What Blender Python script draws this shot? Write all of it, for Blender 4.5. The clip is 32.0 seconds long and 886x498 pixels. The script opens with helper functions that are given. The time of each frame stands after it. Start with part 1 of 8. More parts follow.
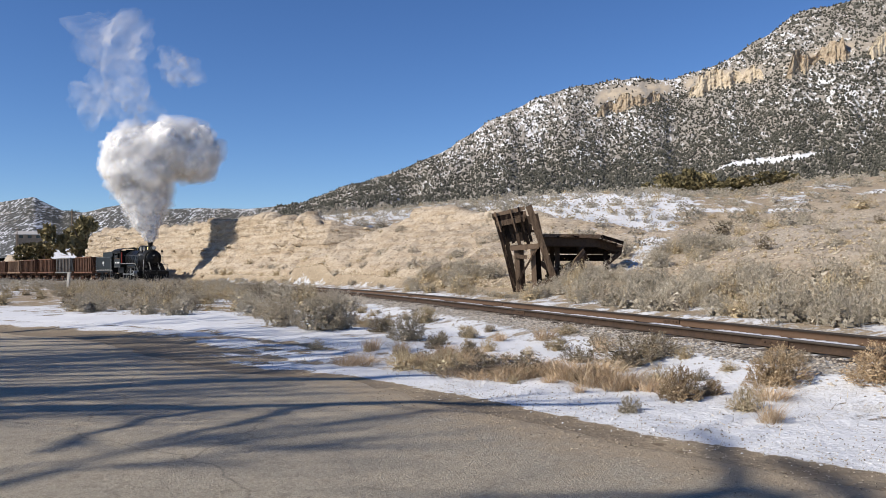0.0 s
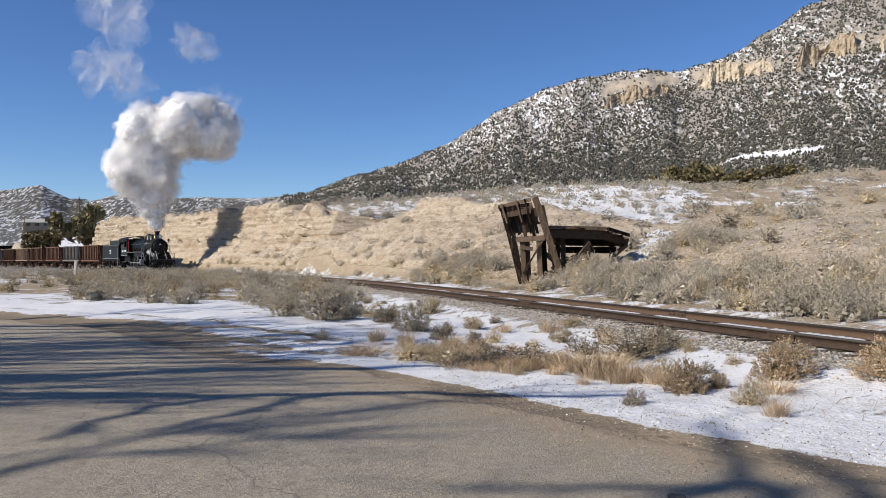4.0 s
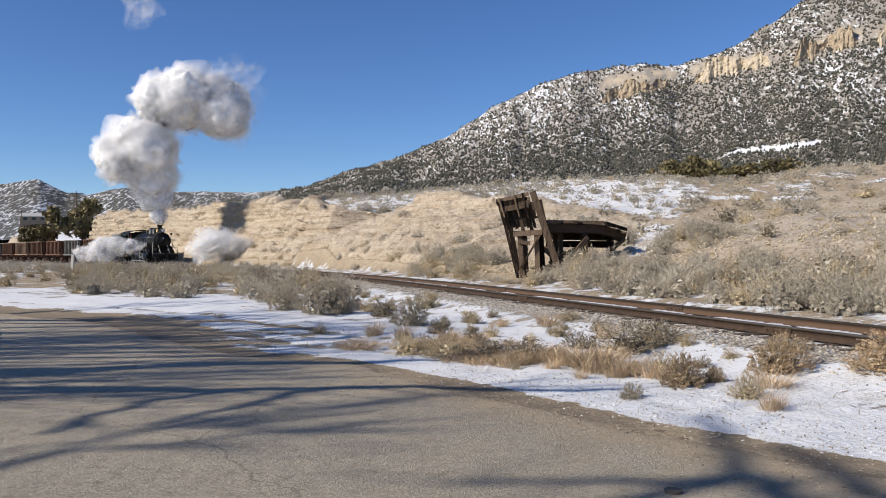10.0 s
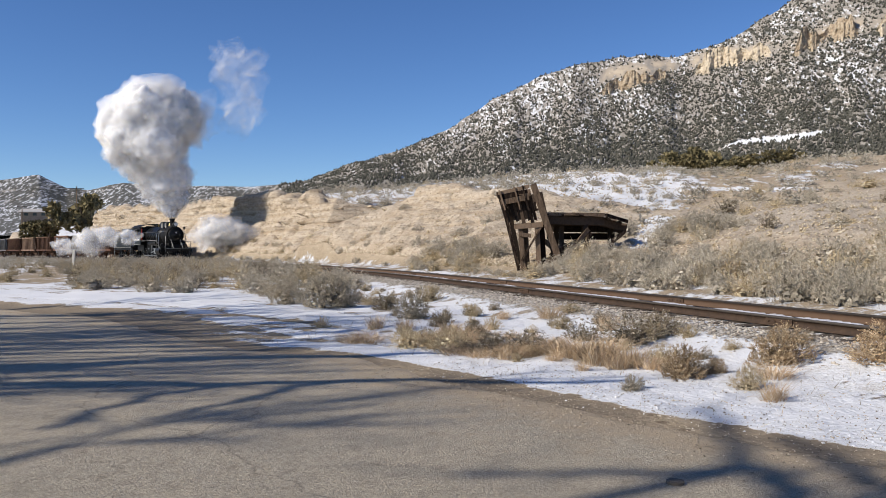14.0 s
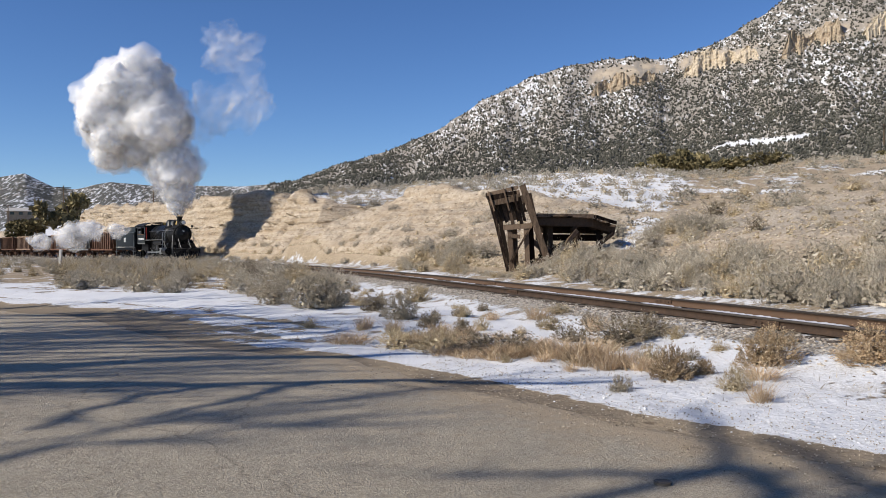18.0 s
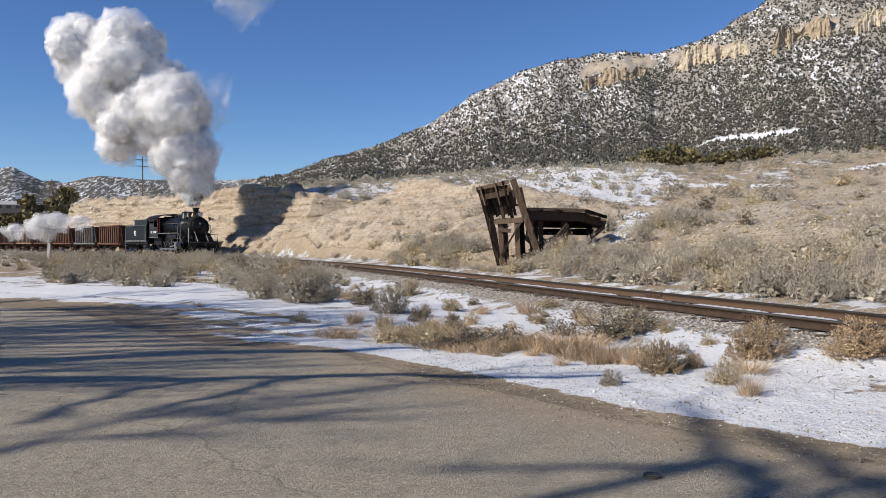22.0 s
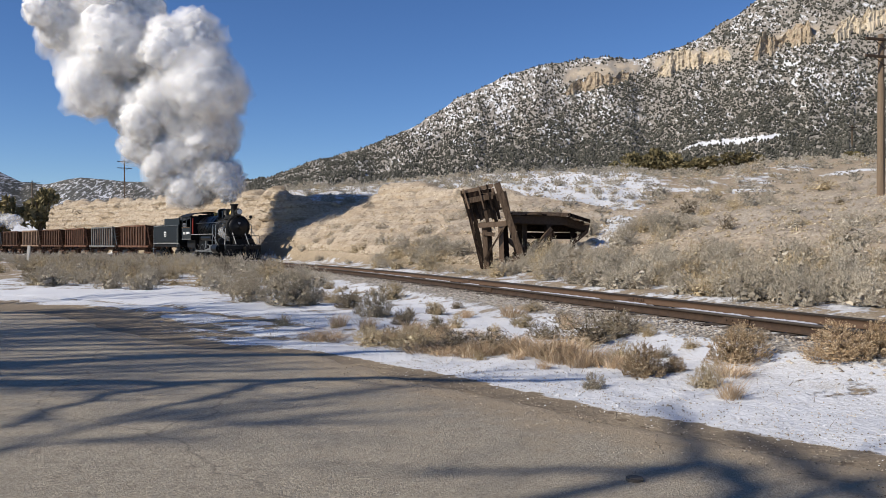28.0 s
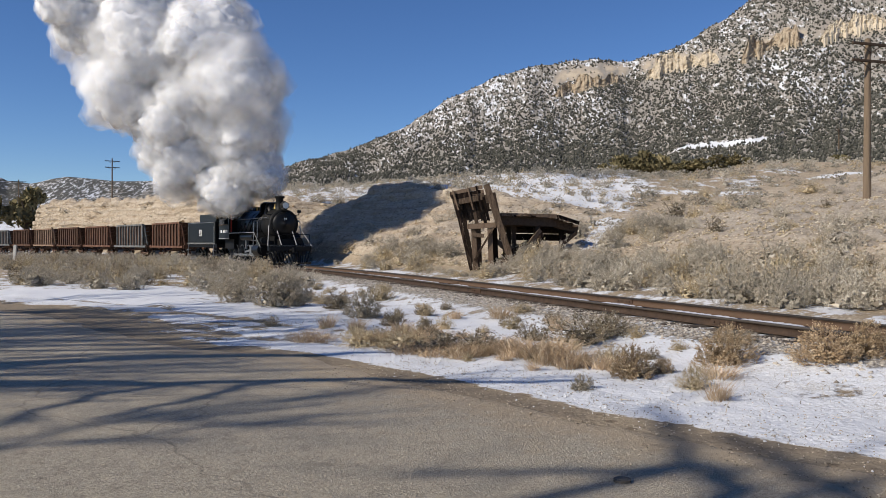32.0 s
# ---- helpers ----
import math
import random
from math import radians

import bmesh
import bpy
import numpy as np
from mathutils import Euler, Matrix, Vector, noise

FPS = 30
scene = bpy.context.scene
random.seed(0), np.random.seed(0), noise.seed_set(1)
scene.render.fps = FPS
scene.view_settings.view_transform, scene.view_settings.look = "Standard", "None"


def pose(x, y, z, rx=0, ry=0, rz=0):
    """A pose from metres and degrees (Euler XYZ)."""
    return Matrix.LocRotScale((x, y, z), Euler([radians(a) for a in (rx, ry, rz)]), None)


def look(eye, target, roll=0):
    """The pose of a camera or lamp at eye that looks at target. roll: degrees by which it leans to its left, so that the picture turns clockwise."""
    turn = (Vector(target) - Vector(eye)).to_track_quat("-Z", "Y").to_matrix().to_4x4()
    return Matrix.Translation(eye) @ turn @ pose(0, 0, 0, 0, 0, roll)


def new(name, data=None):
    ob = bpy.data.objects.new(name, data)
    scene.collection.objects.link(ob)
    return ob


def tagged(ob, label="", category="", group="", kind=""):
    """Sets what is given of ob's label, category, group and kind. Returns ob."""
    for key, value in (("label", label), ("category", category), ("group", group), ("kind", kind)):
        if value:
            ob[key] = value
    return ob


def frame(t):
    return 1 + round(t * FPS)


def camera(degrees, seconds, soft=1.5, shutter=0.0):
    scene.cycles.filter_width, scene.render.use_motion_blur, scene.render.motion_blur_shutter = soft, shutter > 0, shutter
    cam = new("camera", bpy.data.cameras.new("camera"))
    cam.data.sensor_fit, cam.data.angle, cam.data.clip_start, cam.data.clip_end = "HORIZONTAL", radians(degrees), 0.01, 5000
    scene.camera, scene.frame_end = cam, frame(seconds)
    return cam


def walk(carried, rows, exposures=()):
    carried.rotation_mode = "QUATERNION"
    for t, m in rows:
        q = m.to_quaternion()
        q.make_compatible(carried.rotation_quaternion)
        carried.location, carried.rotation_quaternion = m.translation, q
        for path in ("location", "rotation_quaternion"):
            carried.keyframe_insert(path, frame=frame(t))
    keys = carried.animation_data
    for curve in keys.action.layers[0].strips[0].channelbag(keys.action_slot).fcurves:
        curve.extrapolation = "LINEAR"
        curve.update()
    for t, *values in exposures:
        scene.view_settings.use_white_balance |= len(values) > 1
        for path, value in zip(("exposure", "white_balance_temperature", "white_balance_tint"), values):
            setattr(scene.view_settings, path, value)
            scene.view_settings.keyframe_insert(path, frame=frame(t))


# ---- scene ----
cam = camera(58.0, 32.0, soft=0.6)
EYE = Vector((0.0, 0.0, 1.7))


def held(pitch, roll, yaw):
    """The pose of the hand-held camera: degrees up, of lean and to the left."""
    return pose(*EYE, 90 + pitch, 0, yaw) @ pose(0, 0, 0, 0, 0, roll)


walk(cam, [(t, held(p, r, y)) for t, p, r, y in (
    (0, 1.320, -0.640, 0.000), (0.5, 1.244, -0.578, 0.049), (1, 1.101, -0.477, 0.253), (1.5, 0.992, -0.430, 0.382),
    (2, 0.903, -0.364, 0.471), (2.5, 0.803, -0.317, 0.542), (3, 0.751, -0.288, 0.509), (3.5, 0.710, -0.227, 0.473),
    (5.5, 0.589, -0.159, 0.301), (6, 0.551, -0.118, 0.281), (6.5, 0.547, -0.096, 0.227), (7, 0.497, -0.110, 0.222),
    (7.5, 0.417, -0.126, 0.285), (8, 0.391, -0.149, 0.283), (8.5, 0.379, -0.136, 0.225), (9, 0.375, -0.109, 0.193),
    (9.5, 0.332, -0.152, 0.219), (10, 0.265, -0.176, 0.251), (10.5, 0.146, -0.283, 0.388), (11, 0.050, -0.345, 0.469),
    (11.5, -0.101, -0.422, 0.521), (12, -0.227, -0.543, 0.585), (12.5, -0.317, -0.558, 0.571), (13, -0.305, -0.555, 0.493),
    (13.5, -0.272, -0.522, 0.414), (14, -0.235, -0.529, 0.317), (14.5, -0.224, -0.500, 0.222), (16.5, -0.197, -0.388, -0.175),
    (17, -0.183, -0.366, -0.284), (17.5, -0.194, -0.344, -0.392), (18, -0.190, -0.335, -0.469), (18.5, -0.187, -0.284, -0.583),
    (19, -0.189, -0.254, -0.656), (19.5, -0.255, -0.262, -0.743), (20, -0.345, -0.319, -0.818), (20.5, -0.406, -0.307, -0.891),
    (21, -0.504, -0.277, -0.955), (21.5, -0.620, -0.278, -1.043), (22, -0.610, -0.290, -1.134), (22.5, -0.567, -0.300, -1.233),
    (23, -0.560, -0.265, -1.327), (23.5, -0.564, -0.209, -1.408), (24, -0.560, -0.235, -1.509), (24.5, -0.548, -0.167, -1.613),
    (25, -0.527, -0.190, -1.691), (25.5, -0.495, -0.143, -1.809), (27.5, -0.393, -0.080, -2.205), (28, -0.367, -0.110, -2.285),
    (28.5, -0.361, -0.057, -2.388), (29, -0.351, -0.009, -2.471), (29.5, -0.314, 0.026, -2.566), (30, -0.320, 0.021, -2.666),
    (30.5, -0.315, 0.038, -2.760), (31, -0.303, 0.060, -2.839), (31.5, -0.293, 0.066, -2.951), (32, -0.287, 0.125, -3.063))],
    exposures=((0, 0.16), (13, 0.16), (20, 0.10), (25, 0.06), (32, -0.02)))

scene.cycles.transparent_max_bounces = 32                 # for the many thin layers of the steam

# ---- sky and sun ----
SUN_FROM = Vector((-0.89, -0.45, 0.70)).normalized()      # low winter sun, from the left and behind
world = bpy.data.worlds.new("winter_sky")
scene.world = world
world.use_nodes = True
sky = world.node_tree.nodes.new("ShaderNodeTexSky")
sky.sky_type, sky.sun_disc = "NISHITA", False
sky.sun_elevation = math.asin(SUN_FROM.z)
sky.sun_rotation = math.atan2(SUN_FROM.x, SUN_FROM.y)
sky.altitude, sky.air_density, sky.dust_density, sky.ozone_density = 2000, 1.0, 0.0, 4.5
world.node_tree.nodes["Background"].inputs["Strength"].default_value = 0.107
deep = world.node_tree.nodes.new("ShaderNodeHueSaturation")          # the clear dry air of a high valley
deep.inputs["Saturation"].default_value = 1.14
deep.inputs["Hue"].default_value = 0.508
world.node_tree.links.new(sky.outputs[0], deep.inputs["Color"])
world.node_tree.links.new(deep.outputs[0], world.node_tree.nodes["Background"].inputs["Color"])
sun = new("sun", bpy.data.lights.new("sun", "SUN"))
sun.data.energy, sun.data.angle, sun.data.color = 5.0, radians(0.53), (1.0, 0.925, 0.82)
sun.matrix_world = look(SUN_FROM * 100, (0, 0, 0))


# ---- materials ----
class Nodes:
    """A small writer of node materials."""

    def __init__(self, name, rough=0.8, metal=0.0, spec=0.3):
        self.mat = bpy.data.materials.new(name)
        self.mat.use_nodes = True
        self.t = self.mat.node_tree
        self.b = self.t.nodes["Principled BSDF"]
        self.b.inputs["Roughness"].default_value = rough
        self.b.inputs["Metallic"].default_value = metal
        self.b.inputs["Specular IOR Level"].default_value = spec
        self.pos = self.t.nodes.new("ShaderNodeTexCoord").outputs["Object"]

    def put(self, socket, value):
        if isinstance(value, bpy.types.NodeSocket):
            self.t.links.new(value, socket)
        else:
            socket.default_value = value

    def node(self, kind, out=0, ins=(), operation="", use_clamp=False, feature="", attribute_name=""):
        n = self.t.nodes.new(kind)
        if operation:
            n.operation = operation
        if use_clamp:
            n.use_clamp = True
        if feature:
            n.feature = feature
        if attribute_name:
            n.attribute_name = attribute_name
        for key, value in dict(ins).items():
            self.put(n.inputs[key], value)
        return n.outputs[out]

    def noise(self, scale, detail=4, rough=0.6, vec=None, distort=0.0):
        return self.node("ShaderNodeTexNoise", 0, {"Vector": vec or self.pos, "Scale": scale, "Detail": detail, "Roughness": rough, "Distortion": distort})

    def stretch(self, x, y, z, vec=None):
        return self.node("ShaderNodeMapping", 0, {"Vector": vec or self.pos, "Scale": (x, y, z)})

    def voronoi(self, scale, out=0, vec=None, feature="F1", rand=1.0):
        return self.node("ShaderNodeTexVoronoi", out, {"Vector": vec or self.pos, "Scale": scale, "Randomness": rand}, feature=feature)

    def ramp(self, fac, *stops):
        n = self.t.nodes.new("ShaderNodeValToRGB")
        self.t.links.new(fac, n.inputs[0])
        while len(n.color_ramp.elements) < len(stops):
            n.color_ramp.elements.new(0.5)
        for e, (at_, c) in zip(n.color_ramp.elements, stops):
            e.position = at_
            e.color = (c, c, c, 1) if isinstance(c, (int, float)) else (*c, 1)
        return n.outputs[0]

    def mix(self, fac, a, b, mode="MIX"):
        n = self.t.nodes.new("ShaderNodeMix")
        n.data_type, n.blend_type = "RGBA", mode
        self.put(n.inputs[0], fac)
        for sock, v in ((n.inputs[6], a), (n.inputs[7], b)):
            self.put(sock, (*v, 1) if isinstance(v, tuple) and len(v) == 3 else v)
        return n.outputs[2]

    def math(self, op, a, b=0.0, clamp=False):
        return self.node("ShaderNodeMath", 0, {0: a, 1: b}, operation=op, use_clamp=clamp)

    def attr(self, name):
        return self.node("ShaderNodeAttribute", 2, attribute_name=name)

    def random(self):
        return self.node("ShaderNodeObjectInfo", "Random")

    def island(self):
        return self.node("ShaderNodeNewGeometry", "Random Per Island")

    def bump(self, height, strength=0.5, distance=0.02):
        self.put(self.b.inputs["Normal"], self.node("ShaderNodeBump", 0, {"Height": height, "Strength": strength, "Distance": distance}))

    def color(self, c):
        self.put(self.b.inputs["Base Color"], (*c, 1) if isinstance(c, tuple) and len(c) == 3 else c)
        return self

    def done(self):
        return self.mat


def ground_material():
    m = Nodes("ground", 0.95, 0, 0.1)
    fine, mid, big = m.noise(9, 5, 0.7), m.noise(1.1, 5, 0.65), m.noise(0.12, 4)
    stones = m.voronoi(14)
    litter = m.mix(fine, (0.17, 0.13, 0.088), (0.42, 0.34, 0.235))
    litter = m.mix(m.ramp(mid, (0.4, 0), (0.65, 1)), litter, (0.36, 0.29, 0.20))
    clay = m.mix(fine, (0.34, 0.275, 0.20), (0.60, 0.505, 0.39))
    clay = m.mix(m.ramp(mid, (0.35, 0), (0.7, 0.7)), clay, (0.49, 0.41, 0.315))
    clay = m.mix(m.ramp(m.voronoi(5.5), (0.10, 1), (0.2, 0)), clay, (0.64, 0.56, 0.43))
    strata = m.noise(1.0, 4, 0.6, m.stretch(0.22, 0.22, 3.2))
    clay = m.mix(m.ramp(strata, (0.38, 0.55), (0.52, 0)), clay, (0.34, 0.255, 0.165))
    clay = m.mix(m.ramp(strata, (0.56, 0), (0.70, 0.5)), clay, (0.66, 0.57, 0.45))
    soil = m.mix(m.attr("clay"), litter, clay)
    soil = m.mix(m.ramp(m.voronoi(3.1, 0, m.stretch(1, 1, 1.6)), (0.14, 0.95), (0.24, 0)), soil, (0.16, 0.12, 0.08))
    soil = m.mix(m.ramp(m.voronoi(7.5), (0.15, 0.85), (0.22, 0)), soil, (0.66, 0.575, 0.44))
    soil = m.mix(m.ramp(m.noise(3.2, 5, 0.8), (0.5, 0), (0.68, 0.75)), soil, (0.22, 0.17, 0.115))
    soil = m.mix(m.math("MULTIPLY", m.attr("clay"), m.ramp(m.voronoi(0.8, 0, m.stretch(1, 1, 1.8), "DISTANCE_TO_EDGE"), (0.01, 0.25), (0.05, 0))), soil, (0.26, 0.195, 0.13))
    gravel = m.mix(m.ramp(m.voronoi(26, 1), (0.3, 0), (0.7, 1)), (0.17, 0.15, 0.125), (0.46, 0.43, 0.38))
    soil = m.mix(m.attr("gravel"), soil, gravel)
    wet = m.mix(fine, (0.12, 0.095, 0.07), (0.29, 0.235, 0.17))
    soil = m.mix(m.attr("mud"), soil, wet)
    cover = m.math("ADD", m.attr("snow"), m.math("MULTIPLY", m.math("SUBTRACT", m.math("ADD", m.math("MULTIPLY", mid, 0.7), m.math("MULTIPLY", fine, 0.3)), 0.5), 1.7))
    cover = m.ramp(cover, (0.47, 0), (0.56, 1))
    snow = m.mix(m.ramp(big, (0.3, 0), (0.7, 1)), (0.58, 0.59, 0.61), (0.72, 0.722, 0.73))
    grit = m.ramp(m.math("ADD", m.math("MULTIPLY", m.noise(38, 3, 0.7), 0.6), m.math("ADD", m.math("MULTIPLY", mid, 0.5), m.math("MULTIPLY", m.attr("grit"), 0.08))), (0.63, 0), (0.74, 0.6))
    snow = m.mix(grit, snow, (0.33, 0.29, 0.235))
    m.color(m.mix(cover, soil, snow))
    h = m.math("ADD", m.math("ADD", m.math("MULTIPLY", fine, 0.38), m.math("MULTIPLY", m.noise(55, 3, 0.7), 0.22)), m.math("ADD", m.math("MULTIPLY", stones, 0.25), m.math("ADD", m.math("MULTIPLY", cover, 0.5), m.math("MULTIPLY", m.math("ADD", m.math("MULTIPLY", strata, 4.5), m.math("MULTIPLY", m.noise(1.7, 6, 0.75), 4.0)), m.attr("clay")))))
    m.bump(h, 0.8, 0.06)
    return m.done()


def road_material():
    m = Nodes("asphalt", 0.82, 0, 0.35)
    grain, mid, big = m.ramp(m.noise(42, 6, 0.85), (0.34, 0), (0.66, 1)), m.noise(2.2, 6, 0.72), m.noise(0.28, 5)
    stones = m.voronoi(85, 1)
    c = m.mix(grain, (0.15, 0.128, 0.096), (0.60, 0.52, 0.395))
    c = m.mix(m.ramp(big, (0.35, 0), (0.7, 0.6)), c, (0.38, 0.32, 0.235))
    c = m.mix(m.ramp(stones, (0.55, 0), (0.9, 0.4)), c, (0.42, 0.375, 0.30))
    c = m.mix(m.ramp(m.noise(7, 6, 0.75), (0.48, 0), (0.75, 0.5)), c, (0.12, 0.10, 0.078))
    c = m.mix(m.ramp(mid, (0.62, 0), (0.74, 0.6)), c, (0.085, 0.072, 0.058))
    warp = m.node("ShaderNodeVectorMath", 0, {0: m.pos, 1: m.node("ShaderNodeTexNoise", 1, {"Vector": m.pos, "Scale": 0.9, "Detail": 4.0})}, operation="ADD")
    crack = m.ramp(m.voronoi(0.17, 0, warp, "DISTANCE_TO_EDGE"), (0.0008, 0.4), (0.0025, 0.0))
    c = m.mix(crack, c, (0.045, 0.038, 0.03))
    dirt = m.mix(m.noise(40, 4, 0.8), (0.25, 0.195, 0.13), (0.50, 0.405, 0.285))
    dirtiness = m.ramp(m.math("ADD", m.attr("dirt"), m.math("MULTIPLY", m.math("SUBTRACT", mid, 0.5), 1.3)), (0.35, 0), (0.75, 1))
    c = m.mix(dirtiness, c, dirt)
    wetness = m.ramp(m.math("ADD", m.attr("wet"), m.math("MULTIPLY", m.math("SUBTRACT", mid, 0.5), 1.5)), (0.5, 0), (0.75, 1))
    c = m.mix(m.math("MULTIPLY", wetness, 0.75), c, (0.05, 0.04, 0.032))
    m.color(c)
    m.put(m.b.inputs["Roughness"], m.ramp(mid, (0.3, 0.75), (0.8, 0.95)))
    m.bump(m.math("ADD", m.math("MULTIPLY", grain, 0.5), m.math("MULTIPLY", m.voronoi(48), 0.7)), 0.9, 0.014)
    return m.done()


def mountain_material(name, size, deep=0.45):
    m = Nodes(name, 0.95, 0, 0.1)
    p = m.stretch(size, size * deep, size * 0.6)
    fine, mid, big = m.noise(0.26, 5, 0.7, p), m.noise(0.03, 5, 0.62, p), m.noise(0.006, 3, 0.5, p)
    soil = m.mix(fine, (0.17, 0.155, 0.135), (0.38, 0.345, 0.30))
    rock = m.mix(m.noise(0.06, 6, 0.75, m.stretch(1, 1, 2.5)), (0.30, 0.235, 0.165), (0.60, 0.51, 0.39))
    c = m.mix(m.attr("rock"), soil, rock)
    snow = m.math("ADD", m.attr("snow"), m.math("MULTIPLY", m.math("SUBTRACT", m.math("ADD", m.math("MULTIPLY", fine, 0.7), m.math("MULTIPLY", mid, 0.3)), 0.5), 2.4))
    c = m.mix(m.ramp(snow, (0.46, 0), (0.58, 1)), c, (0.64, 0.65, 0.67))
    bushes = m.math("ADD", m.attr("wood"), m.math("MULTIPLY", m.math("SUBTRACT", m.noise(0.16, 3, 0.6, p), 0.5), 2.6))
    c = m.mix(m.ramp(bushes, (0.70, 0), (0.82, 0.9)), c, (0.062, 0.062, 0.052))
    m.color(c)
    m.bump(m.math("ADD", mid, m.math("MULTIPLY", fine, 0.5)), 0.5, 1.2)
    return m.done()


def plain(name, a, b, scale=6.0, rough=0.8, metal=0.0, spec=0.3, bump=0.3, dist=0.01, by="object", stretch=(1, 1, 1)):
    """Two tones mixed by noise at two sizes, shifted from piece to piece."""
    m = Nodes(name, rough, metal, spec)
    v = m.stretch(*stretch)
    n1, n2 = m.noise(scale, 5, 0.65, v), m.noise(scale * 5, 4, 0.6, v)
    f = m.math("ADD", m.math("MULTIPLY", n1, 0.65), m.math("MULTIPLY", n2, 0.35))
    shift = m.random() if by == "object" else m.island()
    f = m.math("ADD", f, m.math("MULTIPLY", m.math("SUBTRACT", shift, 0.5), 0.5))
    m.color(m.mix(m.ramp(f, (0.3, 0), (0.7, 1)), a, b))
    if bump:
        m.bump(f, bump, dist)
    return m.done()


GROUND, ROAD, MOUNTAIN, HILLS = ground_material(), road_material(), mountain_material("mountain", 1.5, 0.2), mountain_material("far_hills", 1.5, 0.3)
RAIL_STEEL = plain("rail_rust", (0.042, 0.027, 0.018), (0.105, 0.064, 0.039), 5, 0.75, 0.2)
RAIL_HEAD = plain("rail_head", (0.045, 0.036, 0.028), (0.10, 0.082, 0.065), 8, 0.5, 0.4)
TIE = plain("tie_wood", (0.06, 0.048, 0.038), (0.17, 0.14, 0.11), 6, 0.95, 0, 0.1, 0.6, 0.02)
BALLAST = plain("ballast_stone", (0.20, 0.17, 0.14), (0.50, 0.45, 0.38), 3, 0.95, 0, 0.1, 0.3, 0.01, "island")
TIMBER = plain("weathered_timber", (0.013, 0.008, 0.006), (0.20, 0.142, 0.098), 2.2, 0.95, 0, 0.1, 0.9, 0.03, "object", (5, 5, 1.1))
# darker timber: puts the shade inside and under the chute into colour; also crossarms
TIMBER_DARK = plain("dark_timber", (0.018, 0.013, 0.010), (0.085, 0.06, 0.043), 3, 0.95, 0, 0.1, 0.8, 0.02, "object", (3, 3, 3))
POLE = plain("pole_wood", (0.06, 0.042, 0.03), (0.19, 0.14, 0.094), 2.0, 0.9, 0, 0.15, 0.6, 0.01, "object", (8, 8, 0.6))
BLACK = plain("black_paint", (0.003, 0.003, 0.003), (0.008, 0.008, 0.008), 1.5, 0.38, 0.0, 0.25, 0.12, 0.01)
SOOT = plain("sooty_iron", (0.003, 0.003, 0.003), (0.012, 0.0115, 0.011), 3, 0.6, 0.0, 0.2, 0.3, 0.01)
GREYPAINT = plain("tender_paint", (0.007, 0.009, 0.009), (0.016, 0.019, 0.0185), 1.2, 0.42, 0.0, 0.22, 0.1, 0.01)
STEEL = plain("bright_steel", (0.22, 0.22, 0.22), (0.45, 0.45, 0.44), 5, 0.35, 0.8)
WHITEPAINT = plain("white_paint", (0.62, 0.62, 0.60), (0.80, 0.80, 0.78), 6, 0.6)
LINING = plain("dull_white_lining", (0.22, 0.22, 0.21), (0.40, 0.40, 0.38), 6, 0.6)
BRASS = plain("dull_brass", (0.30, 0.20, 0.07), (0.50, 0.36, 0.14), 6, 0.35, 0.9)
GLASS = Nodes("lamp_glass", 0.08, 0.0, 0.6).color((0.55, 0.56, 0.55)).done()
DARKGLASS = Nodes("window_glass", 0.1, 0.0, 0.6).color((0.02, 0.022, 0.025)).done()
COAL = plain("coal", (0.008, 0.008, 0.009), (0.03, 0.03, 0.032), 8, 0.6, 0, 0.4, 0.9, 0.05)


def rusty(name, a, b, c):
    m = Nodes(name, 0.88, 0.05, 0.2)
    n1, n2 = m.noise(1.6, 6, 0.7), m.noise(1.0, 5, 0.7, m.stretch(9, 9, 0.8))
    col = m.mix(m.ramp(n1, (0.35, 0), (0.65, 1)), a, b)
    col = m.mix(m.ramp(n2, (0.5, 0), (0.72, 0.85)), col, c)
    m.color(col)
    m.bump(n1, 0.3, 0.01)
    return m.done()


RUST_RED = rusty("rusty_red", (0.075, 0.036, 0.024), (0.16, 0.078, 0.048), (0.29, 0.19, 0.13))
RUST_DARK = rusty("rusty_dark", (0.05, 0.028, 0.020), (0.115, 0.058, 0.036), (0.22, 0.14, 0.09))
RUST_PALE = rusty("rusty_pale", (0.16, 0.10, 0.065), (0.28, 0.19, 0.13), (0.40, 0.30, 0.21))
RUST_GREY = rusty("rusty_grey", (0.085, 0.095, 0.095), (0.19, 0.20, 0.195), (0.20, 0.11, 0.065))


# ore car panels: rust tones darkened to hold the shade between the ribs
PANEL = rusty("shaded_panel", (0.030, 0.019, 0.015), (0.075, 0.042, 0.029), (0.16, 0.10, 0.065))


def leaves(name, a, b, c):
    m = Nodes(name, 0.9, 0, 0.1)
    i = m.island()
    col = m.mix(i, a, b)
    col = m.mix(m.ramp(m.math("FRACT", m.math("MULTIPLY", i, 17.3)), (0.72, 0), (0.8, 1)), col, c)
    tint = m.math("ADD", 0.78, m.math("MULTIPLY", m.random(), 0.44))
    m.color(m.mix(1.0, col, m.node("ShaderNodeCombineColor", 0, {0: tint, 1: tint, 2: tint}), "MULTIPLY"))
    m.put(m.b.inputs["Subsurface Weight"], 0.0)
    return m.done()


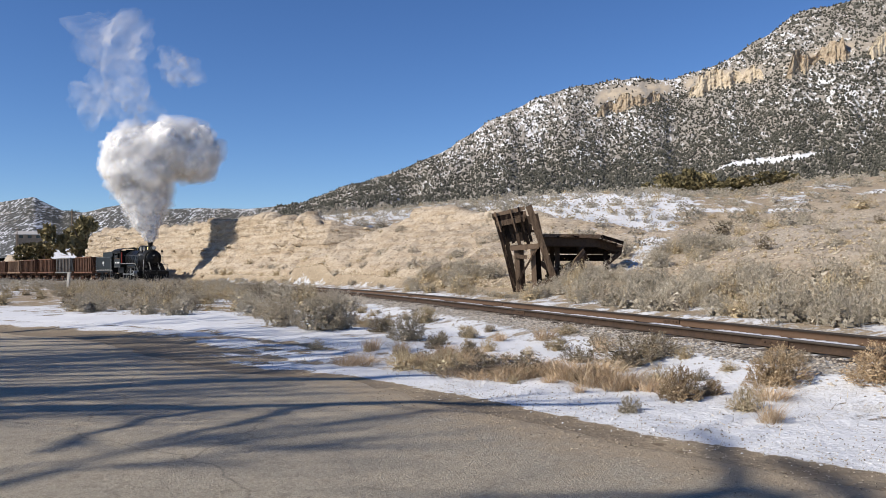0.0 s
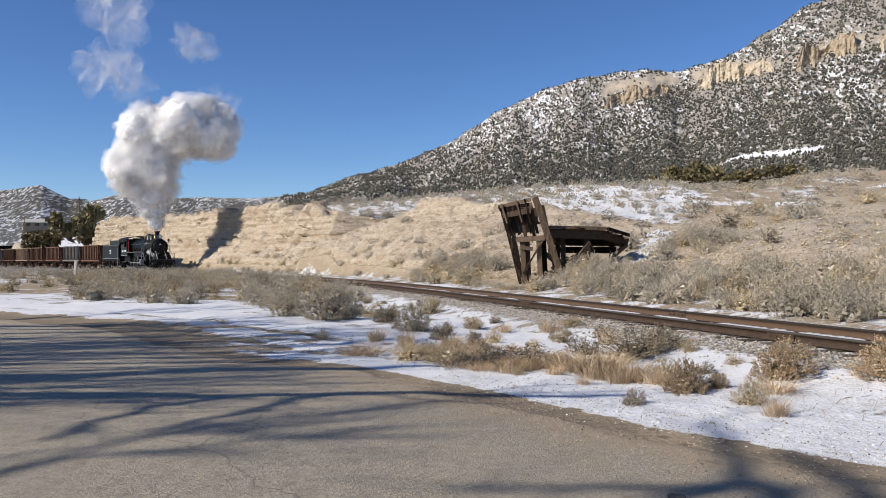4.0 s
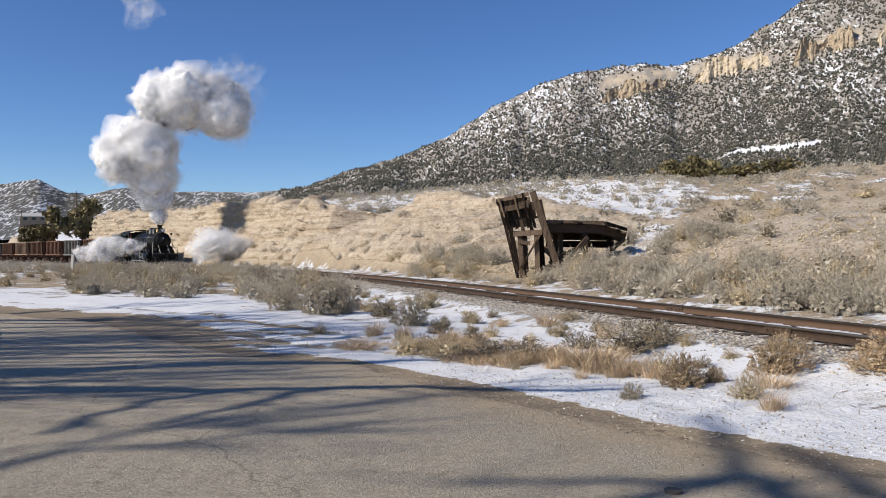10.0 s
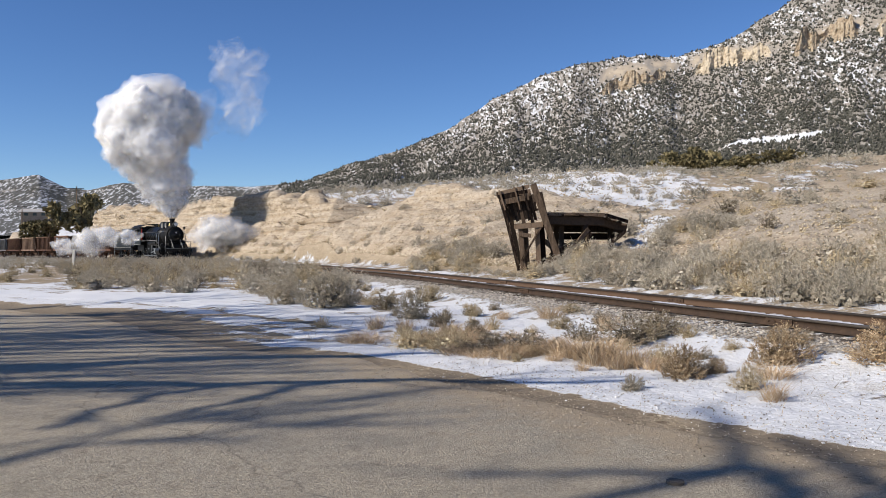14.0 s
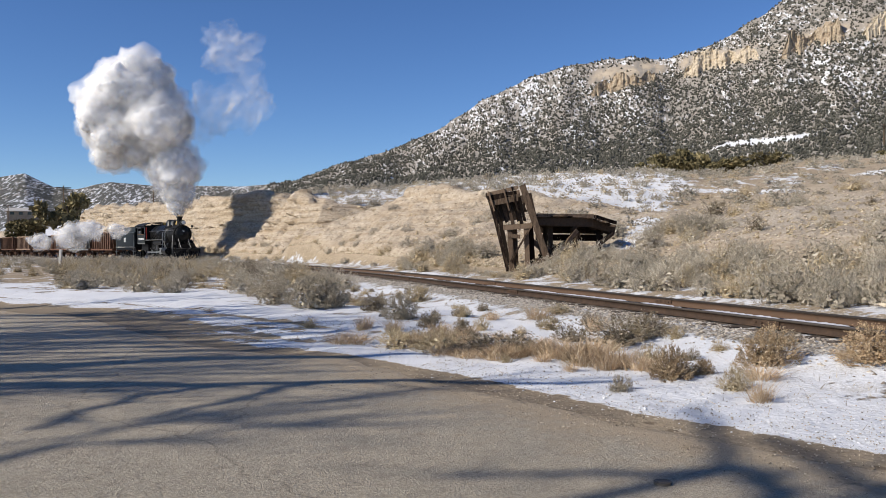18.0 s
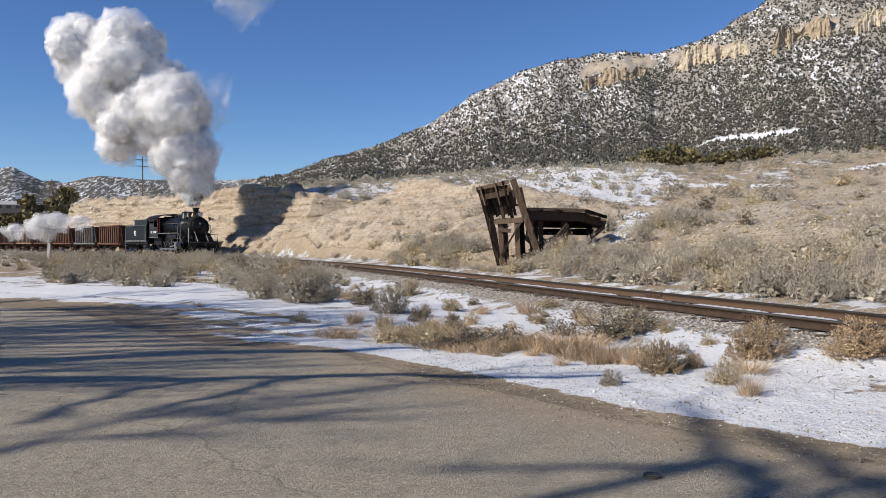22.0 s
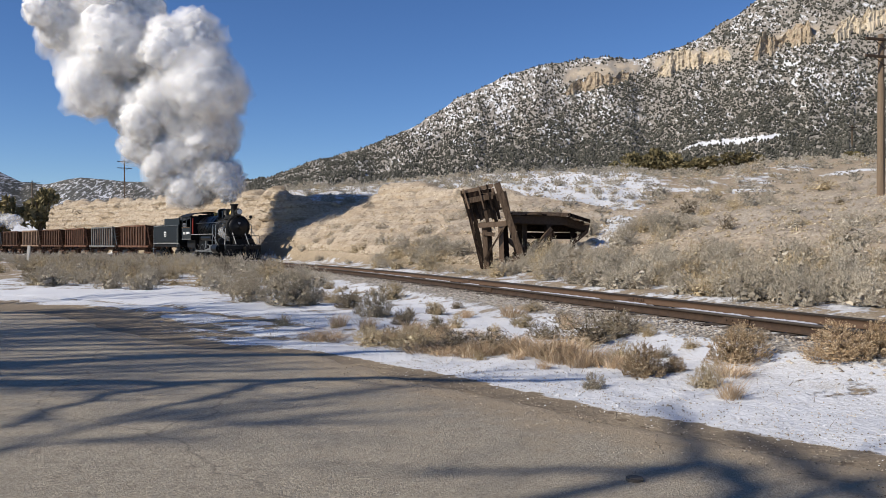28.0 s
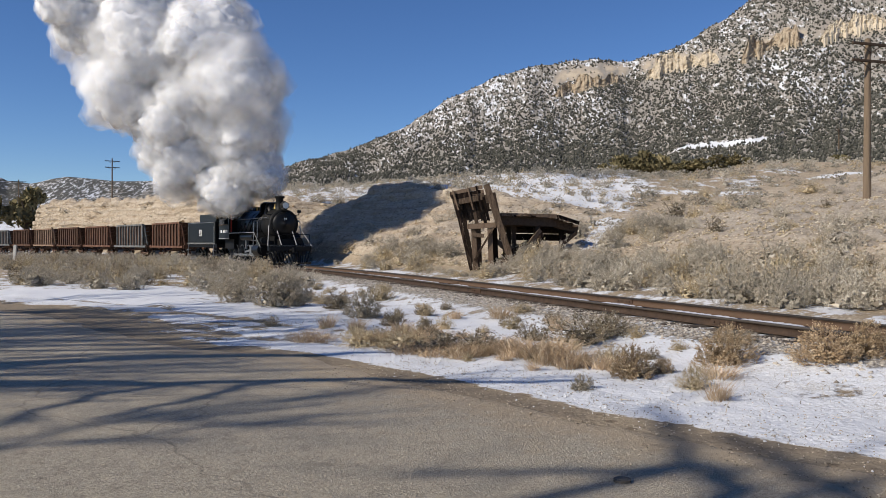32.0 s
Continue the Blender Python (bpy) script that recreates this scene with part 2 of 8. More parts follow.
SAGE = leaves("sage_leaf", (0.20, 0.165, 0.115), (0.40, 0.34, 0.25), (0.50, 0.44, 0.34))
MIDSAGE = leaves("tan_sage", (0.27, 0.235, 0.18), (0.46, 0.405, 0.315), (0.53, 0.475, 0.385))
FARSAGE = leaves("grey_sage", (0.25, 0.222, 0.172), (0.46, 0.415, 0.335), (0.54, 0.495, 0.415))
DARKBUSH = leaves("dark_twig", (0.10, 0.08, 0.052), (0.25, 0.20, 0.14), (0.36, 0.31, 0.23))
TANBUSH = leaves("tan_twig", (0.26, 0.195, 0.11), (0.50, 0.40, 0.25), (0.60, 0.51, 0.35))
RABBIT = leaves("rabbitbrush", (0.20, 0.135, 0.078), (0.46, 0.335, 0.20), (0.58, 0.46, 0.31))
GRASS = leaves("dry_grass", (0.36, 0.25, 0.15), (0.58, 0.43, 0.275), (0.66, 0.53, 0.38))
WOODS = leaves("far_juniper", (0.05, 0.05, 0.041), (0.095, 0.092, 0.074), (0.135, 0.127, 0.104))
JUNIPER = leaves("juniper_leaf", (0.085, 0.074, 0.038), (0.21, 0.175, 0.09), (0.27, 0.22, 0.115))
BARK = plain("bark", (0.08, 0.06, 0.045), (0.20, 0.16, 0.12), 8, 0.95, 0, 0.1, 0.7, 0.01, "object", (4, 4, 0.7))
ROCK = plain("pale_rock", (0.33, 0.255, 0.175), (0.62, 0.53, 0.40), 0.22, 0.95, 0, 0.1, 1.0, 1.6, "object", (1, 1, 0.7))


# ---- helpers of the build ----
def part(name, bm, material, parent=None, label=""):
    """Links a bmesh as one mesh object, under a thing or a part where one is given."""
    data = bpy.data.meshes.new(name)
    bm.to_mesh(data)
    bm.free()
    return mesh_part(name, data, material, parent, label)


def mesh_part(name, data, material, parent=None, label=""):
    if material and not data.materials:
        data.materials.append(material)
    ob = new(name, data)
    if parent:
        ob.parent = parent
    return tagged(ob, label)


def thing(name, label, category, m=None, group="", kind=""):
    ob = new(name)
    ob.empty_display_size = 0.2
    if m is not None:
        ob.matrix_basis = m
    return tagged(ob, label, category, group, kind)


def box(bm, x0, x1, y0, y1, z0, z1, m=None, bevel=0.0):
    r = bmesh.ops.create_cube(bm, size=1, matrix=(m or Matrix()) @ Matrix.LocRotScale(((x0 + x1) / 2, (y0 + y1) / 2, (z0 + z1) / 2), None, (x1 - x0, y1 - y0, z1 - z0)))
    if bevel:
        bmesh.ops.bevel(bm, geom=list({e for v in r["verts"] for e in v.link_edges}), offset=bevel, segments=1, affect="EDGES")
    return bm


def tube(bm, a, b, r1, r2=None, n=10, caps=True):
    """A round bar from a to b."""
    a, b = Vector(a), Vector(b)
    d = b - a
    m = Matrix.Translation((a + b) / 2) @ d.to_track_quat("Z", "Y").to_matrix().to_4x4()
    bmesh.ops.create_cone(bm, cap_ends=caps, segments=n, radius1=r1, radius2=r1 if r2 is None else r2, depth=d.length, matrix=m)
    return bm


def beam(bm, a, b, w, h, up=(0, 0, 1), jag=0.0):
    """A squared timber from a to b, w wide and h deep."""
    a, b = Vector(a), Vector(b)
    x = (b - a).normalized()
    y = Vector(up).cross(x).normalized()
    m = Matrix((x, y, x.cross(y))).transposed().to_4x4()
    m.translation = (a + b) / 2
    r = bmesh.ops.create_cube(bm, size=1, matrix=m @ Matrix.Diagonal(((b - a).length, w, h, 1)))
    if jag:
        for v in r["verts"]:
            v.co += Vector((random.uniform(-jag, jag), random.uniform(-jag, jag), random.uniform(-jag, jag)))
    return bm


def revolve(bm, profile, n=20, m=None):
    """A turned shape: (radius, height) pairs about z."""
    rings = []
    for r, z in profile:
        rings.append([bm.verts.new((m or Matrix()) @ Vector((r * math.cos(2 * math.pi * k / n), r * math.sin(2 * math.pi * k / n), z))) for k in range(n)])
    for a, b in zip(rings, rings[1:]):
        for k in range(n):
            bm.faces.new((a[k], a[(k + 1) % n], b[(k + 1) % n], b[k]))
    for ring, flip in ((rings[0], True), (rings[-1], False)):
        bm.faces.new(ring[::-1] if flip else ring)
    return bm


def smooth(ob):
    for p in ob.data.polygons:
        p.use_smooth = True
    return ob


def raw_mesh(name, verts, faces, soft=False):
    """A mesh from arrays; faces of one size."""
    data = bpy.data.meshes.new(name)
    verts, faces = np.asarray(verts, np.float32), np.asarray(faces, np.int32)
    k = faces.shape[1]
    data.vertices.add(len(verts))
    data.vertices.foreach_set("co", verts.ravel())
    data.loops.add(faces.size)
    data.loops.foreach_set("vertex_index", faces.ravel())
    data.polygons.add(len(faces))
    data.polygons.foreach_set("loop_start", np.arange(0, faces.size, k, dtype=np.int32))
    data.polygons.foreach_set("loop_total", np.full(len(faces), k, np.int32))
    if soft:
        data.polygons.foreach_set("use_smooth", np.ones(len(faces), bool))
    data.update(calc_edges=True)
    return data


def layer(data, name, values):
    data.attributes.new(name, "FLOAT", "POINT").data.foreach_set("value", np.asarray(values, np.float32))


def grain(x, y, seed=0):
    """Value noise in the plane, 0 to 1."""
    xi, yi = np.floor(x), np.floor(y)
    fx, fy = x - xi, y - yi
    fx, fy = fx * fx * (3 - 2 * fx), fy * fy * (3 - 2 * fy)

    def cell(a, b):
        v = np.sin(a * 127.1 + b * 311.7 + seed * 74.7) * 43758.5453
        return v - np.floor(v)
    return (cell(xi, yi) * (1 - fx) + cell(xi + 1, yi) * fx) * (1 - fy) + (cell(xi, yi + 1) * (1 - fx) + cell(xi + 1, yi + 1) * fx) * fy


def fbm(x, y, octaves=4, seed=0):
    total, amp, norm = 0, 1.0, 0.0
    for k in range(octaves):
        total = total + amp * grain(x * 2 ** k, y * 2 ** k, seed + k)
        norm += amp
        amp *= 0.5
    return total / norm


def step(a, b, v):
    v = np.clip((v - a) / (b - a), 0, 1)
    return v * v * (3 - 2 * v)


# ---- the line of the track ----
LINE_S = np.arange(-80, 300.1, 0.5)
LINE_H = np.radians(19.54 + 0.3633 * np.clip(LINE_S - 31.4, 0, None) - 0.302 * np.clip(LINE_S - 79.2, 0, None) - 0.061 * np.clip(LINE_S - 140, 0, None))
LINE_X = np.cumsum(-np.sin(LINE_H) * 0.5)
LINE_Y = np.cumsum(np.cos(LINE_H) * 0.5)
LINE_X, LINE_Y = LINE_X - LINE_X[160] + 10.977, LINE_Y - LINE_Y[160]


def on_line(s, u=0.0, z=0.0):
    """The place s metres along the track and u metres to its far side."""
    hd = float(np.interp(s, LINE_S, LINE_H))
    return Vector((float(np.interp(s, LINE_S, LINE_X)) + u * math.cos(hd), float(np.interp(s, LINE_S, LINE_Y)) + u * math.sin(hd), z))


def heading(s):
    return float(np.interp(s, LINE_S, LINE_H))


def to_line(x, y):
    """s and u of places in the plane."""
    x, y = np.atleast_1d(np.asarray(x, float)), np.atleast_1d(np.asarray(y, float))
    s_out, u_out = np.empty(len(x)), np.empty(len(x))
    pick = slice(0, None, 4)
    ls, lx, ly, lh = LINE_S[pick], LINE_X[pick], LINE_Y[pick], LINE_H[pick]
    for i in range(0, len(x), 20000):
        a, b = x[i:i + 20000, None], y[i:i + 20000, None]
        k = np.argmin((lx - a) ** 2 + (ly - b) ** 2, axis=1)
        dx, dy = a[:, 0] - lx[k], b[:, 0] - ly[k]
        s = ls[k] + (-np.sin(lh[k]) * dx + np.cos(lh[k]) * dy)
        hd, px_, py_ = np.interp(s, LINE_S, LINE_H), np.interp(s, LINE_S, LINE_X), np.interp(s, LINE_S, LINE_Y)
        s_out[i:i + 20000] = s
        u_out[i:i + 20000] = (a[:, 0] - px_) * np.cos(hd) + (b[:, 0] - py_) * np.sin(hd)
    return s_out, u_out


def rail_z(s):
    return 0.466 + 0.0013 * np.clip(s, 0, 140)


# ---- the lie of the land ----
CREST_S = (36, 41, 43.5, 46, 49.5, 51, 55, 58, 60, 61.5, 63, 65.5, 67.3, 69.0, 73, 80, 86, 95, 110, 120, 132, 139, 147, 160, 194, 220)
CREST_Z = (3.4, 3.7, 4.1, 4.5, 5.0, 5.2, 5.7, 6.0, 6.0, 5.8, 5.6, 5.2, 5.0, 5.2, 5.8, 6.4, 6.6, 6.6, 6.6, 6.9, 7.3, 7.0, 2.4, 3.0, 6.0, 5.0)
CREST_U = (18, 16, 16, 14, 12.5, 11.5, 11, 11, 11.2, 12.2, 13.5, 14.0, 13.5, 9.0, 9.0, 9, 9, 8.4, 8, 8, 8, 8, 9, 9, 9, 9)
SKY_A = (-9, -3.4, 0.7, 4.7, 8.7, 12.7, 15, 17.2, 20.1, 22.2, 23.6, 25.3, 29.1, 33, 45)
SKY_E = (4.2, 4.4, 4.9, 5.1, 5.15, 5.1, 5.1, 4.74, 4.78, 4.9, 5.2, 5.4, 5.4, 5.0, 4.5)
EDGE_X = (40.0, 20.0, 9.0, 5.2, 3.34, 2.51, 1.71, 0.73, -0.68, -1.62, -3.32, -5.3, -8.91, -12.41, -24.0, -60.0, -160.0)
EDGE_Y = (-48.0, -22.0, -5.6, 2.6, 6.1, 6.97, 7.8, 9.2, 11.1, 12.29, 13.23, 15.46, 19.87, 22.39, 30.0, 50.0, 100.0)


def road_gap(x, y):
    """Metres from the road's edge, positive on the side of the track."""
    ex, ey = np.array(EDGE_X), np.array(EDGE_Y)
    best, out = np.full(len(x), 1e9), np.zeros(len(x))
    for ax, ay, bx, by in zip(ex, ey, ex[1:], ey[1:]):
        dx, dy = bx - ax, by - ay
        ln = math.hypot(dx, dy)
        t = np.clip(((x - ax) * dx + (y - ay) * dy) / ln ** 2, 0, 1)
        d = np.hypot(x - ax - t * dx, y - ay - t * dy)
        side = (dy * (x - ax) - dx * (y - ay)) / ln
        near = d < best
        best = np.where(near, d, best)
        out = np.where(near, np.where(side > 0, d, -d), out)
    return out


def land(x, y):
    """Height of the ground and, as arrays, what covers it."""
    x, y = np.atleast_1d(np.asarray(x, float)), np.atleast_1d(np.asarray(y, float))
    s, u = to_line(x, y)
    far = np.hypot(x, y)
    gap = road_gap(x, y)
    zr = rail_z(s)
    n1, n2, n3 = fbm(x * 0.25, y * 0.25, 4, 3), fbm(x * 1.3, y * 1.3, 4, 9), fbm(x * 5, y * 5, 3, 17)
    # the near side: road, snowy verge, ballast
    flat = np.where(gap > 0, 0.004 + 0.016 * step(0, 0.8, gap) + 0.10 * step(0, 4, gap) * (n1 - 0.2) + 0.25 * step(4, 20, gap) * step(20, 60, s), 0.004 - 0.07 * step(0.35, 0.8, -gap))
    flat = flat + np.where(gap > 0, step(0.0, 1.0, gap) * (0.07 * (n2 - 0.5) + 0.03 * (n3 - 0.5)), 0)
    flat = flat - 0.035 * (np.exp(-((gap - 1.5) / 0.22) ** 2) + np.exp(-((gap - 3.1) / 0.22) ** 2)) * step(15, 19, s)
    bed = zr - 0.19
    z = flat + (bed - flat) * (1 - step(1.5, 3.4, -u)) * (u < 0)
    z = z + 0.05 * (np.abs(u) < 0.66) * step(0.25, 0.5, n2)
    # the far side: bank, cliff, hillside
    toe = zr - 0.05 + 0.4 * step(2.5, 5, u)
    hc, uc = np.interp(s, CREST_S, CREST_Z), np.interp(s, CREST_S, CREST_U)
    hc = hc + 0.7 * (fbm(s * 0.22, s * 0, 4, 13) - 0.5) * step(84, 92, s) * (1 - step(136, 142, s))
    cliff = step(66.8, 68.8, s)
    wob = (fbm(s * 0.35, u * 0.2, 3, 31) - 0.5) * 2
    edge = uc + wob * 0.8
    k = np.clip((u - 3.4) / np.maximum(edge - 3.4, 0.5), 0, 1)
    talus = k ** (0.92 - 0.42 * step(59.5, 62, s) * (1 - step(67, 69, s)))
    steep = np.where(k < 0.62, 0.42 * k / 0.62, 0.42 + 0.58 * step(0.62, 0.86, k))
    bank = toe + (hc - toe) * (talus * (1 - cliff) + steep * cliff)
    brow0 = step(0.1, 1.2, u - edge)
    lip = step(46, 52, s) * (1 - step(68, 72, s))
    bank = bank - lip * 0.5 * step(0.6, 0.8, k) * (1 - step(0.86, 0.93, k)) * n2
    over = np.clip(u - edge, 0, None)
    bank = bank + 0.125 * np.minimum(over, 34) + 0.065 * np.clip(over - 34, 0, None) + 0.08 * np.minimum(over, 10) * step(58, 61, s) * (1 - step(66, 69, s))
    hill = toe + 0.17 * np.clip(u - 4, 0, 24) + 0.27 * np.clip(u - 28, 0, 20) + 0.065 * np.clip(u - 48, 0, None) + 0.7 * (n1 - 0.5) * step(4, 12, u)
    w = step(33, 46, s)
    slope = hill * (1 - w) + bank * w
    rough = step(3.5, 6, u) * (0.35 * (n1 - 0.5) + 0.28 * (n2 - 0.5) + 0.10 * (n3 - 0.5))
    strata = cliff * step(0.6, 0.7, k) * (1 - step(0.76, 0.92, k))
    rough = rough + strata * 2.0 * (fbm(s * 0.9, u * 1.2, 4, 51) - 0.5) + step(3.5, 5, u) * (1 - brow0) * 0.16 * (fbm(x * 3.1, y * 3.1, 3, 57) - 0.5)
    runnel = (fbm(s * 1.6 - u * 0.5, u * 0.12, 3, 77) - 0.5) * 0.45 * w * (1 - cliff) * step(0.05, 0.3, k) * (1 - step(0.85, 1, k))
    runnel = runnel + 0.34 * (fbm(s * 0.8 + u * 0.8, (u - s * 0.35) * 2.6, 3, 91) - 0.5) * w * (1 - cliff) * step(0.05, 0.2, k) * (1 - step(0.9, 1, k))
    runnel = runnel + cliff * step(0.1, 0.3, k) * (1 - step(0.78, 0.94, k)) * (0.9 * (fbm(x * 0.7, y * 0.7, 4, 101) - 0.5) + 0.55 * (fbm(x * 2.1, y * 2.1, 3, 107) - 0.5))
    runnel = runnel + cliff * 0.16 * np.sin(bank * 7.5 + 5 * n1) * step(0.35, 0.6, k) * (1 - step(0.92, 1, k))
    z_far = np.where(u < 2.4, bed + (toe - bed) * step(1.6, 2.4, u), slope + rough + runnel)
    z = np.where(u < 0, z, np.where(u < 1.6, bed + 0.05 * (u < 0.66) * step(0.25, 0.5, n2), z_far))
    # the plateau is a gentle swell that falls off again beyond its brow
    swell = 1.7 + far * np.tan(np.radians(np.interp(np.degrees(np.arctan2(x, y)), SKY_A, SKY_E))) - 0.03 * np.clip(far - 85, 0, None) + 0.5 * (n1 - 0.5) + 0.25 * (n2 - 0.5)
    drop = 0.5 * (z + swell - np.sqrt((z - swell) ** 2 + 0.25))
    z = np.where(u > 0, z + (drop - z) * step(1.0, 6.0, over) * step(34, 44, far) * w + (drop - z) * (1 - w) * step(12, 18, u) * step(34, 44, far), z)
    # far out the land lies level at first and then falls away
    fade = step(170, 300, far)
    level = np.where(u > 0, 14.0 * step(40, 120, u) * step(-30, 30, x + 0.25 * y), 0.2)
    z = z * (1 - fade) + level * fade - 0.02 * np.clip(far - 300, 0, None) * step(300, 600, far)
    # covers
    brow = step(0.1, 1.2, over)
    onbank = step(3.6, 4.6, u) * (1 - brow) * w
    clay = np.clip(onbank * 1.0 + step(5, 9, u) * (1 - w) * (0.55 + 0.5 * n1) + 0.25 * brow * w, 0, 1)
    snow = np.where(u < 0, 0.86 * step(-0.05, 0.5, gap) - 0.62 * step(2.4, 1.5, -u), 0.0)
    snow = snow - 0.30 * step(3.5, 6.5, gap) * (u < 0) * (1 - 0.35 * step(18, 30, s)) - 0.20 * step(30, 42, s) * (u < 0) * step(5, 9, gap)
    top = brow * w
    snow = np.where(u >= 0, 0.50 * step(1.4, 2.0, u) * (1 - step(3.0, 4.6, u)) + top * (0.36 + 0.36 * step(36, 42, s) * (1 - step(58, 68, s)) + 0.24 * step(60, 68, s) + 0.08 * step(88, 96, s)) + (1 - w) * step(6, 9, u) * (0.10 + 0.10 * step(14, 30, u)), snow)
    snow = snow + (n1 - 0.5) * 0.55 * (np.abs(u) > 3)
    snow = np.where(np.abs(u) < 0.66, 0.80, np.where(np.abs(u) < 1.7, 0.44, snow))
    snow = np.where(u > 6, snow - 0.55 * step(0.25, 0.33, x / np.maximum(y, 1.0)), snow)
    gravel = np.where(u < 0, 1 - step(1.9, 3.0, -u), 1 - step(1.6, 2.3, u)) + 0.45 * step(8, 12, u) * (1 - w)
    mud = np.exp(-((gap - 0.05) / (0.15 + 0.7 * n1)) ** 2) * step(0.25, 0.6, n2) + 0.7 * (np.exp(-((gap - 1.5) / 0.2) ** 2) + np.exp(-((gap - 3.1) / 0.2) ** 2)) * step(15, 19, s) * step(0.35, 0.6, n2)
    snow = snow - 0.5 * np.exp(-((gap - 0.05) / (0.12 + 0.55 * n1)) ** 2) - 0.3 * (np.exp(-((gap - 1.5) / 0.2) ** 2) + np.exp(-((gap - 3.1) / 0.2) ** 2)) * step(15, 19, s) * (u < 0)
    snow = snow + 0.32 * np.exp(-((s - 43) / 9) ** 2) * step(9, 13, u) * (1 - step(34, 48, u)) + 0.4 * np.exp(-((s - 30.5 - (u - 6) * 0.35) / 0.9) ** 2) * step(5.5, 7, u) * (1 - step(11, 13, u))
    snow = snow - 0.30 * np.exp(-((gap - 2.7) / 0.9) ** 2) * step(0.42, 0.62, n2) * (u < 0) * (1 - step(24, 30, s))
    for s1, u1, s2, u2, q in ((39.5, 15.2, 32.6, 8.2, 0.6), (44.8, 23.1, 43.9, 25.2, 0.5), (42.2, 25.4, 40.8, 27.2, 0.5), (31.5, 14.0, 31.1, 14.9, 0.35), (26.8, 9.3, 26.2, 7.2, 0.35), (23.2, 8.7, 22.8, 9.6, 0.35), (24.8, 14.2, 23.0, 13.2, 0.4), (43.0, 36.5, 42.0, 39.5, 0.7), (20.0, 6.4, 19.4, 7.2, 0.35)):
        h = np.clip(((s - s1) * (s2 - s1) + (u - u1) * (u2 - u1)) / ((s2 - s1) ** 2 + (u2 - u1) ** 2), 0, 1)
        snow = snow + 0.75 * np.exp(-(np.hypot(s - s1 - h * (s2 - s1), u - u1 - h * (u2 - u1)) / q) ** 2)
    snow = snow + 0.42 * onbank * step(90, 98, s) * step(0.55, 0.9, k) * step(0.45, 0.6, n1)
    left = step(15, 24, s) * np.exp(-(np.clip(gap, 0, None) / (1.0 + 1.4 * n1)) ** 2) * (gap > -0.6) * (u < 0)
    snow = snow - 0.75 * left
    mud = np.maximum(mud, 0.9 * left)
    grit = np.where(u < 0, np.exp(-np.clip(gap, 0, None) / 0.7) + 0.7 * np.exp(-((gap - 2.6) / 0.9) ** 2) + 0.5 * step(4.5, 3.0, -u), 0.2)
    return z, dict(grit=grit, clay=clay, snow=snow, gravel=np.clip(gravel, 0, 1), mud=mud)


def height(x, y):
    return float(land([x], [y])[0][0])


def polar_sheet(az, rad):
    """Points and faces of a fan of rings round the camera's place."""
    a, r = np.meshgrid(np.radians(az), rad)
    faces = (np.arange(len(rad) - 1)[:, None] * len(az) + np.arange(len(az) - 1)[None]).ravel()
    faces = np.stack([faces, faces + 1, faces + 1 + len(az), faces + len(az)], 1)
    return (np.sin(a) * r).ravel(), (np.cos(a) * r).ravel(), faces


az = np.concatenate([np.arange(-180, -38, 2.0), np.arange(-38, -32.5, 0.5), np.arange(-32.5, 35, 0.23), np.arange(35, 42, 0.5), np.arange(42, 180.1, 2.0)])
rad = np.concatenate([[0.05, 1.0, 2.0, 3.0], np.geomspace(4, 30, 200), np.arange(30.3, 112, 0.42), np.geomspace(113, 170, 40), np.geomspace(176, 4800, 40)])
gx, gy, gf = polar_sheet(az, rad)
gz, cover = land(gx, gy)
gdata = raw_mesh("ground", np.stack([gx, gy, gz], 1), gf, True)
for key, value in cover.items():
    layer(gdata, key, value)
gdata.materials.append(GROUND)
ground = tagged(new("ground", gdata), "frozen high-desert ground with patchy snow, tan clay banks and dry litter", "ground", kind="structure")


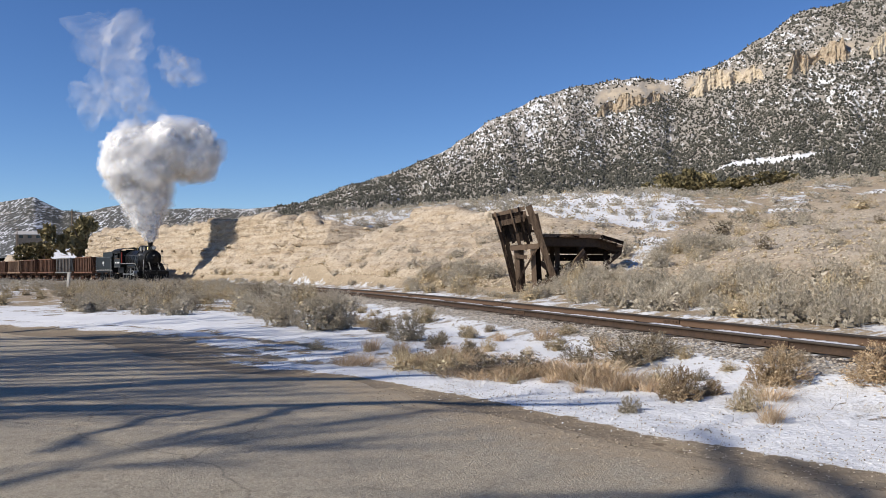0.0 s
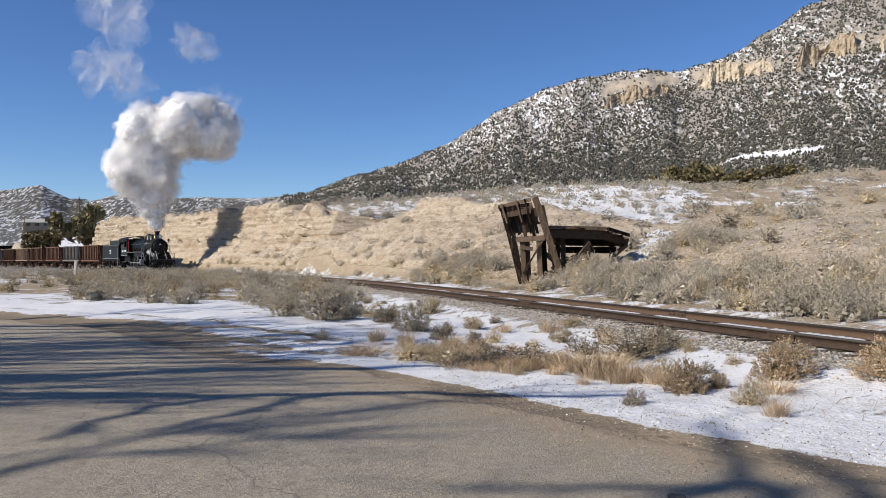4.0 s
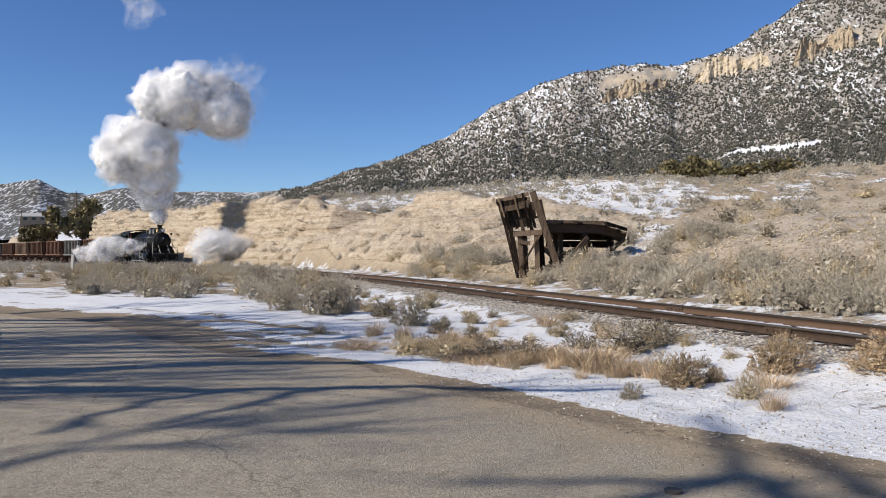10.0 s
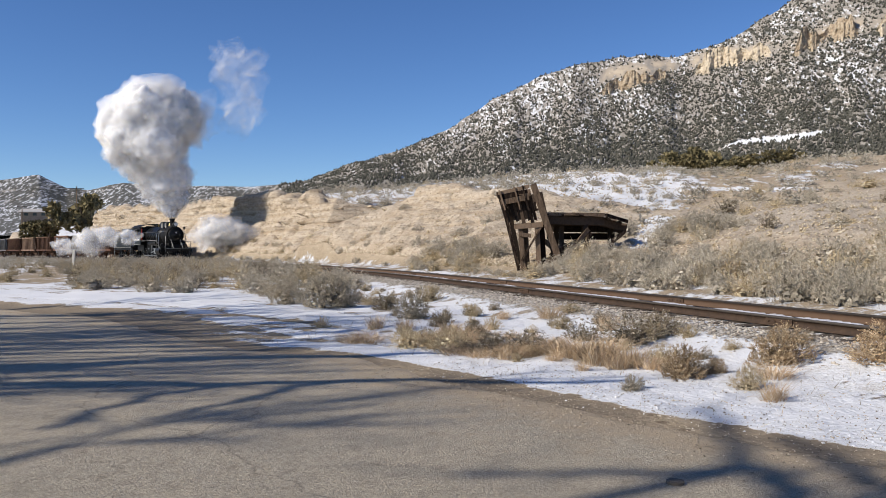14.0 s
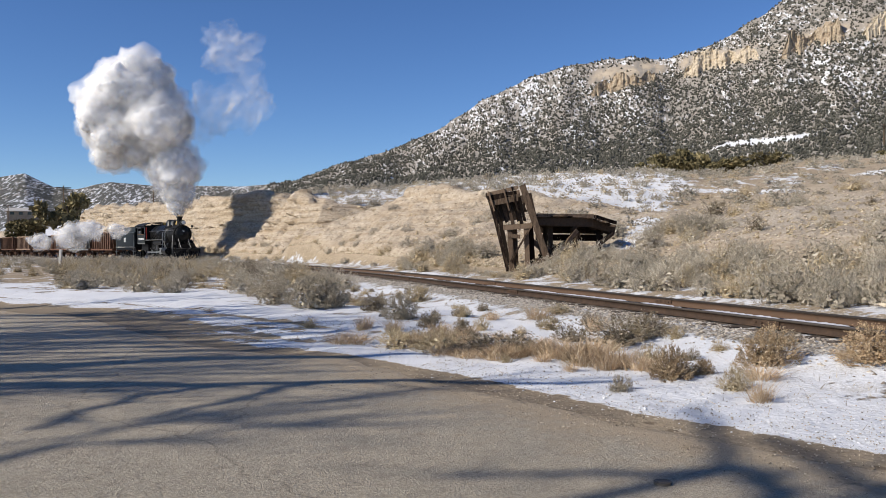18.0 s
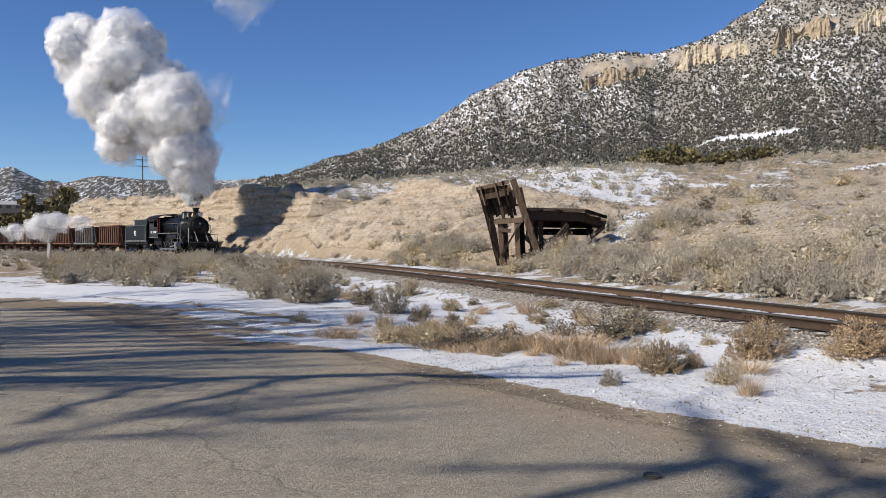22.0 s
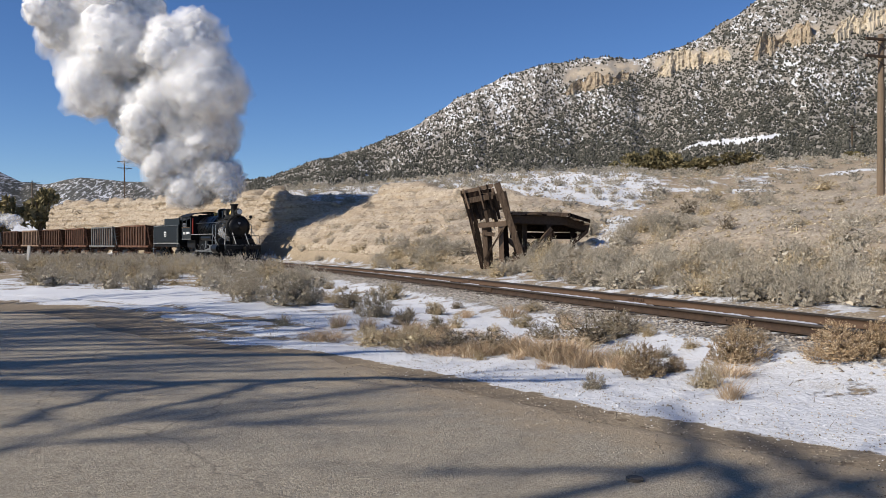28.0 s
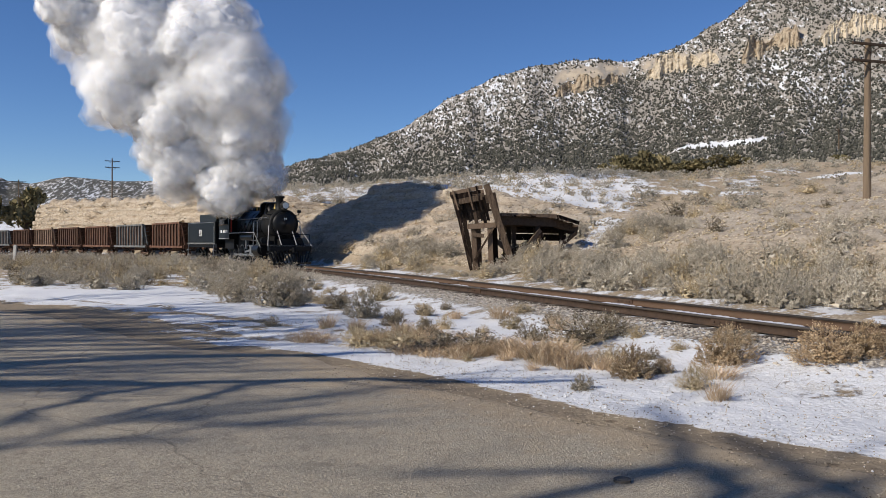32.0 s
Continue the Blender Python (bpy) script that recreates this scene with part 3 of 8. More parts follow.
def bank_face(s0, s1, ds, rows, name, label):
    """The cut face above the track: bedded rock, ledges and runnels standing proud of the slope."""
    ss = np.arange(s0, s1 + 0.01, ds)
    n = len(ss)
    uc = np.interp(ss, CREST_S, CREST_U)
    uu = 3.7 + (uc[:, None] + 1.4 - 3.7) * np.linspace(0, 1, 70)[None]
    hd, lx, ly = (np.interp(ss, LINE_S, q)[:, None] for q in (LINE_H, LINE_X, LINE_Y))
    zz = land((lx + uu * np.cos(hd)).ravel(), (ly + uu * np.sin(hd)).ravel())[0].reshape(uu.shape)
    for _ in range(3):
        zz[2:-2] = (zz[:-4] + zz[1:-3] + zz[2:-2] + zz[3:-1] + zz[4:]) / 5
    run = np.concatenate([np.zeros((n, 1)), np.cumsum(np.hypot(np.diff(uu, axis=1), np.diff(zz, axis=1)), 1)], 1)
    u, z = np.empty((n, rows)), np.empty((n, rows))
    for k in range(n):
        at_ = np.linspace(0, run[k, -1], rows)
        u[k], z[k] = np.interp(at_, run[k], uu[k]), np.interp(at_, run[k], zz[k])
    du, dz = np.gradient(u, axis=1), np.gradient(z, axis=1)
    ln = np.hypot(du, dz) + 1e-6
    s = np.repeat(ss[:, None], rows, 1)
    rel = (z - z[:, :1]) / np.maximum(z.max(1) - z[:, 0], 0.5)[:, None]
    rock = step(66.5, 69, s) * step(0.22, 0.42, rel) + (1 - step(66.5, 69, s)) * step(0.60, 0.78, rel + 0.25 * (fbm(s * 0.35, s * 0, 3, 5) - 0.5))
    rock = rock * (1 - 0.55 * step(0.5, 0.62, fbm(s * 0.22, z * 0.4, 3, 205)))
    # beds of unequal blocks with sunken joints
    q = z / 0.62 + 1.6 * fbm(s * 0.12, s * 0, 3, 211) + 0.5 * fbm(s * 0.9, z * 0.6, 2, 212)
    bed = np.floor(q)
    along_ = s / 1.5 + 7.3 * grain(bed, bed * 0, 213) + 0.5 * fbm(s * 1.1, z * 1.3, 2, 218)
    block = np.floor(along_)
    proud = 0.62 * grain(bed * 3.7, block * 2.3, 214) ** 1.5 + 0.30 * grain(bed * 1.9, bed * 0, 215)
    joint = np.minimum(np.minimum(q - bed, 1 - (q - bed)) * 0.62, np.minimum(along_ - block, 1 - (along_ - block)) * 1.5)
    proud = proud * step(0.0, 0.10, joint) + 0.22 * (fbm(s * 2.3, z * 2.9, 3, 216) - 0.4)
    soil = 0.10 + 0.34 * (fbm(s * 0.9 - z * 1.1, z * 0.5, 3, 220) - 0.5) + 0.24 * (fbm(s * 2.6 - z * 1.3, z * 0.8, 3, 221) - 0.5) + 0.16 * (fbm(s * 6, z * 6, 2, 222) - 0.5)
    out = rock * proud + (1 - 0.5 * rock) * soil
    edge = step(0, 0.10, np.linspace(0, 1, rows))[None] * (1 - step(0.82, 1.0, np.linspace(0, 1, rows)))[None] * (step(s0, s0 + 3, s) * (1 - step(s1 - 3, s1, s)))
    out = (out + 0.06) * edge - 0.25 * (1 - edge)
    u2, z2 = u - dz / ln * out, z + du / ln * out
    x, y = lx + u2 * np.cos(hd), ly + u2 * np.sin(hd)
    f = (np.arange(n - 1)[:, None] * rows + np.arange(rows - 1)[None]).ravel()
    data = raw_mesh(name, np.stack([x.ravel(), y.ravel(), z2.ravel()], 1), np.stack([f, f + 1, f + 1 + rows, f + rows], 1))
    _, cov = land((lx + u * np.cos(hd)).ravel(), (ly + u * np.sin(hd)).ravel())
    for key, value in cov.items():
        layer(data, key, np.maximum(value, 0.9) if key == "clay" else value - 0.35 * (key == "snow"))
    data.materials.append(GROUND)
    return tagged(new(name, data), label, "bank", kind="structure")


bank_face(43.5, 78, 0.12, 86, "bank_slope", "crumbling tan clay bank with runnels and a rock ledge at its top")
bank_face(74, 143, 0.16, 80, "bank_cliff", "tan bedded rock cut with ledges and open joints")

# the road: a worn sheet of asphalt with a crumbling edge
ex, ey = np.array(EDGE_X), np.array(EDGE_Y)
el = np.concatenate([[0], np.cumsum(np.hypot(np.diff(ex), np.diff(ey)))])
along = np.concatenate([np.arange(0, 40, 2.0), np.arange(40, 90, 0.15), np.arange(90, el[-1], 3.0)])
cx, cy = np.interp(along, el, ex), np.interp(along, el, ey)
for _ in range(6):
    cx[1:-1], cy[1:-1] = (cx[:-2] + cx[2:] + 2 * cx[1:-1]) / 4, (cy[:-2] + cy[2:] + 2 * cy[1:-1]) / 4
tx, ty = np.gradient(cx), np.gradient(cy)
tl = np.hypot(tx, ty)
nx, ny = ty / tl * -1, tx / tl                     # away from the track
for _ in range(2):
    nx, ny = (np.convolve(np.pad(q, 45, "edge"), np.ones(91) / 91, "valid") for q in (nx, ny))
nx, ny = nx / np.hypot(nx, ny), ny / np.hypot(nx, ny)
across = np.concatenate([[0, 0.1, 0.25, 0.45, 0.7, 1.0, 1.4], np.arange(2, 16.1, 1.0)])
jag = (fbm(along * 1.1, along * 0, 4, 5) - 0.5) * 0.55
rx = cx[None] + nx[None] * (across[:, None] + jag[None] * np.exp(-across[:, None]))
ry = cy[None] + ny[None] * (across[:, None] + jag[None] * np.exp(-across[:, None]))
drop = np.where(across < 0.05, -0.05, 0.0)[:, None]
rz = 0.012 + drop + 0.012 * np.minimum(across, 4)[:, None] * 0.5 + 0.012 * (fbm(rx * 0.5, ry * 0.5, 3, 8) - 0.5)
n = len(along)
rf = (np.arange(len(across) - 1)[:, None] * n + np.arange(n - 1)[None]).ravel()
rdata = raw_mesh("road", np.stack([rx.ravel(), ry.ravel(), rz.ravel()], 1), np.stack([rf, rf + n, rf + n + 1, rf + 1], 1), True)
layer(rdata, "dirt", np.repeat(np.exp(-across / 1.25)[:, None], n, 1).ravel())
layer(rdata, "wet", np.repeat((0.45 * np.exp(-((across - 0.55) / 0.4) ** 2))[:, None], n, 1).ravel())
rdata.materials.append(ROAD)
road = tagged(new("road", rdata), "worn grey asphalt road with cracks, grit and a muddy edge", "road", kind="structure")

# the mountain: rings of a face that rises to an uneven ridge
RIDGE_A = (-14, -12.1, -10.5, -7.4, -3.35, 0.7, 3.2, 4.8, 6.8, 8.9, 11.2, 13.6, 14.7, 16.2, 18.5, 20.3, 22.1, 23.8, 25.5, 27.2, 29.3, 36, 50, 70)
RIDGE_E = (3.2, 4.1, 4.56, 5.64, 6.84, 8.52, 10.3, 11.0, 11.8, 12.25, 12.66, 13.1, 12.85, 12.76, 13.3, 13.85, 14.75, 15.9, 16.35, 16.5, 16.65, 17, 15, 9)
FOOT_A = (-14, -11.3, -9, -5.4, 0.7, 4.7, 8.8, 12.7, 16.5, 20.1, 23.6, 29.1, 70)
FOOT_E = (2.5, 3.0, 3.5, 3.9, 4.3, 4.5, 4.6, 4.6, 4.4, 4.4, 4.6, 4.9, 4.5)


def mountain(a, r):
    """Height of the mountain at azimuth a (degrees) and distance r."""
    top = np.interp(a, RIDGE_A, RIDGE_E)
    low = np.interp(a, FOOT_A, FOOT_E)
    x, y = np.sin(np.radians(a)) * r, np.cos(np.radians(a)) * r
    k = np.clip((r - 500) / 200, 0, 1)
    e = np.minimum(low, top) + (top - np.minimum(low, top)) * (0.10 * k + 0.90 * k ** 1.25)
    z = 1.7 + r * np.tan(np.radians(e))
    gully = (fbm(a * 0.55, k * 1.3, 4, 21) - 0.5) * 30 * k * (1 - k) * 2
    z = z + gully + (fbm(x * 0.035, y * 0.035, 4, 40) - 0.5) * 9 * step(0.02, 0.3, k)
    back = np.clip(r - 700, 0, None)
    return z - back * 0.45 - np.clip(250 - r, 0, None) * 0.5, k


maz, mrad = np.arange(-14, 60, 0.18), np.concatenate([[215, 300, 400, 460], np.linspace(485, 725, 190), np.linspace(760, 1500, 14)])
mx, my, mf = polar_sheet(maz, mrad)
ma = np.repeat(maz[None], len(mrad), 0).ravel()
mr = np.repeat(mrad[:, None], len(maz), 1).ravel()
mz, mk = mountain(ma, mr)
mdata = raw_mesh("mountain", np.stack([mx, my, mz], 1), mf, True)
me = np.degrees(np.arctan2(mz - 1.7, mr))
band = np.exp(-((me - np.interp(ma, (0, 8, 12, 16, 19, 22, 27, 32), (8.0, 10.4, 11.9, 12.1, 12.5, 12.6, 13.6, 13.6))) / 0.45) ** 2) * step(5, 11, ma)
cliffy = np.interp(ma, (10.6, 11.4, 15.6, 16.2, 16.8, 17.4, 21.9, 22.6, 23.4, 24, 27, 27.6, 28.2, 29), (0, 1, 1, 0.1, 0.1, 1, 1, 0.25, 0.25, 1, 1, 0.2, 0.2, 0.9))
glade = np.exp(-((ma - 22.2) / 3.0) ** 4) * np.exp(-((me - 6.85 - 0.10 * (ma - 22.2) - 0.5 * (fbm(ma * 0.8, ma * 0, 3, 15) - 0.5)) / 0.17) ** 2)
layer(mdata, "rock", np.clip(band * cliffy * step(0.30, 0.55, fbm(ma * 2.6, me * 2.2, 4, 61)), 0, 1))
layer(mdata, "snow", 0.38 + 0.05 * step(12, 2, ma) + 0.08 * step(8, 13, me) * (1 - step(14, 22, ma)) - 0.25 * band * cliffy + 0.9 * glade + 0.2 * (fbm(ma * 0.4, me * 0.4, 3, 66) - 0.5) - 0.10 * step(7.6, 6.2, me))
layer(mdata, "wood", 0.42 + 0.12 * step(0, 12, ma) + 0.10 * step(9, 6.5, me) - 0.35 * band * cliffy - 0.9 * glade - 0.10 * step(8, 13, me) * (1 - step(14, 22, ma)))
mdata.materials.append(MOUNTAIN)
tagged(new("mountain", mdata), "juniper-dotted mountain with snow patches and tan cliff bands", "mountain", kind="structure")

# hills far off to the left
HILL_A = (-60, -45, -33, -30.8, -29, -28, -27.1, -26.3, -25.5, -24.2, -23.1, -22.1, -19.3, -16, -12.9, -10.5, -9, -6.6, -2)
HILL_E = (2.5, 3.5, 4.0, 4.2, 4.4, 4.64, 4.78, 4.4, 4.0, 3.87, 4.15, 4.39, 4.25, 4.2, 4.39, 4.6, 4.76, 4.64, 4.0)
haz, hrad = np.arange(-60, -2, 0.12), np.concatenate([np.linspace(420, 1220, 8), np.linspace(1240, 1510, 60), np.linspace(1550, 2400, 8)])
hx, hy, hf = polar_sheet(haz, hrad)
ha, hr = np.repeat(haz[None], len(hrad), 0).ravel(), np.repeat(hrad[:, None], len(haz), 1).ravel()
hk = np.clip((hr - 1240) / 260, 0, 1)
he = 0.9 + (np.interp(ha, HILL_A, HILL_E) - 0.9) * hk
hz = 1.7 + hr * np.tan(np.radians(he)) + (fbm(ha * 0.5, hk * 2, 4, 27) - 0.5) * 34 * hk * (1 - hk) - np.clip(hr - 1500, 0, None) * 0.4 + (fbm(hx * 0.012, hy * 0.012, 3, 44) - 0.5) * 10 * hk
hdata = raw_mesh("far_hills", np.stack([hx, hy, hz], 1), hf, True)
layer(hdata, "rock", np.zeros(len(hz)))
layer(hdata, "snow", 0.50 + 0.3 * (fbm(ha * 0.8, hk * 4, 3, 81) - 0.5) + 0.15 * step(0.8, 0.3, hk))
layer(hdata, "wood", 0.84 + 0.4 * (fbm(ha * 0.6, hk * 4, 3, 83) - 0.5))
hdata.materials.append(HILLS)
tagged(new("far_hills", hdata), "distant wooded hills with snow patches", "hill", kind="structure")

# ---- the railway track ----
def swept(name, profile, s0, s1, du, step_s=0.5):
    """A bar of the given (u, z) profile, drawn along the track at the offset du."""
    ss = np.arange(s0, s1 + 0.01, step_s)
    hd = np.interp(ss, LINE_S, LINE_H)
    lx, ly, lz = np.interp(ss, LINE_S, LINE_X), np.interp(ss, LINE_S, LINE_Y), rail_z(ss)
    vs = []
    for pu, pz in profile:
        vs.append(np.stack([lx + (du + pu) * np.cos(hd), ly + (du + pu) * np.sin(hd), lz + pz], 1))
    k, n = len(profile), len(ss)
    v = np.stack(vs, 1).reshape(-1, 3)
    f = []
    for j in range(k):
        a = np.arange(n - 1) * k + j
        b = np.arange(n - 1) * k + (j + 1) % k
        f.append(np.stack([a, b, b + k, a + k], 1))
    return raw_mesh(name, v, np.concatenate(f))


track = thing("railway_track", "rusty steel railway track on worn wooden ties and snowy ballast", "railway track", kind="structure")
FOOT_WEB = ((-0.07, -0.165), (0.07, -0.165), (0.07, -0.15), (0.012, -0.13), (0.012, -0.045), (0.036, -0.036), (-0.036, -0.036), (-0.012, -0.045), (-0.012, -0.13), (-0.07, -0.15))
HEAD = ((-0.037, -0.037), (0.037, -0.037), (0.037, -0.008), (0.026, 0.0), (-0.026, 0.0), (-0.037, -0.008))
for side in (-0.753, 0.753):
    rail = mesh_part("rail", swept("rail", FOOT_WEB, -40, 210, side), RAIL_STEEL, track, "brown rusty steel rail")
    mesh_part("rail_head", swept("rail_head", HEAD, -40, 210, side), RAIL_HEAD, rail, "worn shiny running surface")
    for k in range(-1, 18):
        s = 4.4 + k * 9.9 + (side > 0) * 4.95
        bm = bmesh.new()
        for d in (-0.024, 0.024):
            beam(bm, on_line(s - 0.3, side + d, rail_z(s) - 0.088), on_line(s + 0.3, side + d, rail_z(s) - 0.088), 0.022, 0.09)
        for d in (-0.22, -0.08, 0.08, 0.22):
            tube(bm, on_line(s + d, side - 0.055, rail_z(s) - 0.088), on_line(s + d, side + 0.055, rail_z(s) - 0.088), 0.016, n=6)
        part("joint_bar", bm, RAIL_STEEL, track)

tie_bm = bmesh.new()
box(tie_bm, -1.28, 1.28, -0.115, 0.115, -0.34, -0.165)
bmesh.ops.subdivide_edges(tie_bm, edges=[e for e in tie_bm.edges if e.calc_length() > 2], cuts=4)
for v in tie_bm.verts:
    v.co += Vector((random.uniform(-0.02, 0.02), random.uniform(-0.012, 0.012), random.uniform(-0.012, 0.006)))
tie_data = bpy.data.meshes.new("tie")
tie_bm.to_mesh(tie_data)
tie_bm.free()
tie_data.materials.append(TIE)
far_v, far_f = [], []
tie_v = np.array([v.co for v in tie_data.vertices])
tie_p = [list(p.vertices) for p in tie_data.polygons]
tie_q = np.array([p for p in tie_p if len(p) == 4])
for k in range(300):
    s = -6 + k * 0.56
    hd = heading(s) + random.uniform(-0.02, 0.02)
    m = Matrix.Translation(on_line(s, random.uniform(-0.06, 0.06), rail_z(s) + random.uniform(-0.012, 0.004))) @ Matrix.Rotation(hd, 4, "Z")
    if s < 62:
        tie = mesh_part("tie", tie_data, None, track)
        tie.matrix_basis = m
    else:
        far_f.append(tie_q + len(far_v) * len(tie_v))
        far_v.append(tie_v @ np.array(m.to_3x3()).T + np.array(m.translation))
tagged(mesh_part("far_ties", raw_mesh("far_ties", np.concatenate(far_v), np.concatenate(far_f)), TIE, track), kind="stuff")

# ballast stones on the shoulder
rng = np.random.default_rng(4)


def pebbles(name, count, place, lo, hi, material, label, category, flat=0.75):
    """A strew of rough stones as one mesh."""
    base = np.array([(1, 0, 0), (-1, 0, 0), (0, 1, 0), (0, -1, 0), (0, 0, 0.8), (0, 0, -0.8)], float)
    fc = np.array([(0, 2, 4), (2, 1, 4), (1, 3, 4), (3, 0, 4), (2, 0, 5), (1, 2, 5), (3, 1, 5), (0, 3, 5)])
    c = place(count)
    size = rng.uniform(lo, hi, count) * rng.uniform(0.6, 1.3, count)
    v = base[None] * rng.uniform(0.55, 1.25, (count, 6, 1)) * size[:, None, None]
    ang = rng.uniform(0, 6.28, count)
    ca, sa = np.cos(ang)[:, None], np.sin(ang)[:, None]
    v = np.stack([v[..., 0] * ca - v[..., 1] * sa, v[..., 0] * sa + v[..., 1] * ca, v[..., 2] * flat], 2) + c[:, None]
    f = (fc[None] + 6 * np.arange(count)[:, None, None]).reshape(-1, 3)
    return tagged(new(name, with_material(raw_mesh(name, v.reshape(-1, 3), f), material)), label, category, kind="stuff")


def with_material(data, material):
    data.materials.append(material)
    return data


def near_ballast(n):
    s = 4 + 56 * rng.random(n) ** 1.6
    u = -1.0 - np.minimum(np.abs(rng.normal(0, 0.6, n)), 1.8)
    hd = np.interp(s, LINE_S, LINE_H)
    x, y = np.interp(s, LINE_S, LINE_X) + u * np.cos(hd), np.interp(s, LINE_S, LINE_Y) + u * np.sin(hd)
    return np.stack([x, y, land(x, y)[0] + 0.005], 1)


pebbles("ballast", 9000, near_ballast, 0.018, 0.05, BALLAST, "grey and tan crushed stone along the track", "gravel")


TIE_GRIT = plain("road_grit", (0.14, 0.11, 0.08), (0.46, 0.39, 0.30), 3, 0.95, 0, 0.1, 0.2, 0.01, "island")


def verge_grit(n):
    k = rng.random(n)
    t = 38 + 34 * rng.random(n)
    x, y = np.interp(t, el, ex), np.interp(t, el, ey)
    d = rng.normal(-0.3, 0.75, n)
    ang = np.interp(t, along, np.arctan2(ny, nx))
    x, y = x + np.cos(ang) * d, y + np.sin(ang) * d
    return np.stack([x, y, np.where(d > 0, 0.015, land(x, y)[0]) + 0.004], 1)


pebbles("verge_grit", 15000, verge_grit, 0.003, 0.014, TIE_GRIT, "loose grit along the road edge", "gravel")


def snow_edge(n):
    t = 38 + 34 * rng.random(n)
    x, y = np.interp(t, el, ex), np.interp(t, el, ey)
    d = -np.abs(rng.normal(0.8, 0.35, n))
    ang = np.interp(t, along, np.arctan2(ny, nx))
    x, y = x + np.cos(ang) * d, y + np.sin(ang) * d
    return np.stack([x, y, land(x, y)[0] + 0.004], 1)


pebbles("snow_clods", 2200, snow_edge, 0.005, 0.018, plain("crusted_snow", (0.50, 0.49, 0.48), (0.78, 0.78, 0.79), 6, 0.9, 0, 0.2, 0.3, 0.01, "island"), "crusted snow clods pushed up along the road edge", "snow", 0.8)


def bank_stones(n):
    s, u = rng.uniform(8, 88, n), 4 + 22 * rng.random(n) ** 1.7
    hd = np.interp(s, LINE_S, LINE_H)
    x, y = np.interp(s, LINE_S, LINE_X) + u * np.cos(hd), np.interp(s, LINE_S, LINE_Y) + u * np.sin(hd)
    return np.stack([x, y, land(x, y)[0] + 0.02], 1)




def ledges(n):
    s = rng.uniform(46, 69, n)
    u = np.interp(s, CREST_S, CREST_U) + rng.uniform(-1.6, 0.3, n)
    hd = np.interp(s, LINE_S, LINE_H)
    x, y = np.interp(s, LINE_S, LINE_X) + u * np.cos(hd), np.interp(s, LINE_S, LINE_Y) + u * np.sin(hd)
    return np.stack([x, y, land(x, y)[0] - 0.06], 1)


pebbles("ledge_rocks", 500, ledges, 0.08, 0.36, plain("ledge_stone", (0.38, 0.29, 0.19), (0.62, 0.51, 0.36), 1.5, 0.95, 0, 0.1, 0.5, 0.05, "island"), "tan rock crumbling from the upper bank", "rock", 0.45)
pebbles("bank_stones", 30000, bank_stones, 0.02, 0.085, plain("pale_stone", (0.34, 0.27, 0.18), (0.66, 0.57, 0.44), 3, 0.95, 0, 0.1, 0.3, 0.02, "island"), "pale stones lying on the clay slope", "stones")


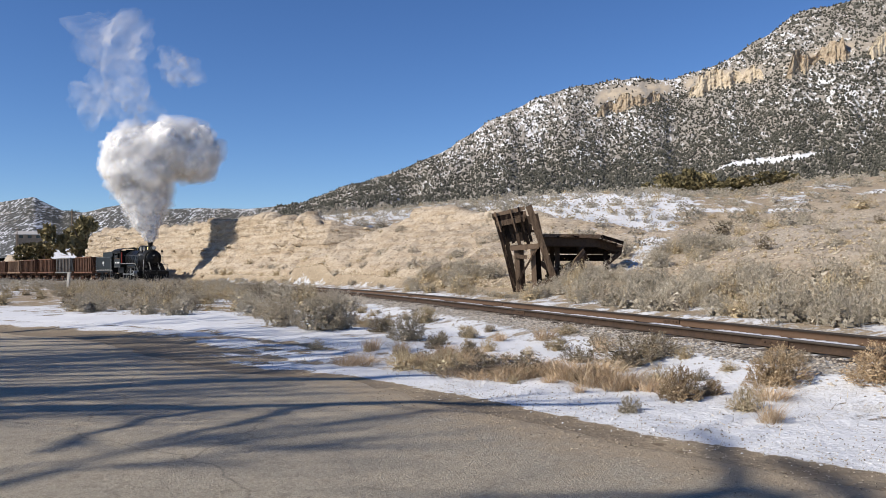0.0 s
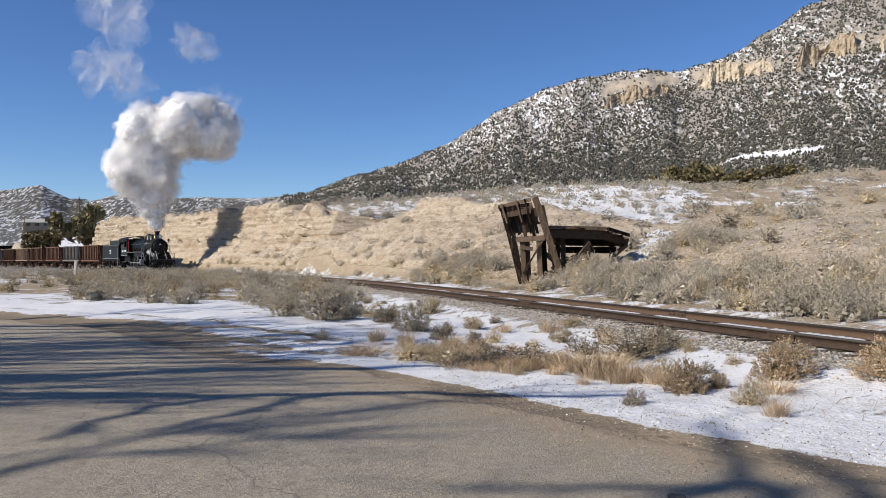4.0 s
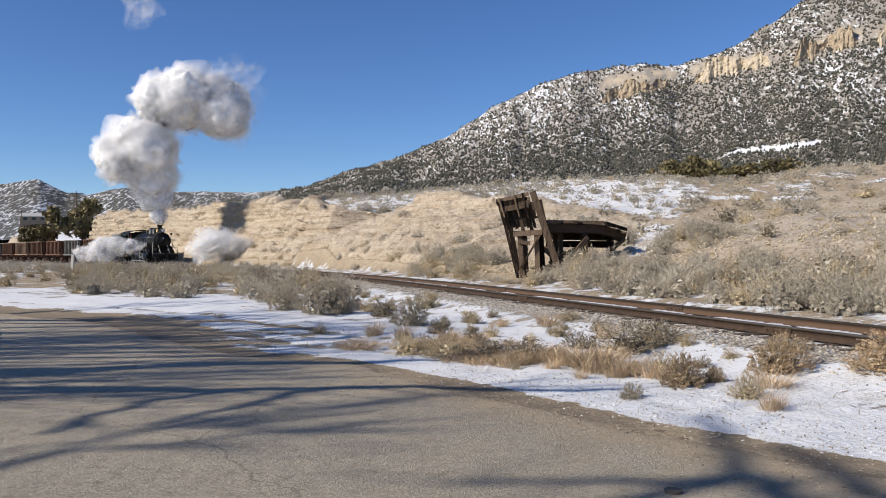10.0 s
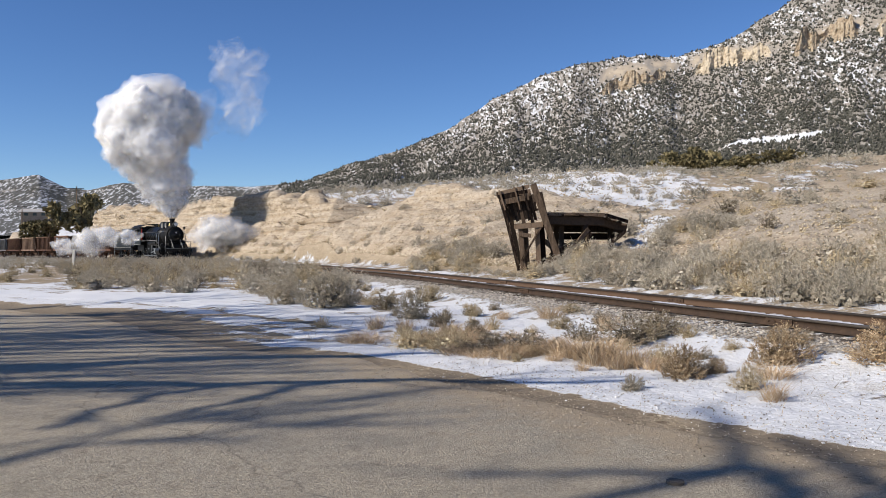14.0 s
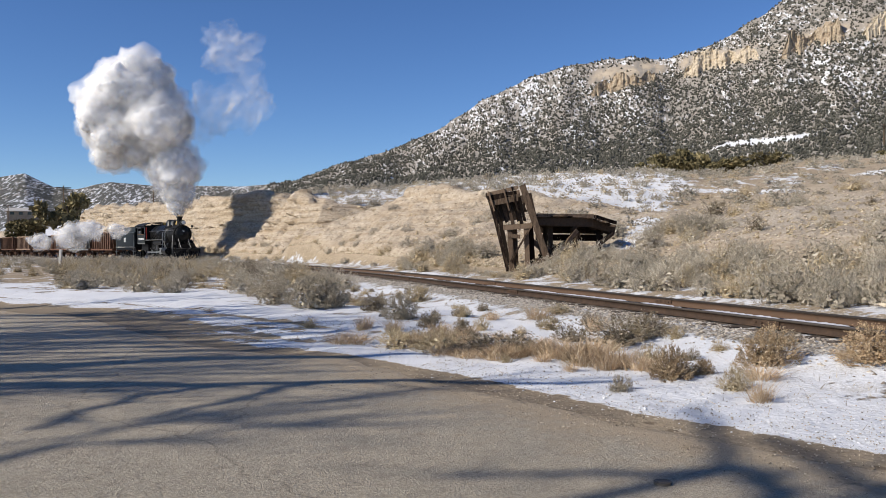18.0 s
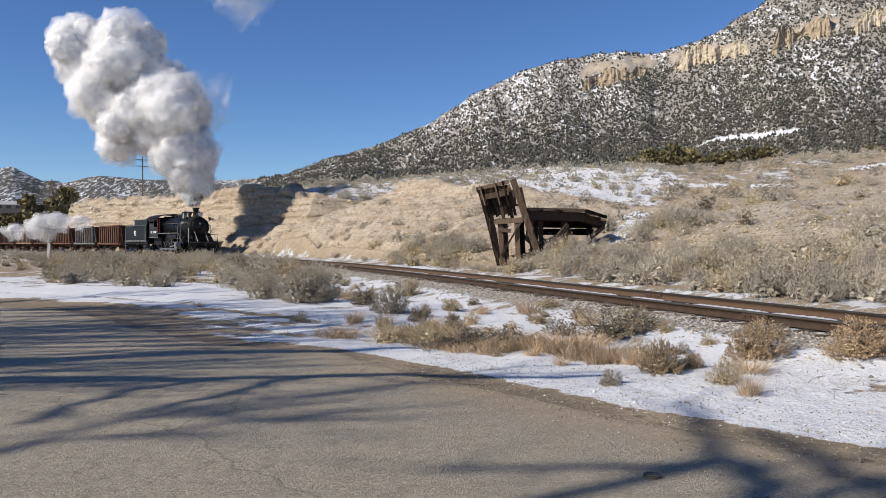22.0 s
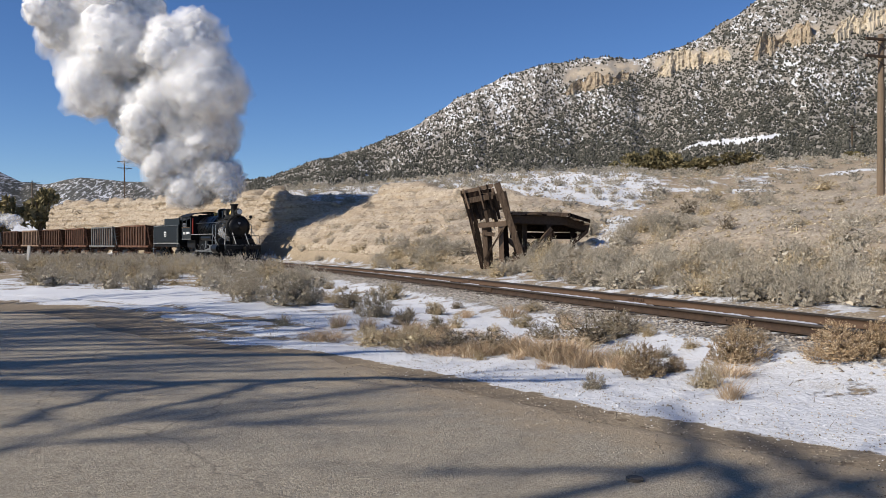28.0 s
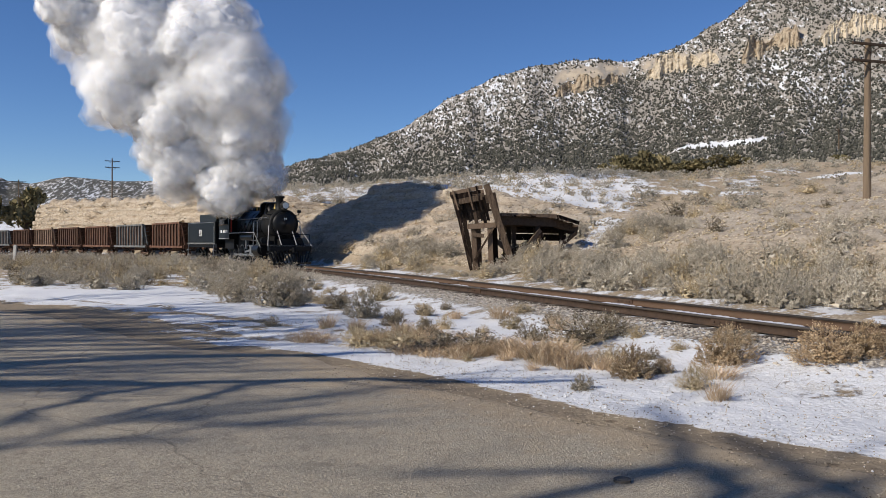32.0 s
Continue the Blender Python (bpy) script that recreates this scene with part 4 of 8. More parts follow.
# ---- brush ----
def bush_data(name, seed, material, sprigs, per, sprig_len, blade_len, blade_w, upright, twiggy=0.35, spread=0.012):
    """A bush of unit width and height: sprigs on an uneven dome, each a plume of short blades, on stems from the root."""
    r = np.random.default_rng(seed)
    lobes = r.normal(size=(9, 3)) * (1, 1, 0.6) + (0, 0, 0.5)
    lobes /= np.linalg.norm(lobes, axis=1)[:, None]
    reach = r.uniform(0.62, 1.05, 9)
    d = r.normal(size=(sprigs, 3))
    d[:, 2] = np.abs(d[:, 2]) * 0.95 - 0.06
    d /= np.linalg.norm(d, axis=1)[:, None]
    w = np.exp(6 * (d @ lobes.T))
    out = (w * reach).sum(1) / w.sum(1) * r.uniform(0.35, 1.0, sprigs) ** 0.45
    p = d * out[:, None] * np.array([0.47, 0.47, 0.80])
    axis = d * (1 - upright) + np.array([0, 0, upright]) + r.normal(0, 0.22, (sprigs, 3))
    axis /= np.linalg.norm(axis, axis=1)[:, None]
    ln = sprig_len * r.uniform(0.6, 1.35, sprigs)
    # blades
    k = np.repeat(np.arange(sprigs), per)
    t = r.random(len(k))
    c = p[k] + axis[k] * (ln[k] * t)[:, None] + r.normal(0, spread, (len(k), 3))
    c[:, 2] = np.maximum(c[:, 2], 0.01)
    e = axis[k] + r.normal(0, 0.38, (len(k), 3))
    e /= np.linalg.norm(e, axis=1)[:, None]
    side = np.cross(e, r.normal(size=(len(k), 3)))
    side *= 0.5 * blade_w / (np.linalg.norm(side, axis=1)[:, None] + 1e-9)
    tip = e * (blade_len * (1.15 - 0.6 * t) * r.uniform(0.6, 1.3, len(k)))[:, None]
    v1 = np.stack([c - side, c + side, c + tip], 1)
    # stems
    root = d * (0.05, 0.05, 0.0)
    end = p + axis * (ln * 0.8)[:, None] if twiggy > 0.5 else p
    run = end - root
    side = np.cross(run, r.normal(size=(sprigs, 3)))
    side *= 0.5 * 0.016 / (np.linalg.norm(side, axis=1)[:, None] + 1e-9)
    v2 = np.stack([root - side, root + side, end], 1)
    # the dense inner wood that the light does not get through
    m = max(40, int(sprigs * 1.6))
    d = r.normal(size=(m, 3))
    d[:, 2] = np.abs(d[:, 2])
    d /= np.linalg.norm(d, axis=1)[:, None]
    w = np.exp(6 * (d @ lobes.T))
    p = d * ((w * reach).sum(1) / w.sum(1) * r.uniform(0.35, 0.7, m))[:, None] * np.array([0.47, 0.47, 0.80])
    e = np.cross(d, r.normal(size=(m, 3)))
    e *= (r.uniform(0.035, 0.062, m) * min(1.0, (64 / sprigs) ** 0.5) / (np.linalg.norm(e, axis=1) + 1e-9))[:, None]
    g = np.cross(d, e) * 1.4 + d * r.normal(0, 0.03, (m, 1))
    v3 = np.stack([p - e - g * 0.6, p + e - g * 0.6, p + g], 1)
    v3[..., 2] = np.maximum(v3[..., 2], 0.0)
    v = np.concatenate([v1, v2, v3]).reshape(-1, 3)
    data = raw_mesh(name, v, np.arange(len(v)).reshape(-1, 3))
    data.materials.append(material)
    return data


def grass_data(name, seed, material, blades=160):
    r = np.random.default_rng(seed)
    v, f = [], []
    for k in range(blades):
        a, rr = r.uniform(0, 6.28), 0.42 * np.sqrt(r.random())
        p = np.array([math.cos(a) * rr, math.sin(a) * rr, 0])
        lean = np.array([r.normal(0, 0.28) + math.cos(a) * 0.25, r.normal(0, 0.28) + math.sin(a) * 0.25, 1.0])
        ln, w = r.uniform(0.4, 1.1), 0.009
        side = np.array([math.cos(a + 1.57), math.sin(a + 1.57), 0]) * w
        i = len(v)
        v.extend((p - side, p + side, p + lean * ln * 0.6 + side * 0.7, p + lean * ln * 0.6 - side * 0.7, p + lean * ln + np.array([lean[0], lean[1], -0.3]) * ln * 0.25))
        f.extend(((i, i + 1, i + 2, i + 3), (i + 3, i + 2, i + 4)))
    data = bpy.data.meshes.new(name)
    data.from_pydata([tuple(q) for q in v], [], f)
    data.materials.append(material)
    return data


BUSHES = {
    "sage": [bush_data("sagebrush", 10 + k, SAGE, 120, 42, 0.17, 0.058, 0.011, 0.62, 0.35, 0.022) for k in range(4)],
    "dark": [bush_data("bare_shrub", 20 + k, DARKBUSH, 150, 13, 0.19, 0.08, 0.013, 0.5, 0.9) for k in range(3)],
    "tan": [bush_data("dry_shrub", 30 + k, TANBUSH, 140, 13, 0.22, 0.08, 0.011, 0.6, 0.9) for k in range(3)],
    "rabbit": [bush_data("rabbitbrush", 40 + k, RABBIT, 300, 20, 0.13, 0.045, 0.0145, 0.5) for k in range(3)],
    "grass": [grass_data("grass_tuft", 50 + k, GRASS, 260) for k in range(3)],
    "mid": [bush_data("sagebrush", 60 + k, MIDSAGE, 70, 25, 0.20, 0.075, 0.0125, 0.68, 0.35, 0.026) for k in range(5)],
    "midtan": [bush_data("dry_shrub", 66 + k, TANBUSH, 80, 11, 0.24, 0.10, 0.012, 0.64) for k in range(3)],
    "middark": [bush_data("bare_shrub", 70 + k, DARKBUSH, 80, 11, 0.22, 0.10, 0.012, 0.55) for k in range(3)],
}
BUSH_NAMES = {"sage": ("sagebrush", "grey-green sagebrush on frozen ground"), "dark": ("bare_shrub", "dark leafless shrub in snow"), "tan": ("dry_shrub", "dry tan shrub with thin twigs"),
              "rabbit": ("rabbitbrush", "golden-brown rabbitbrush, round and dense"), "grass": ("grass_tuft", "tuft of dry yellow grass")}
BUSH_NAMES.update(mid=BUSH_NAMES["sage"], midtan=BUSH_NAMES["tan"], middark=("bare_shrub", "dark leafless shrub on the dry slope"))


def plant(kind, x, y, wide, tall, z=None):
    data = BUSHES[kind][random.randrange(len(BUSHES[kind]))]
    name, label = BUSH_NAMES[kind]
    ob = new(name, data)
    ob.location = (x, y, (height(x, y) if z is None else z) - 0.02)
    ob.rotation_euler = (random.uniform(-0.08, 0.08), random.uniform(-0.08, 0.08), random.uniform(0, 6.28))
    ob.scale = (wide, wide, tall)
    return tagged(ob, label, "grass" if kind == "grass" else "bush", group="roadside brush")


# the ones that stand out along the verge: x, y, width, height
for kind, rows in (
    ("sage", ((-3.35, 21.55, 1.8, 1.3), (-2.9, 21.9, 1.3, 1.15), (-5.5, 26.4, 1.7, 1.2), (-4.7, 23.6, 1.3, 0.9), (-0.84, 18.2, 1.05, 0.85), (2.12, 9.2, 0.34, 0.28))),
    ("dark", ((-1.63, 20.9, 0.9, 0.68), (1.25, 12.6, 1.45, 0.44), (0.55, 12.7, 1.15, 0.4), (2.95, 13.1, 1.5, 0.64), (3.6, 13.5, 1.1, 0.62), (2.3, 13.6, 0.8, 0.4), (-0.3, 14.0, 0.9, 0.34), (4.9, 11.6, 0.9, 0.3), (0.5, 15.9, 0.45, 0.28))),
    ("tan", ((-0.55, 23.5, 1.0, 0.7), (-0.67, 13.3, 0.8, 0.46), (0.03, 12.9, 0.85, 0.58), (3.42, 9.1, 0.55, 0.4), (0.86, 15.4, 0.45, 0.38), (-2.6, 16.3, 0.5, 0.3), (2.64, 17.2, 0.75, 0.3), (-0.25, 13.2, 0.6, 0.4))),
    ("rabbit", ((2.92, 9.95, 0.66, 0.6), (3.37, 10.1, 0.4, 0.32), (4.35, 10.5, 0.92, 0.66), (5.4, 9.75, 0.95, 0.62), (5.9, 9.9, 0.8, 0.6))),
    ("grass", ((1.48, 12.1, 0.6, 0.3), (1.75, 11.8, 0.6, 0.32), (2.04, 11.2, 0.6, 0.38), (2.25, 11.3, 0.6, 0.4), (2.44, 10.9, 0.5, 0.36), (3.43, 8.45, 0.32, 0.24), (2.14, 16.9, 0.6, 0.34), (-1.7, 14.2, 0.6, 0.2), (-1.4, 14.1, 0.6, 0.2), (1.2, 12.0, 0.5, 0.22), (0.9, 11.9, 0.6, 0.24), (0.5, 12.1, 0.6, 0.2), (1.95, 11.7, 0.7, 0.34), (2.7, 10.7, 0.5, 0.26), (3.9, 9.6, 0.5, 0.22), (0.1, 12.4, 0.6, 0.2), (2.2, 11.8, 0.7, 0.3), (1.0, 12.4, 0.6, 0.2))),
):
    for x, y, w, t in rows:
        plant(kind, x, y, w, t)


for x, y, w, tall in ((-12.2, 94.0, 3.2, 1.7), (-10.0, 92.0, 2.4, 1.2), (-6.4, 85.0, 2.4, 1.3), (-14.5, 96.0, 2.2, 1.2)):
    plant("mid", x, y, w, tall)


def scatter(count, s0, s1, u0, u1, kinds, lo, hi, power=1.0, keep=None):
    """Bushes strewn over a stretch of the plan."""
    made = 0
    while made < count:
        s, u = random.uniform(s0, s1), u0 + (u1 - u0) * random.random() ** power
        p = on_line(s, u)
        if keep and not keep(p, s, u):
            continue
        t = random.uniform(lo, hi)
        plant(random.choice(kinds), p.x, p.y, t * random.uniform(1.05, 1.6), t)
        made += 1


def off_road(p, s, u):
    return float(road_gap(np.array([p.x]), np.array([p.y]))[0]) > 7.0


scatter(120, 32, 66, -14, -2.6, ("mid", "mid", "midtan", "middark", "midtan"), 0.6, 1.25, keep=off_road)
scatter(45, 40, 90, -20, -6, ("mid", "midtan", "midtan"), 0.5, 1.0, keep=off_road)
scatter(58, 12.5, 34, -5.2, -2.2, ("tan", "grass", "dark", "tan", "dark"), 0.16, 0.42)
scatter(48, 13, 24, -6.4, -4.2, ("tan", "grass", "grass", "dark"), 0.14, 0.34, keep=lambda p, s, u: 1.5 < float(road_gap(np.array([p.x]), np.array([p.y]))[0]) < 3.4)
scatter(190, 9, 46, 2.4, 5.6, ("mid", "mid", "mid", "midtan"), 0.55, 1.1, keep=lambda p, s, u: not 31.8 < s < 38.6)
scatter(34, 31.8, 38.6, 2.3, 4.2, ("mid", "mid", "midtan"), 0.22, 0.42)
scatter(52, 9, 44, 6, 26, ("mid", "mid", "midtan", "middark"), 0.5, 1.1)
scatter(45, 40, 90, 2.8, 5.2, ("mid", "midtan"), 0.35, 0.8)
scatter(34, 30.5, 38, 5.0, 12.5, ("mid", "mid", "mid", "midtan"), 0.6, 1.25, keep=lambda p, s, u: not (abs(s - 35.2) < 3.0 and u < 9.5) and abs((s - 32.6) - (u - 8.2)) > 1.3)


def joined_brush(name, places, sources, label, group=""):
    """Far brush as one mesh, thinned copies of the near kinds."""
    vs, fs, n0 = [], [], 0
    r = np.random.default_rng(len(places))
    for data in sources:
        v = np.empty(len(data.vertices) * 3)
        data.vertices.foreach_get("co", v)
        quads = np.array([p.vertices[:] for p in data.polygons])
        sources[data] = (v.reshape(-1, 3), quads)
    keys = list(sources)
    for x, y, z, t in places:
        v, q = sources[keys[r.integers(len(keys))]]
        a, w = r.uniform(0, 6.28), r.uniform(1.05, 1.6) * t
        rot = np.array([[math.cos(a) * w, math.sin(a) * w, 0], [-math.sin(a) * w, math.cos(a) * w, 0], [0, 0, t]])
        used, inv = np.unique(q, return_inverse=True)
        vs.append(v[used] @ rot + (x, y, z - 0.03))
        fs.append(inv.reshape(q.shape) + n0)
        n0 += len(used)
    data = raw_mesh(name, np.concatenate(vs), np.concatenate(fs))
    data.materials.append(keys[0].materials[0])
    return tagged(new(name, data), label, "brush", kind="stuff")


def strew(n, s0, s1, u0, u1, lo, hi, seed, power=1.0, ok=None):
    r = np.random.default_rng(seed)
    s, u = r.uniform(s0, s1, n), u0 + (u1 - u0) * r.random(n) ** power
    hd = np.interp(s, LINE_S, LINE_H)
    x, y = np.interp(s, LINE_S, LINE_X) + u * np.cos(hd), np.interp(s, LINE_S, LINE_Y) + u * np.sin(hd)
    t = r.uniform(lo, hi, n)
    z = land(x, y)[0]
    keep = np.ones(n, bool) if ok is None else ok(s, u, r)
    return list(zip(x[keep], y[keep], z[keep], t[keep]))


def thin():
    return {bush_data("far_bush", 90 + k, FARSAGE, 24, 6, 0.13, 0.13, 0.075, 0.45): None for k in range(4)}


def thin_tan():
    return {bush_data("far_shrub", 95 + k, TANBUSH, 22, 6, 0.17, 0.13, 0.04, 0.55): None for k in range(4)}


def tufts():
    return {bush_data("tuft", 99 + k, TANBUSH, 9, 6, 0.2, 0.2, 0.06, 0.6): None for k in range(4)}


def full():
    return {bush_data("flat_bush", 80 + k, MIDSAGE, 46, 15, 0.19, 0.085, 0.022, 0.66, 0.35, 0.03): None for k in range(5)}


def by_track(s, u, r):
    hd = np.interp(s, LINE_S, LINE_H)
    x, y = np.interp(s, LINE_S, LINE_X) + u * np.cos(hd), np.interp(s, LINE_S, LINE_Y) + u * np.sin(hd)
    return road_gap(x, y) > 7.0


def on_top(s, u, r):
    uc = np.interp(s, CREST_S, CREST_U)
    return ((u > uc + 0.6) & (s > 42)) | ((s < 42) & (u > 24) & (r.random(len(s)) < 0.5)) | ((s > 46) & (r.random(len(s)) < 0.08))


joined_brush("plateau_sage", strew(2600, 6, 130, 6, 70, 0.35, 0.95, 5, 1.3, on_top), thin(), "grey sagebrush scattered over the snowy bank and hillside")
joined_brush("brow_sage", strew(150, 36, 62, 12, 42, 0.45, 1.0, 31, 1.2), thin(), "grey sagebrush standing in the snow above the bank")
joined_brush("plateau_shrubs", strew(1000, 4, 130, 6, 75, 0.3, 0.8, 6, 1.2, on_top), thin_tan(), "tan dry shrubs scattered over the snowy bank and hillside")
joined_brush("slope_tufts", strew(1300, 8, 50, 5, 34, 0.10, 0.34, 8, 1.2), tufts(), "small dry tufts dotted over the stony slope")
joined_brush("slope_sage", strew(60, 10, 50, 6, 30, 0.3, 0.75, 18, 1.1), full(), "low grey sagebrush dotted over the stony slope")
joined_brush("bank_sage", strew(34, 43, 70, 4.5, 13, 0.55, 1.05, 58, 1.1), full(), "grey sagebrush clumps rooted in the clay bank")
joined_brush("bank_tufts", strew(420, 44, 100, 4, 11, 0.14, 0.55, 9), tufts(), "dry tufts rooted in the clay bank")
joined_brush("trackside_sage", strew(190, 42, 82, -12, -2.5, 0.4, 1.25, 21, 0.8, by_track), full(), "thick grey sagebrush between the road and the track")
joined_brush("flat_sage", strew(420, 78, 170, -26, -3, 0.5, 1.0, 7), thin(), "grey sagebrush on the flat by the track")


# dry stems and litter that stick out of the snow beside the road
def verge_litter(n):
    r = np.random.default_rng(77)
    t = 36 + 44 * r.random(n)
    x, y = np.interp(t, el, ex), np.interp(t, el, ey)
    d = np.where(r.random(n) < 0.65, r.normal(2.7, 0.75, n), r.uniform(0.2, 4.6, n))
    d = d + 0.5 * np.sin(t * 2.3) * (d > 1)
    ang = np.interp(t, along, np.arctan2(ny, nx))
    x, y = x - np.cos(ang) * d + r.normal(0, 0.1, n), y - np.sin(ang) * d + r.normal(0, 0.1, n)
    z = land(x, y)[0]
    e = r.normal(0, 0.8, (n, 3))
    e[:, 2] = np.abs(e[:, 2]) * r.choice([0.25, 1.6], n)
    e /= np.linalg.norm(e, axis=1)[:, None]
    ln = r.uniform(0.02, 0.07, n) * r.choice([1.0, 1.0, 1.8], n)
    side = np.cross(e, r.normal(size=(n, 3)))
    side *= (r.uniform(0.002, 0.006, n) / (np.linalg.norm(side, axis=1) + 1e-9))[:, None]
    c = np.stack([x, y, z], 1)
    v = np.stack([c - side, c + side, c + e * ln[:, None]], 1).reshape(-1, 3)
    return raw_mesh("verge_litter", v, np.arange(3 * n).reshape(-1, 3))


tagged(new("verge_litter", with_material(verge_litter(9000), SAGE)), "dry stems and grass litter sticking out of the snow", "litter", kind="stuff")


# ---- small things on the road ----
bm = bmesh.new()
tube(bm, (0, 0, -0.02), (0, 0, 0.008), 0.062, n=24)
bmesh.ops.create_cone(bm, cap_ends=True, segments=24, radius1=0.045, radius2=0.04, depth=0.006, matrix=Matrix.Translation((0, 0, 0.010)))
valve = part("valve_cover", bm, plain("worn_iron", (0.13, 0.108, 0.083), (0.24, 0.20, 0.16), 20, 0.7, 0.3))
valve.location = (1.58, 5.60, 0.032)
tagged(valve, "small round iron valve cover set in the asphalt", "valve cover")


# ---- the train ----
TRAIN_T = (0, 3, 6, 9, 10, 11, 12, 13, 14, 17, 18, 19, 20, 21, 22, 23, 24, 25, 28, 29, 30, 31, 32)
TRAIN_S = (91.1, 91.1, 90.85, 89.95, 89.4, 88.6, 87.7, 86.8, 85.85, 82.05, 80.5, 78.95, 77.35, 75.7, 73.85, 71.95, 69.95, 67.9, 61.0, 58.3, 55.45, 52.6, 49.6)


def head_s(t):
    """Where along the track the engine's headlight is at t seconds."""
    return float(np.interp(t, TRAIN_T, TRAIN_S))


def on_rails(s, half):
    """The pose of a vehicle whose middle is at s, running towards smaller s on bogies half apart."""
    a, b = on_line(s - half, 0, float(rail_z(s - half))), on_line(s + half, 0, float(rail_z(s + half)))
    d = a - b
    return Matrix.Translation((a + b) / 2) @ Matrix.Rotation(math.atan2(d.y, d.x), 4, "Z") @ Matrix.Rotation(-math.asin(d.z / d.length), 4, "Y")


def letters(name, text, size, material, parent, m):
    """Raised lettering in the built-in font, as a mesh."""
    cu = bpy.data.curves.new(name, "FONT")
    cu.body, cu.size, cu.extrude, cu.align_x, cu.align_y = text, size, 0.004, "CENTER", "CENTER"
    cu.offset = size * 0.025
    tmp = new(name, cu)
    data = bpy.data.meshes.new_from_object(tmp.evaluated_get(bpy.context.evaluated_depsgraph_get()))
    bpy.data.objects.remove(tmp)
    data.materials.clear()
    ob = mesh_part(name, data, material, parent)
    ob.matrix_basis = m
    return ob


SIDE_RIGHT = Matrix(((1, 0, 0, 0), (0, 0, -1, 0), (0, 1, 0, 0), (0, 0, 0, 1)))       # writing seen from -y
SIDE_LEFT = Matrix(((-1, 0, 0, 0), (0, 0, 1, 0), (0, 1, 0, 0), (0, 0, 0, 1)))         # writing seen from +y
wheels = []                                                                            # (wheel, radius, x, y, z)


def wheel(name, parent, x, y, r, material, spokes=0, counter=False):
    """A flanged wheel, spoked or a disc, that turns about its own y."""
    bm = bmesh.new()
    lie = Matrix.Rotation(math.pi / 2, 4, "X")
    out = -1 if y < 0 else 1
    n = 28
    ring = [(r * 0.86, -0.06), (r, -0.06), (r, 0.05), (r + 0.03, 0.055), (r + 0.03, 0.075), (r * 0.86, 0.075)]
    vs = [[bm.verts.new(lie @ Vector((q * math.cos(6.2832 * k / n), q * math.sin(6.2832 * k / n), w * out))) for k in range(n)] for q, w in ring]
    for a, b in zip(vs, vs[1:] + vs[:1]):
        for k in range(n):
            bm.faces.new((a[k], a[(k + 1) % n], b[(k + 1) % n], b[k]))
    tube(bm, (0, -0.09, 0), (0, 0.09, 0), r * 0.2, n=14)
    if spokes:
        for k in range(spokes):
            a = 6.2832 * k / spokes
            tube(bm, (math.cos(a) * r * 0.15, 0, math.sin(a) * r * 0.15), (math.cos(a) * r * 0.88, 0, math.sin(a) * r * 0.88), 0.035, 0.026, n=6)
        if counter:
            box(bm, -r * 0.62, r * 0.62, -0.05, 0.05, -r * 0.86, -r * 0.45)
    else:
        tube(bm, (0, -0.035, 0), (0, 0.035, 0), r * 0.88, n=n)
    bmesh.ops.recalc_face_normals(bm, faces=bm.faces)
    ob = part(name, bm, material, parent)
    ob.matrix_basis = pose(x, y, r)
    wheels.append((ob, r, x, y))
    bm = bmesh.new()
    lips = [[bm.verts.new((q * math.cos(6.2832 * k / n), out * 0.082, q * math.sin(6.2832 * k / n))) for k in range(n)] for q in (r * 0.93, r * 0.99)]
    for k in range(n):
        bm.faces.new((lips[0][k], lips[0][(k + 1) % n], lips[1][(k + 1) % n], lips[1][k]))
    part("tyre_edge", bm, STEEL, ob, "worn bright rim of the wheel")
    return ob


# -- the engine: nose at +x, rail head at z = 0 --
engine = thing("steam_locomotive", "black steam locomotive with white-edged running boards, under steam", "locomotive")
BZ, BR = 2.36, 0.84


def lathe_x(bm, profile, z=BZ, n=36):
    """A turned shape along x: (x, radius) pairs."""
    return revolve(bm, [(q, x) for x, q in profile], n, Matrix.Translation((0, 0, z)) @ Matrix.Rotation(math.pi / 2, 4, "Y"))


smokebox = smooth(part("smokebox", lathe_x(bmesh.new(), [(2.75, 0.80), (2.75, BR + 0.03), (2.8, BR + 0.03), (4.28, BR + 0.03), (4.33, BR), (4.34, 0.6)]), SOOT, engine, "sooty matt smokebox"))
door = smooth(part("smokebox_door", lathe_x(bmesh.new(), [(4.33, 0.70), (4.40, 0.69), (4.47, 0.45), (4.50, 0.12), (4.56, 0.1), (4.57, 0.02)]), BLACK, smokebox, "domed round door"))
bm = bmesh.new()
for k in range(14):
    a = 6.2832 * k / 14
    tube(bm, (4.33, math.cos(a) * 0.77, BZ + math.sin(a) * 0.77), (4.40, math.cos(a) * 0.77, BZ + math.sin(a) * 0.77), 0.035, n=6)
part("door_clamps", bm, SOOT, smokebox)
bm = bmesh.new()
tube(bm, (4.52, 0, BZ + 0.28), (4.55, 0, BZ + 0.28), 0.17, n=24)
plate = part("number_plate", bm, BLACK, smokebox, "round black number plate")
letters("plate_number", "93", 0.17, WHITEPAINT, plate, Matrix.Translation((4.556, 0, BZ + 0.28)) @ Matrix(((0, 0, 1, 0), (1, 0, 0, 0), (0, 1, 0, 0), (0, 0, 0, 1))))

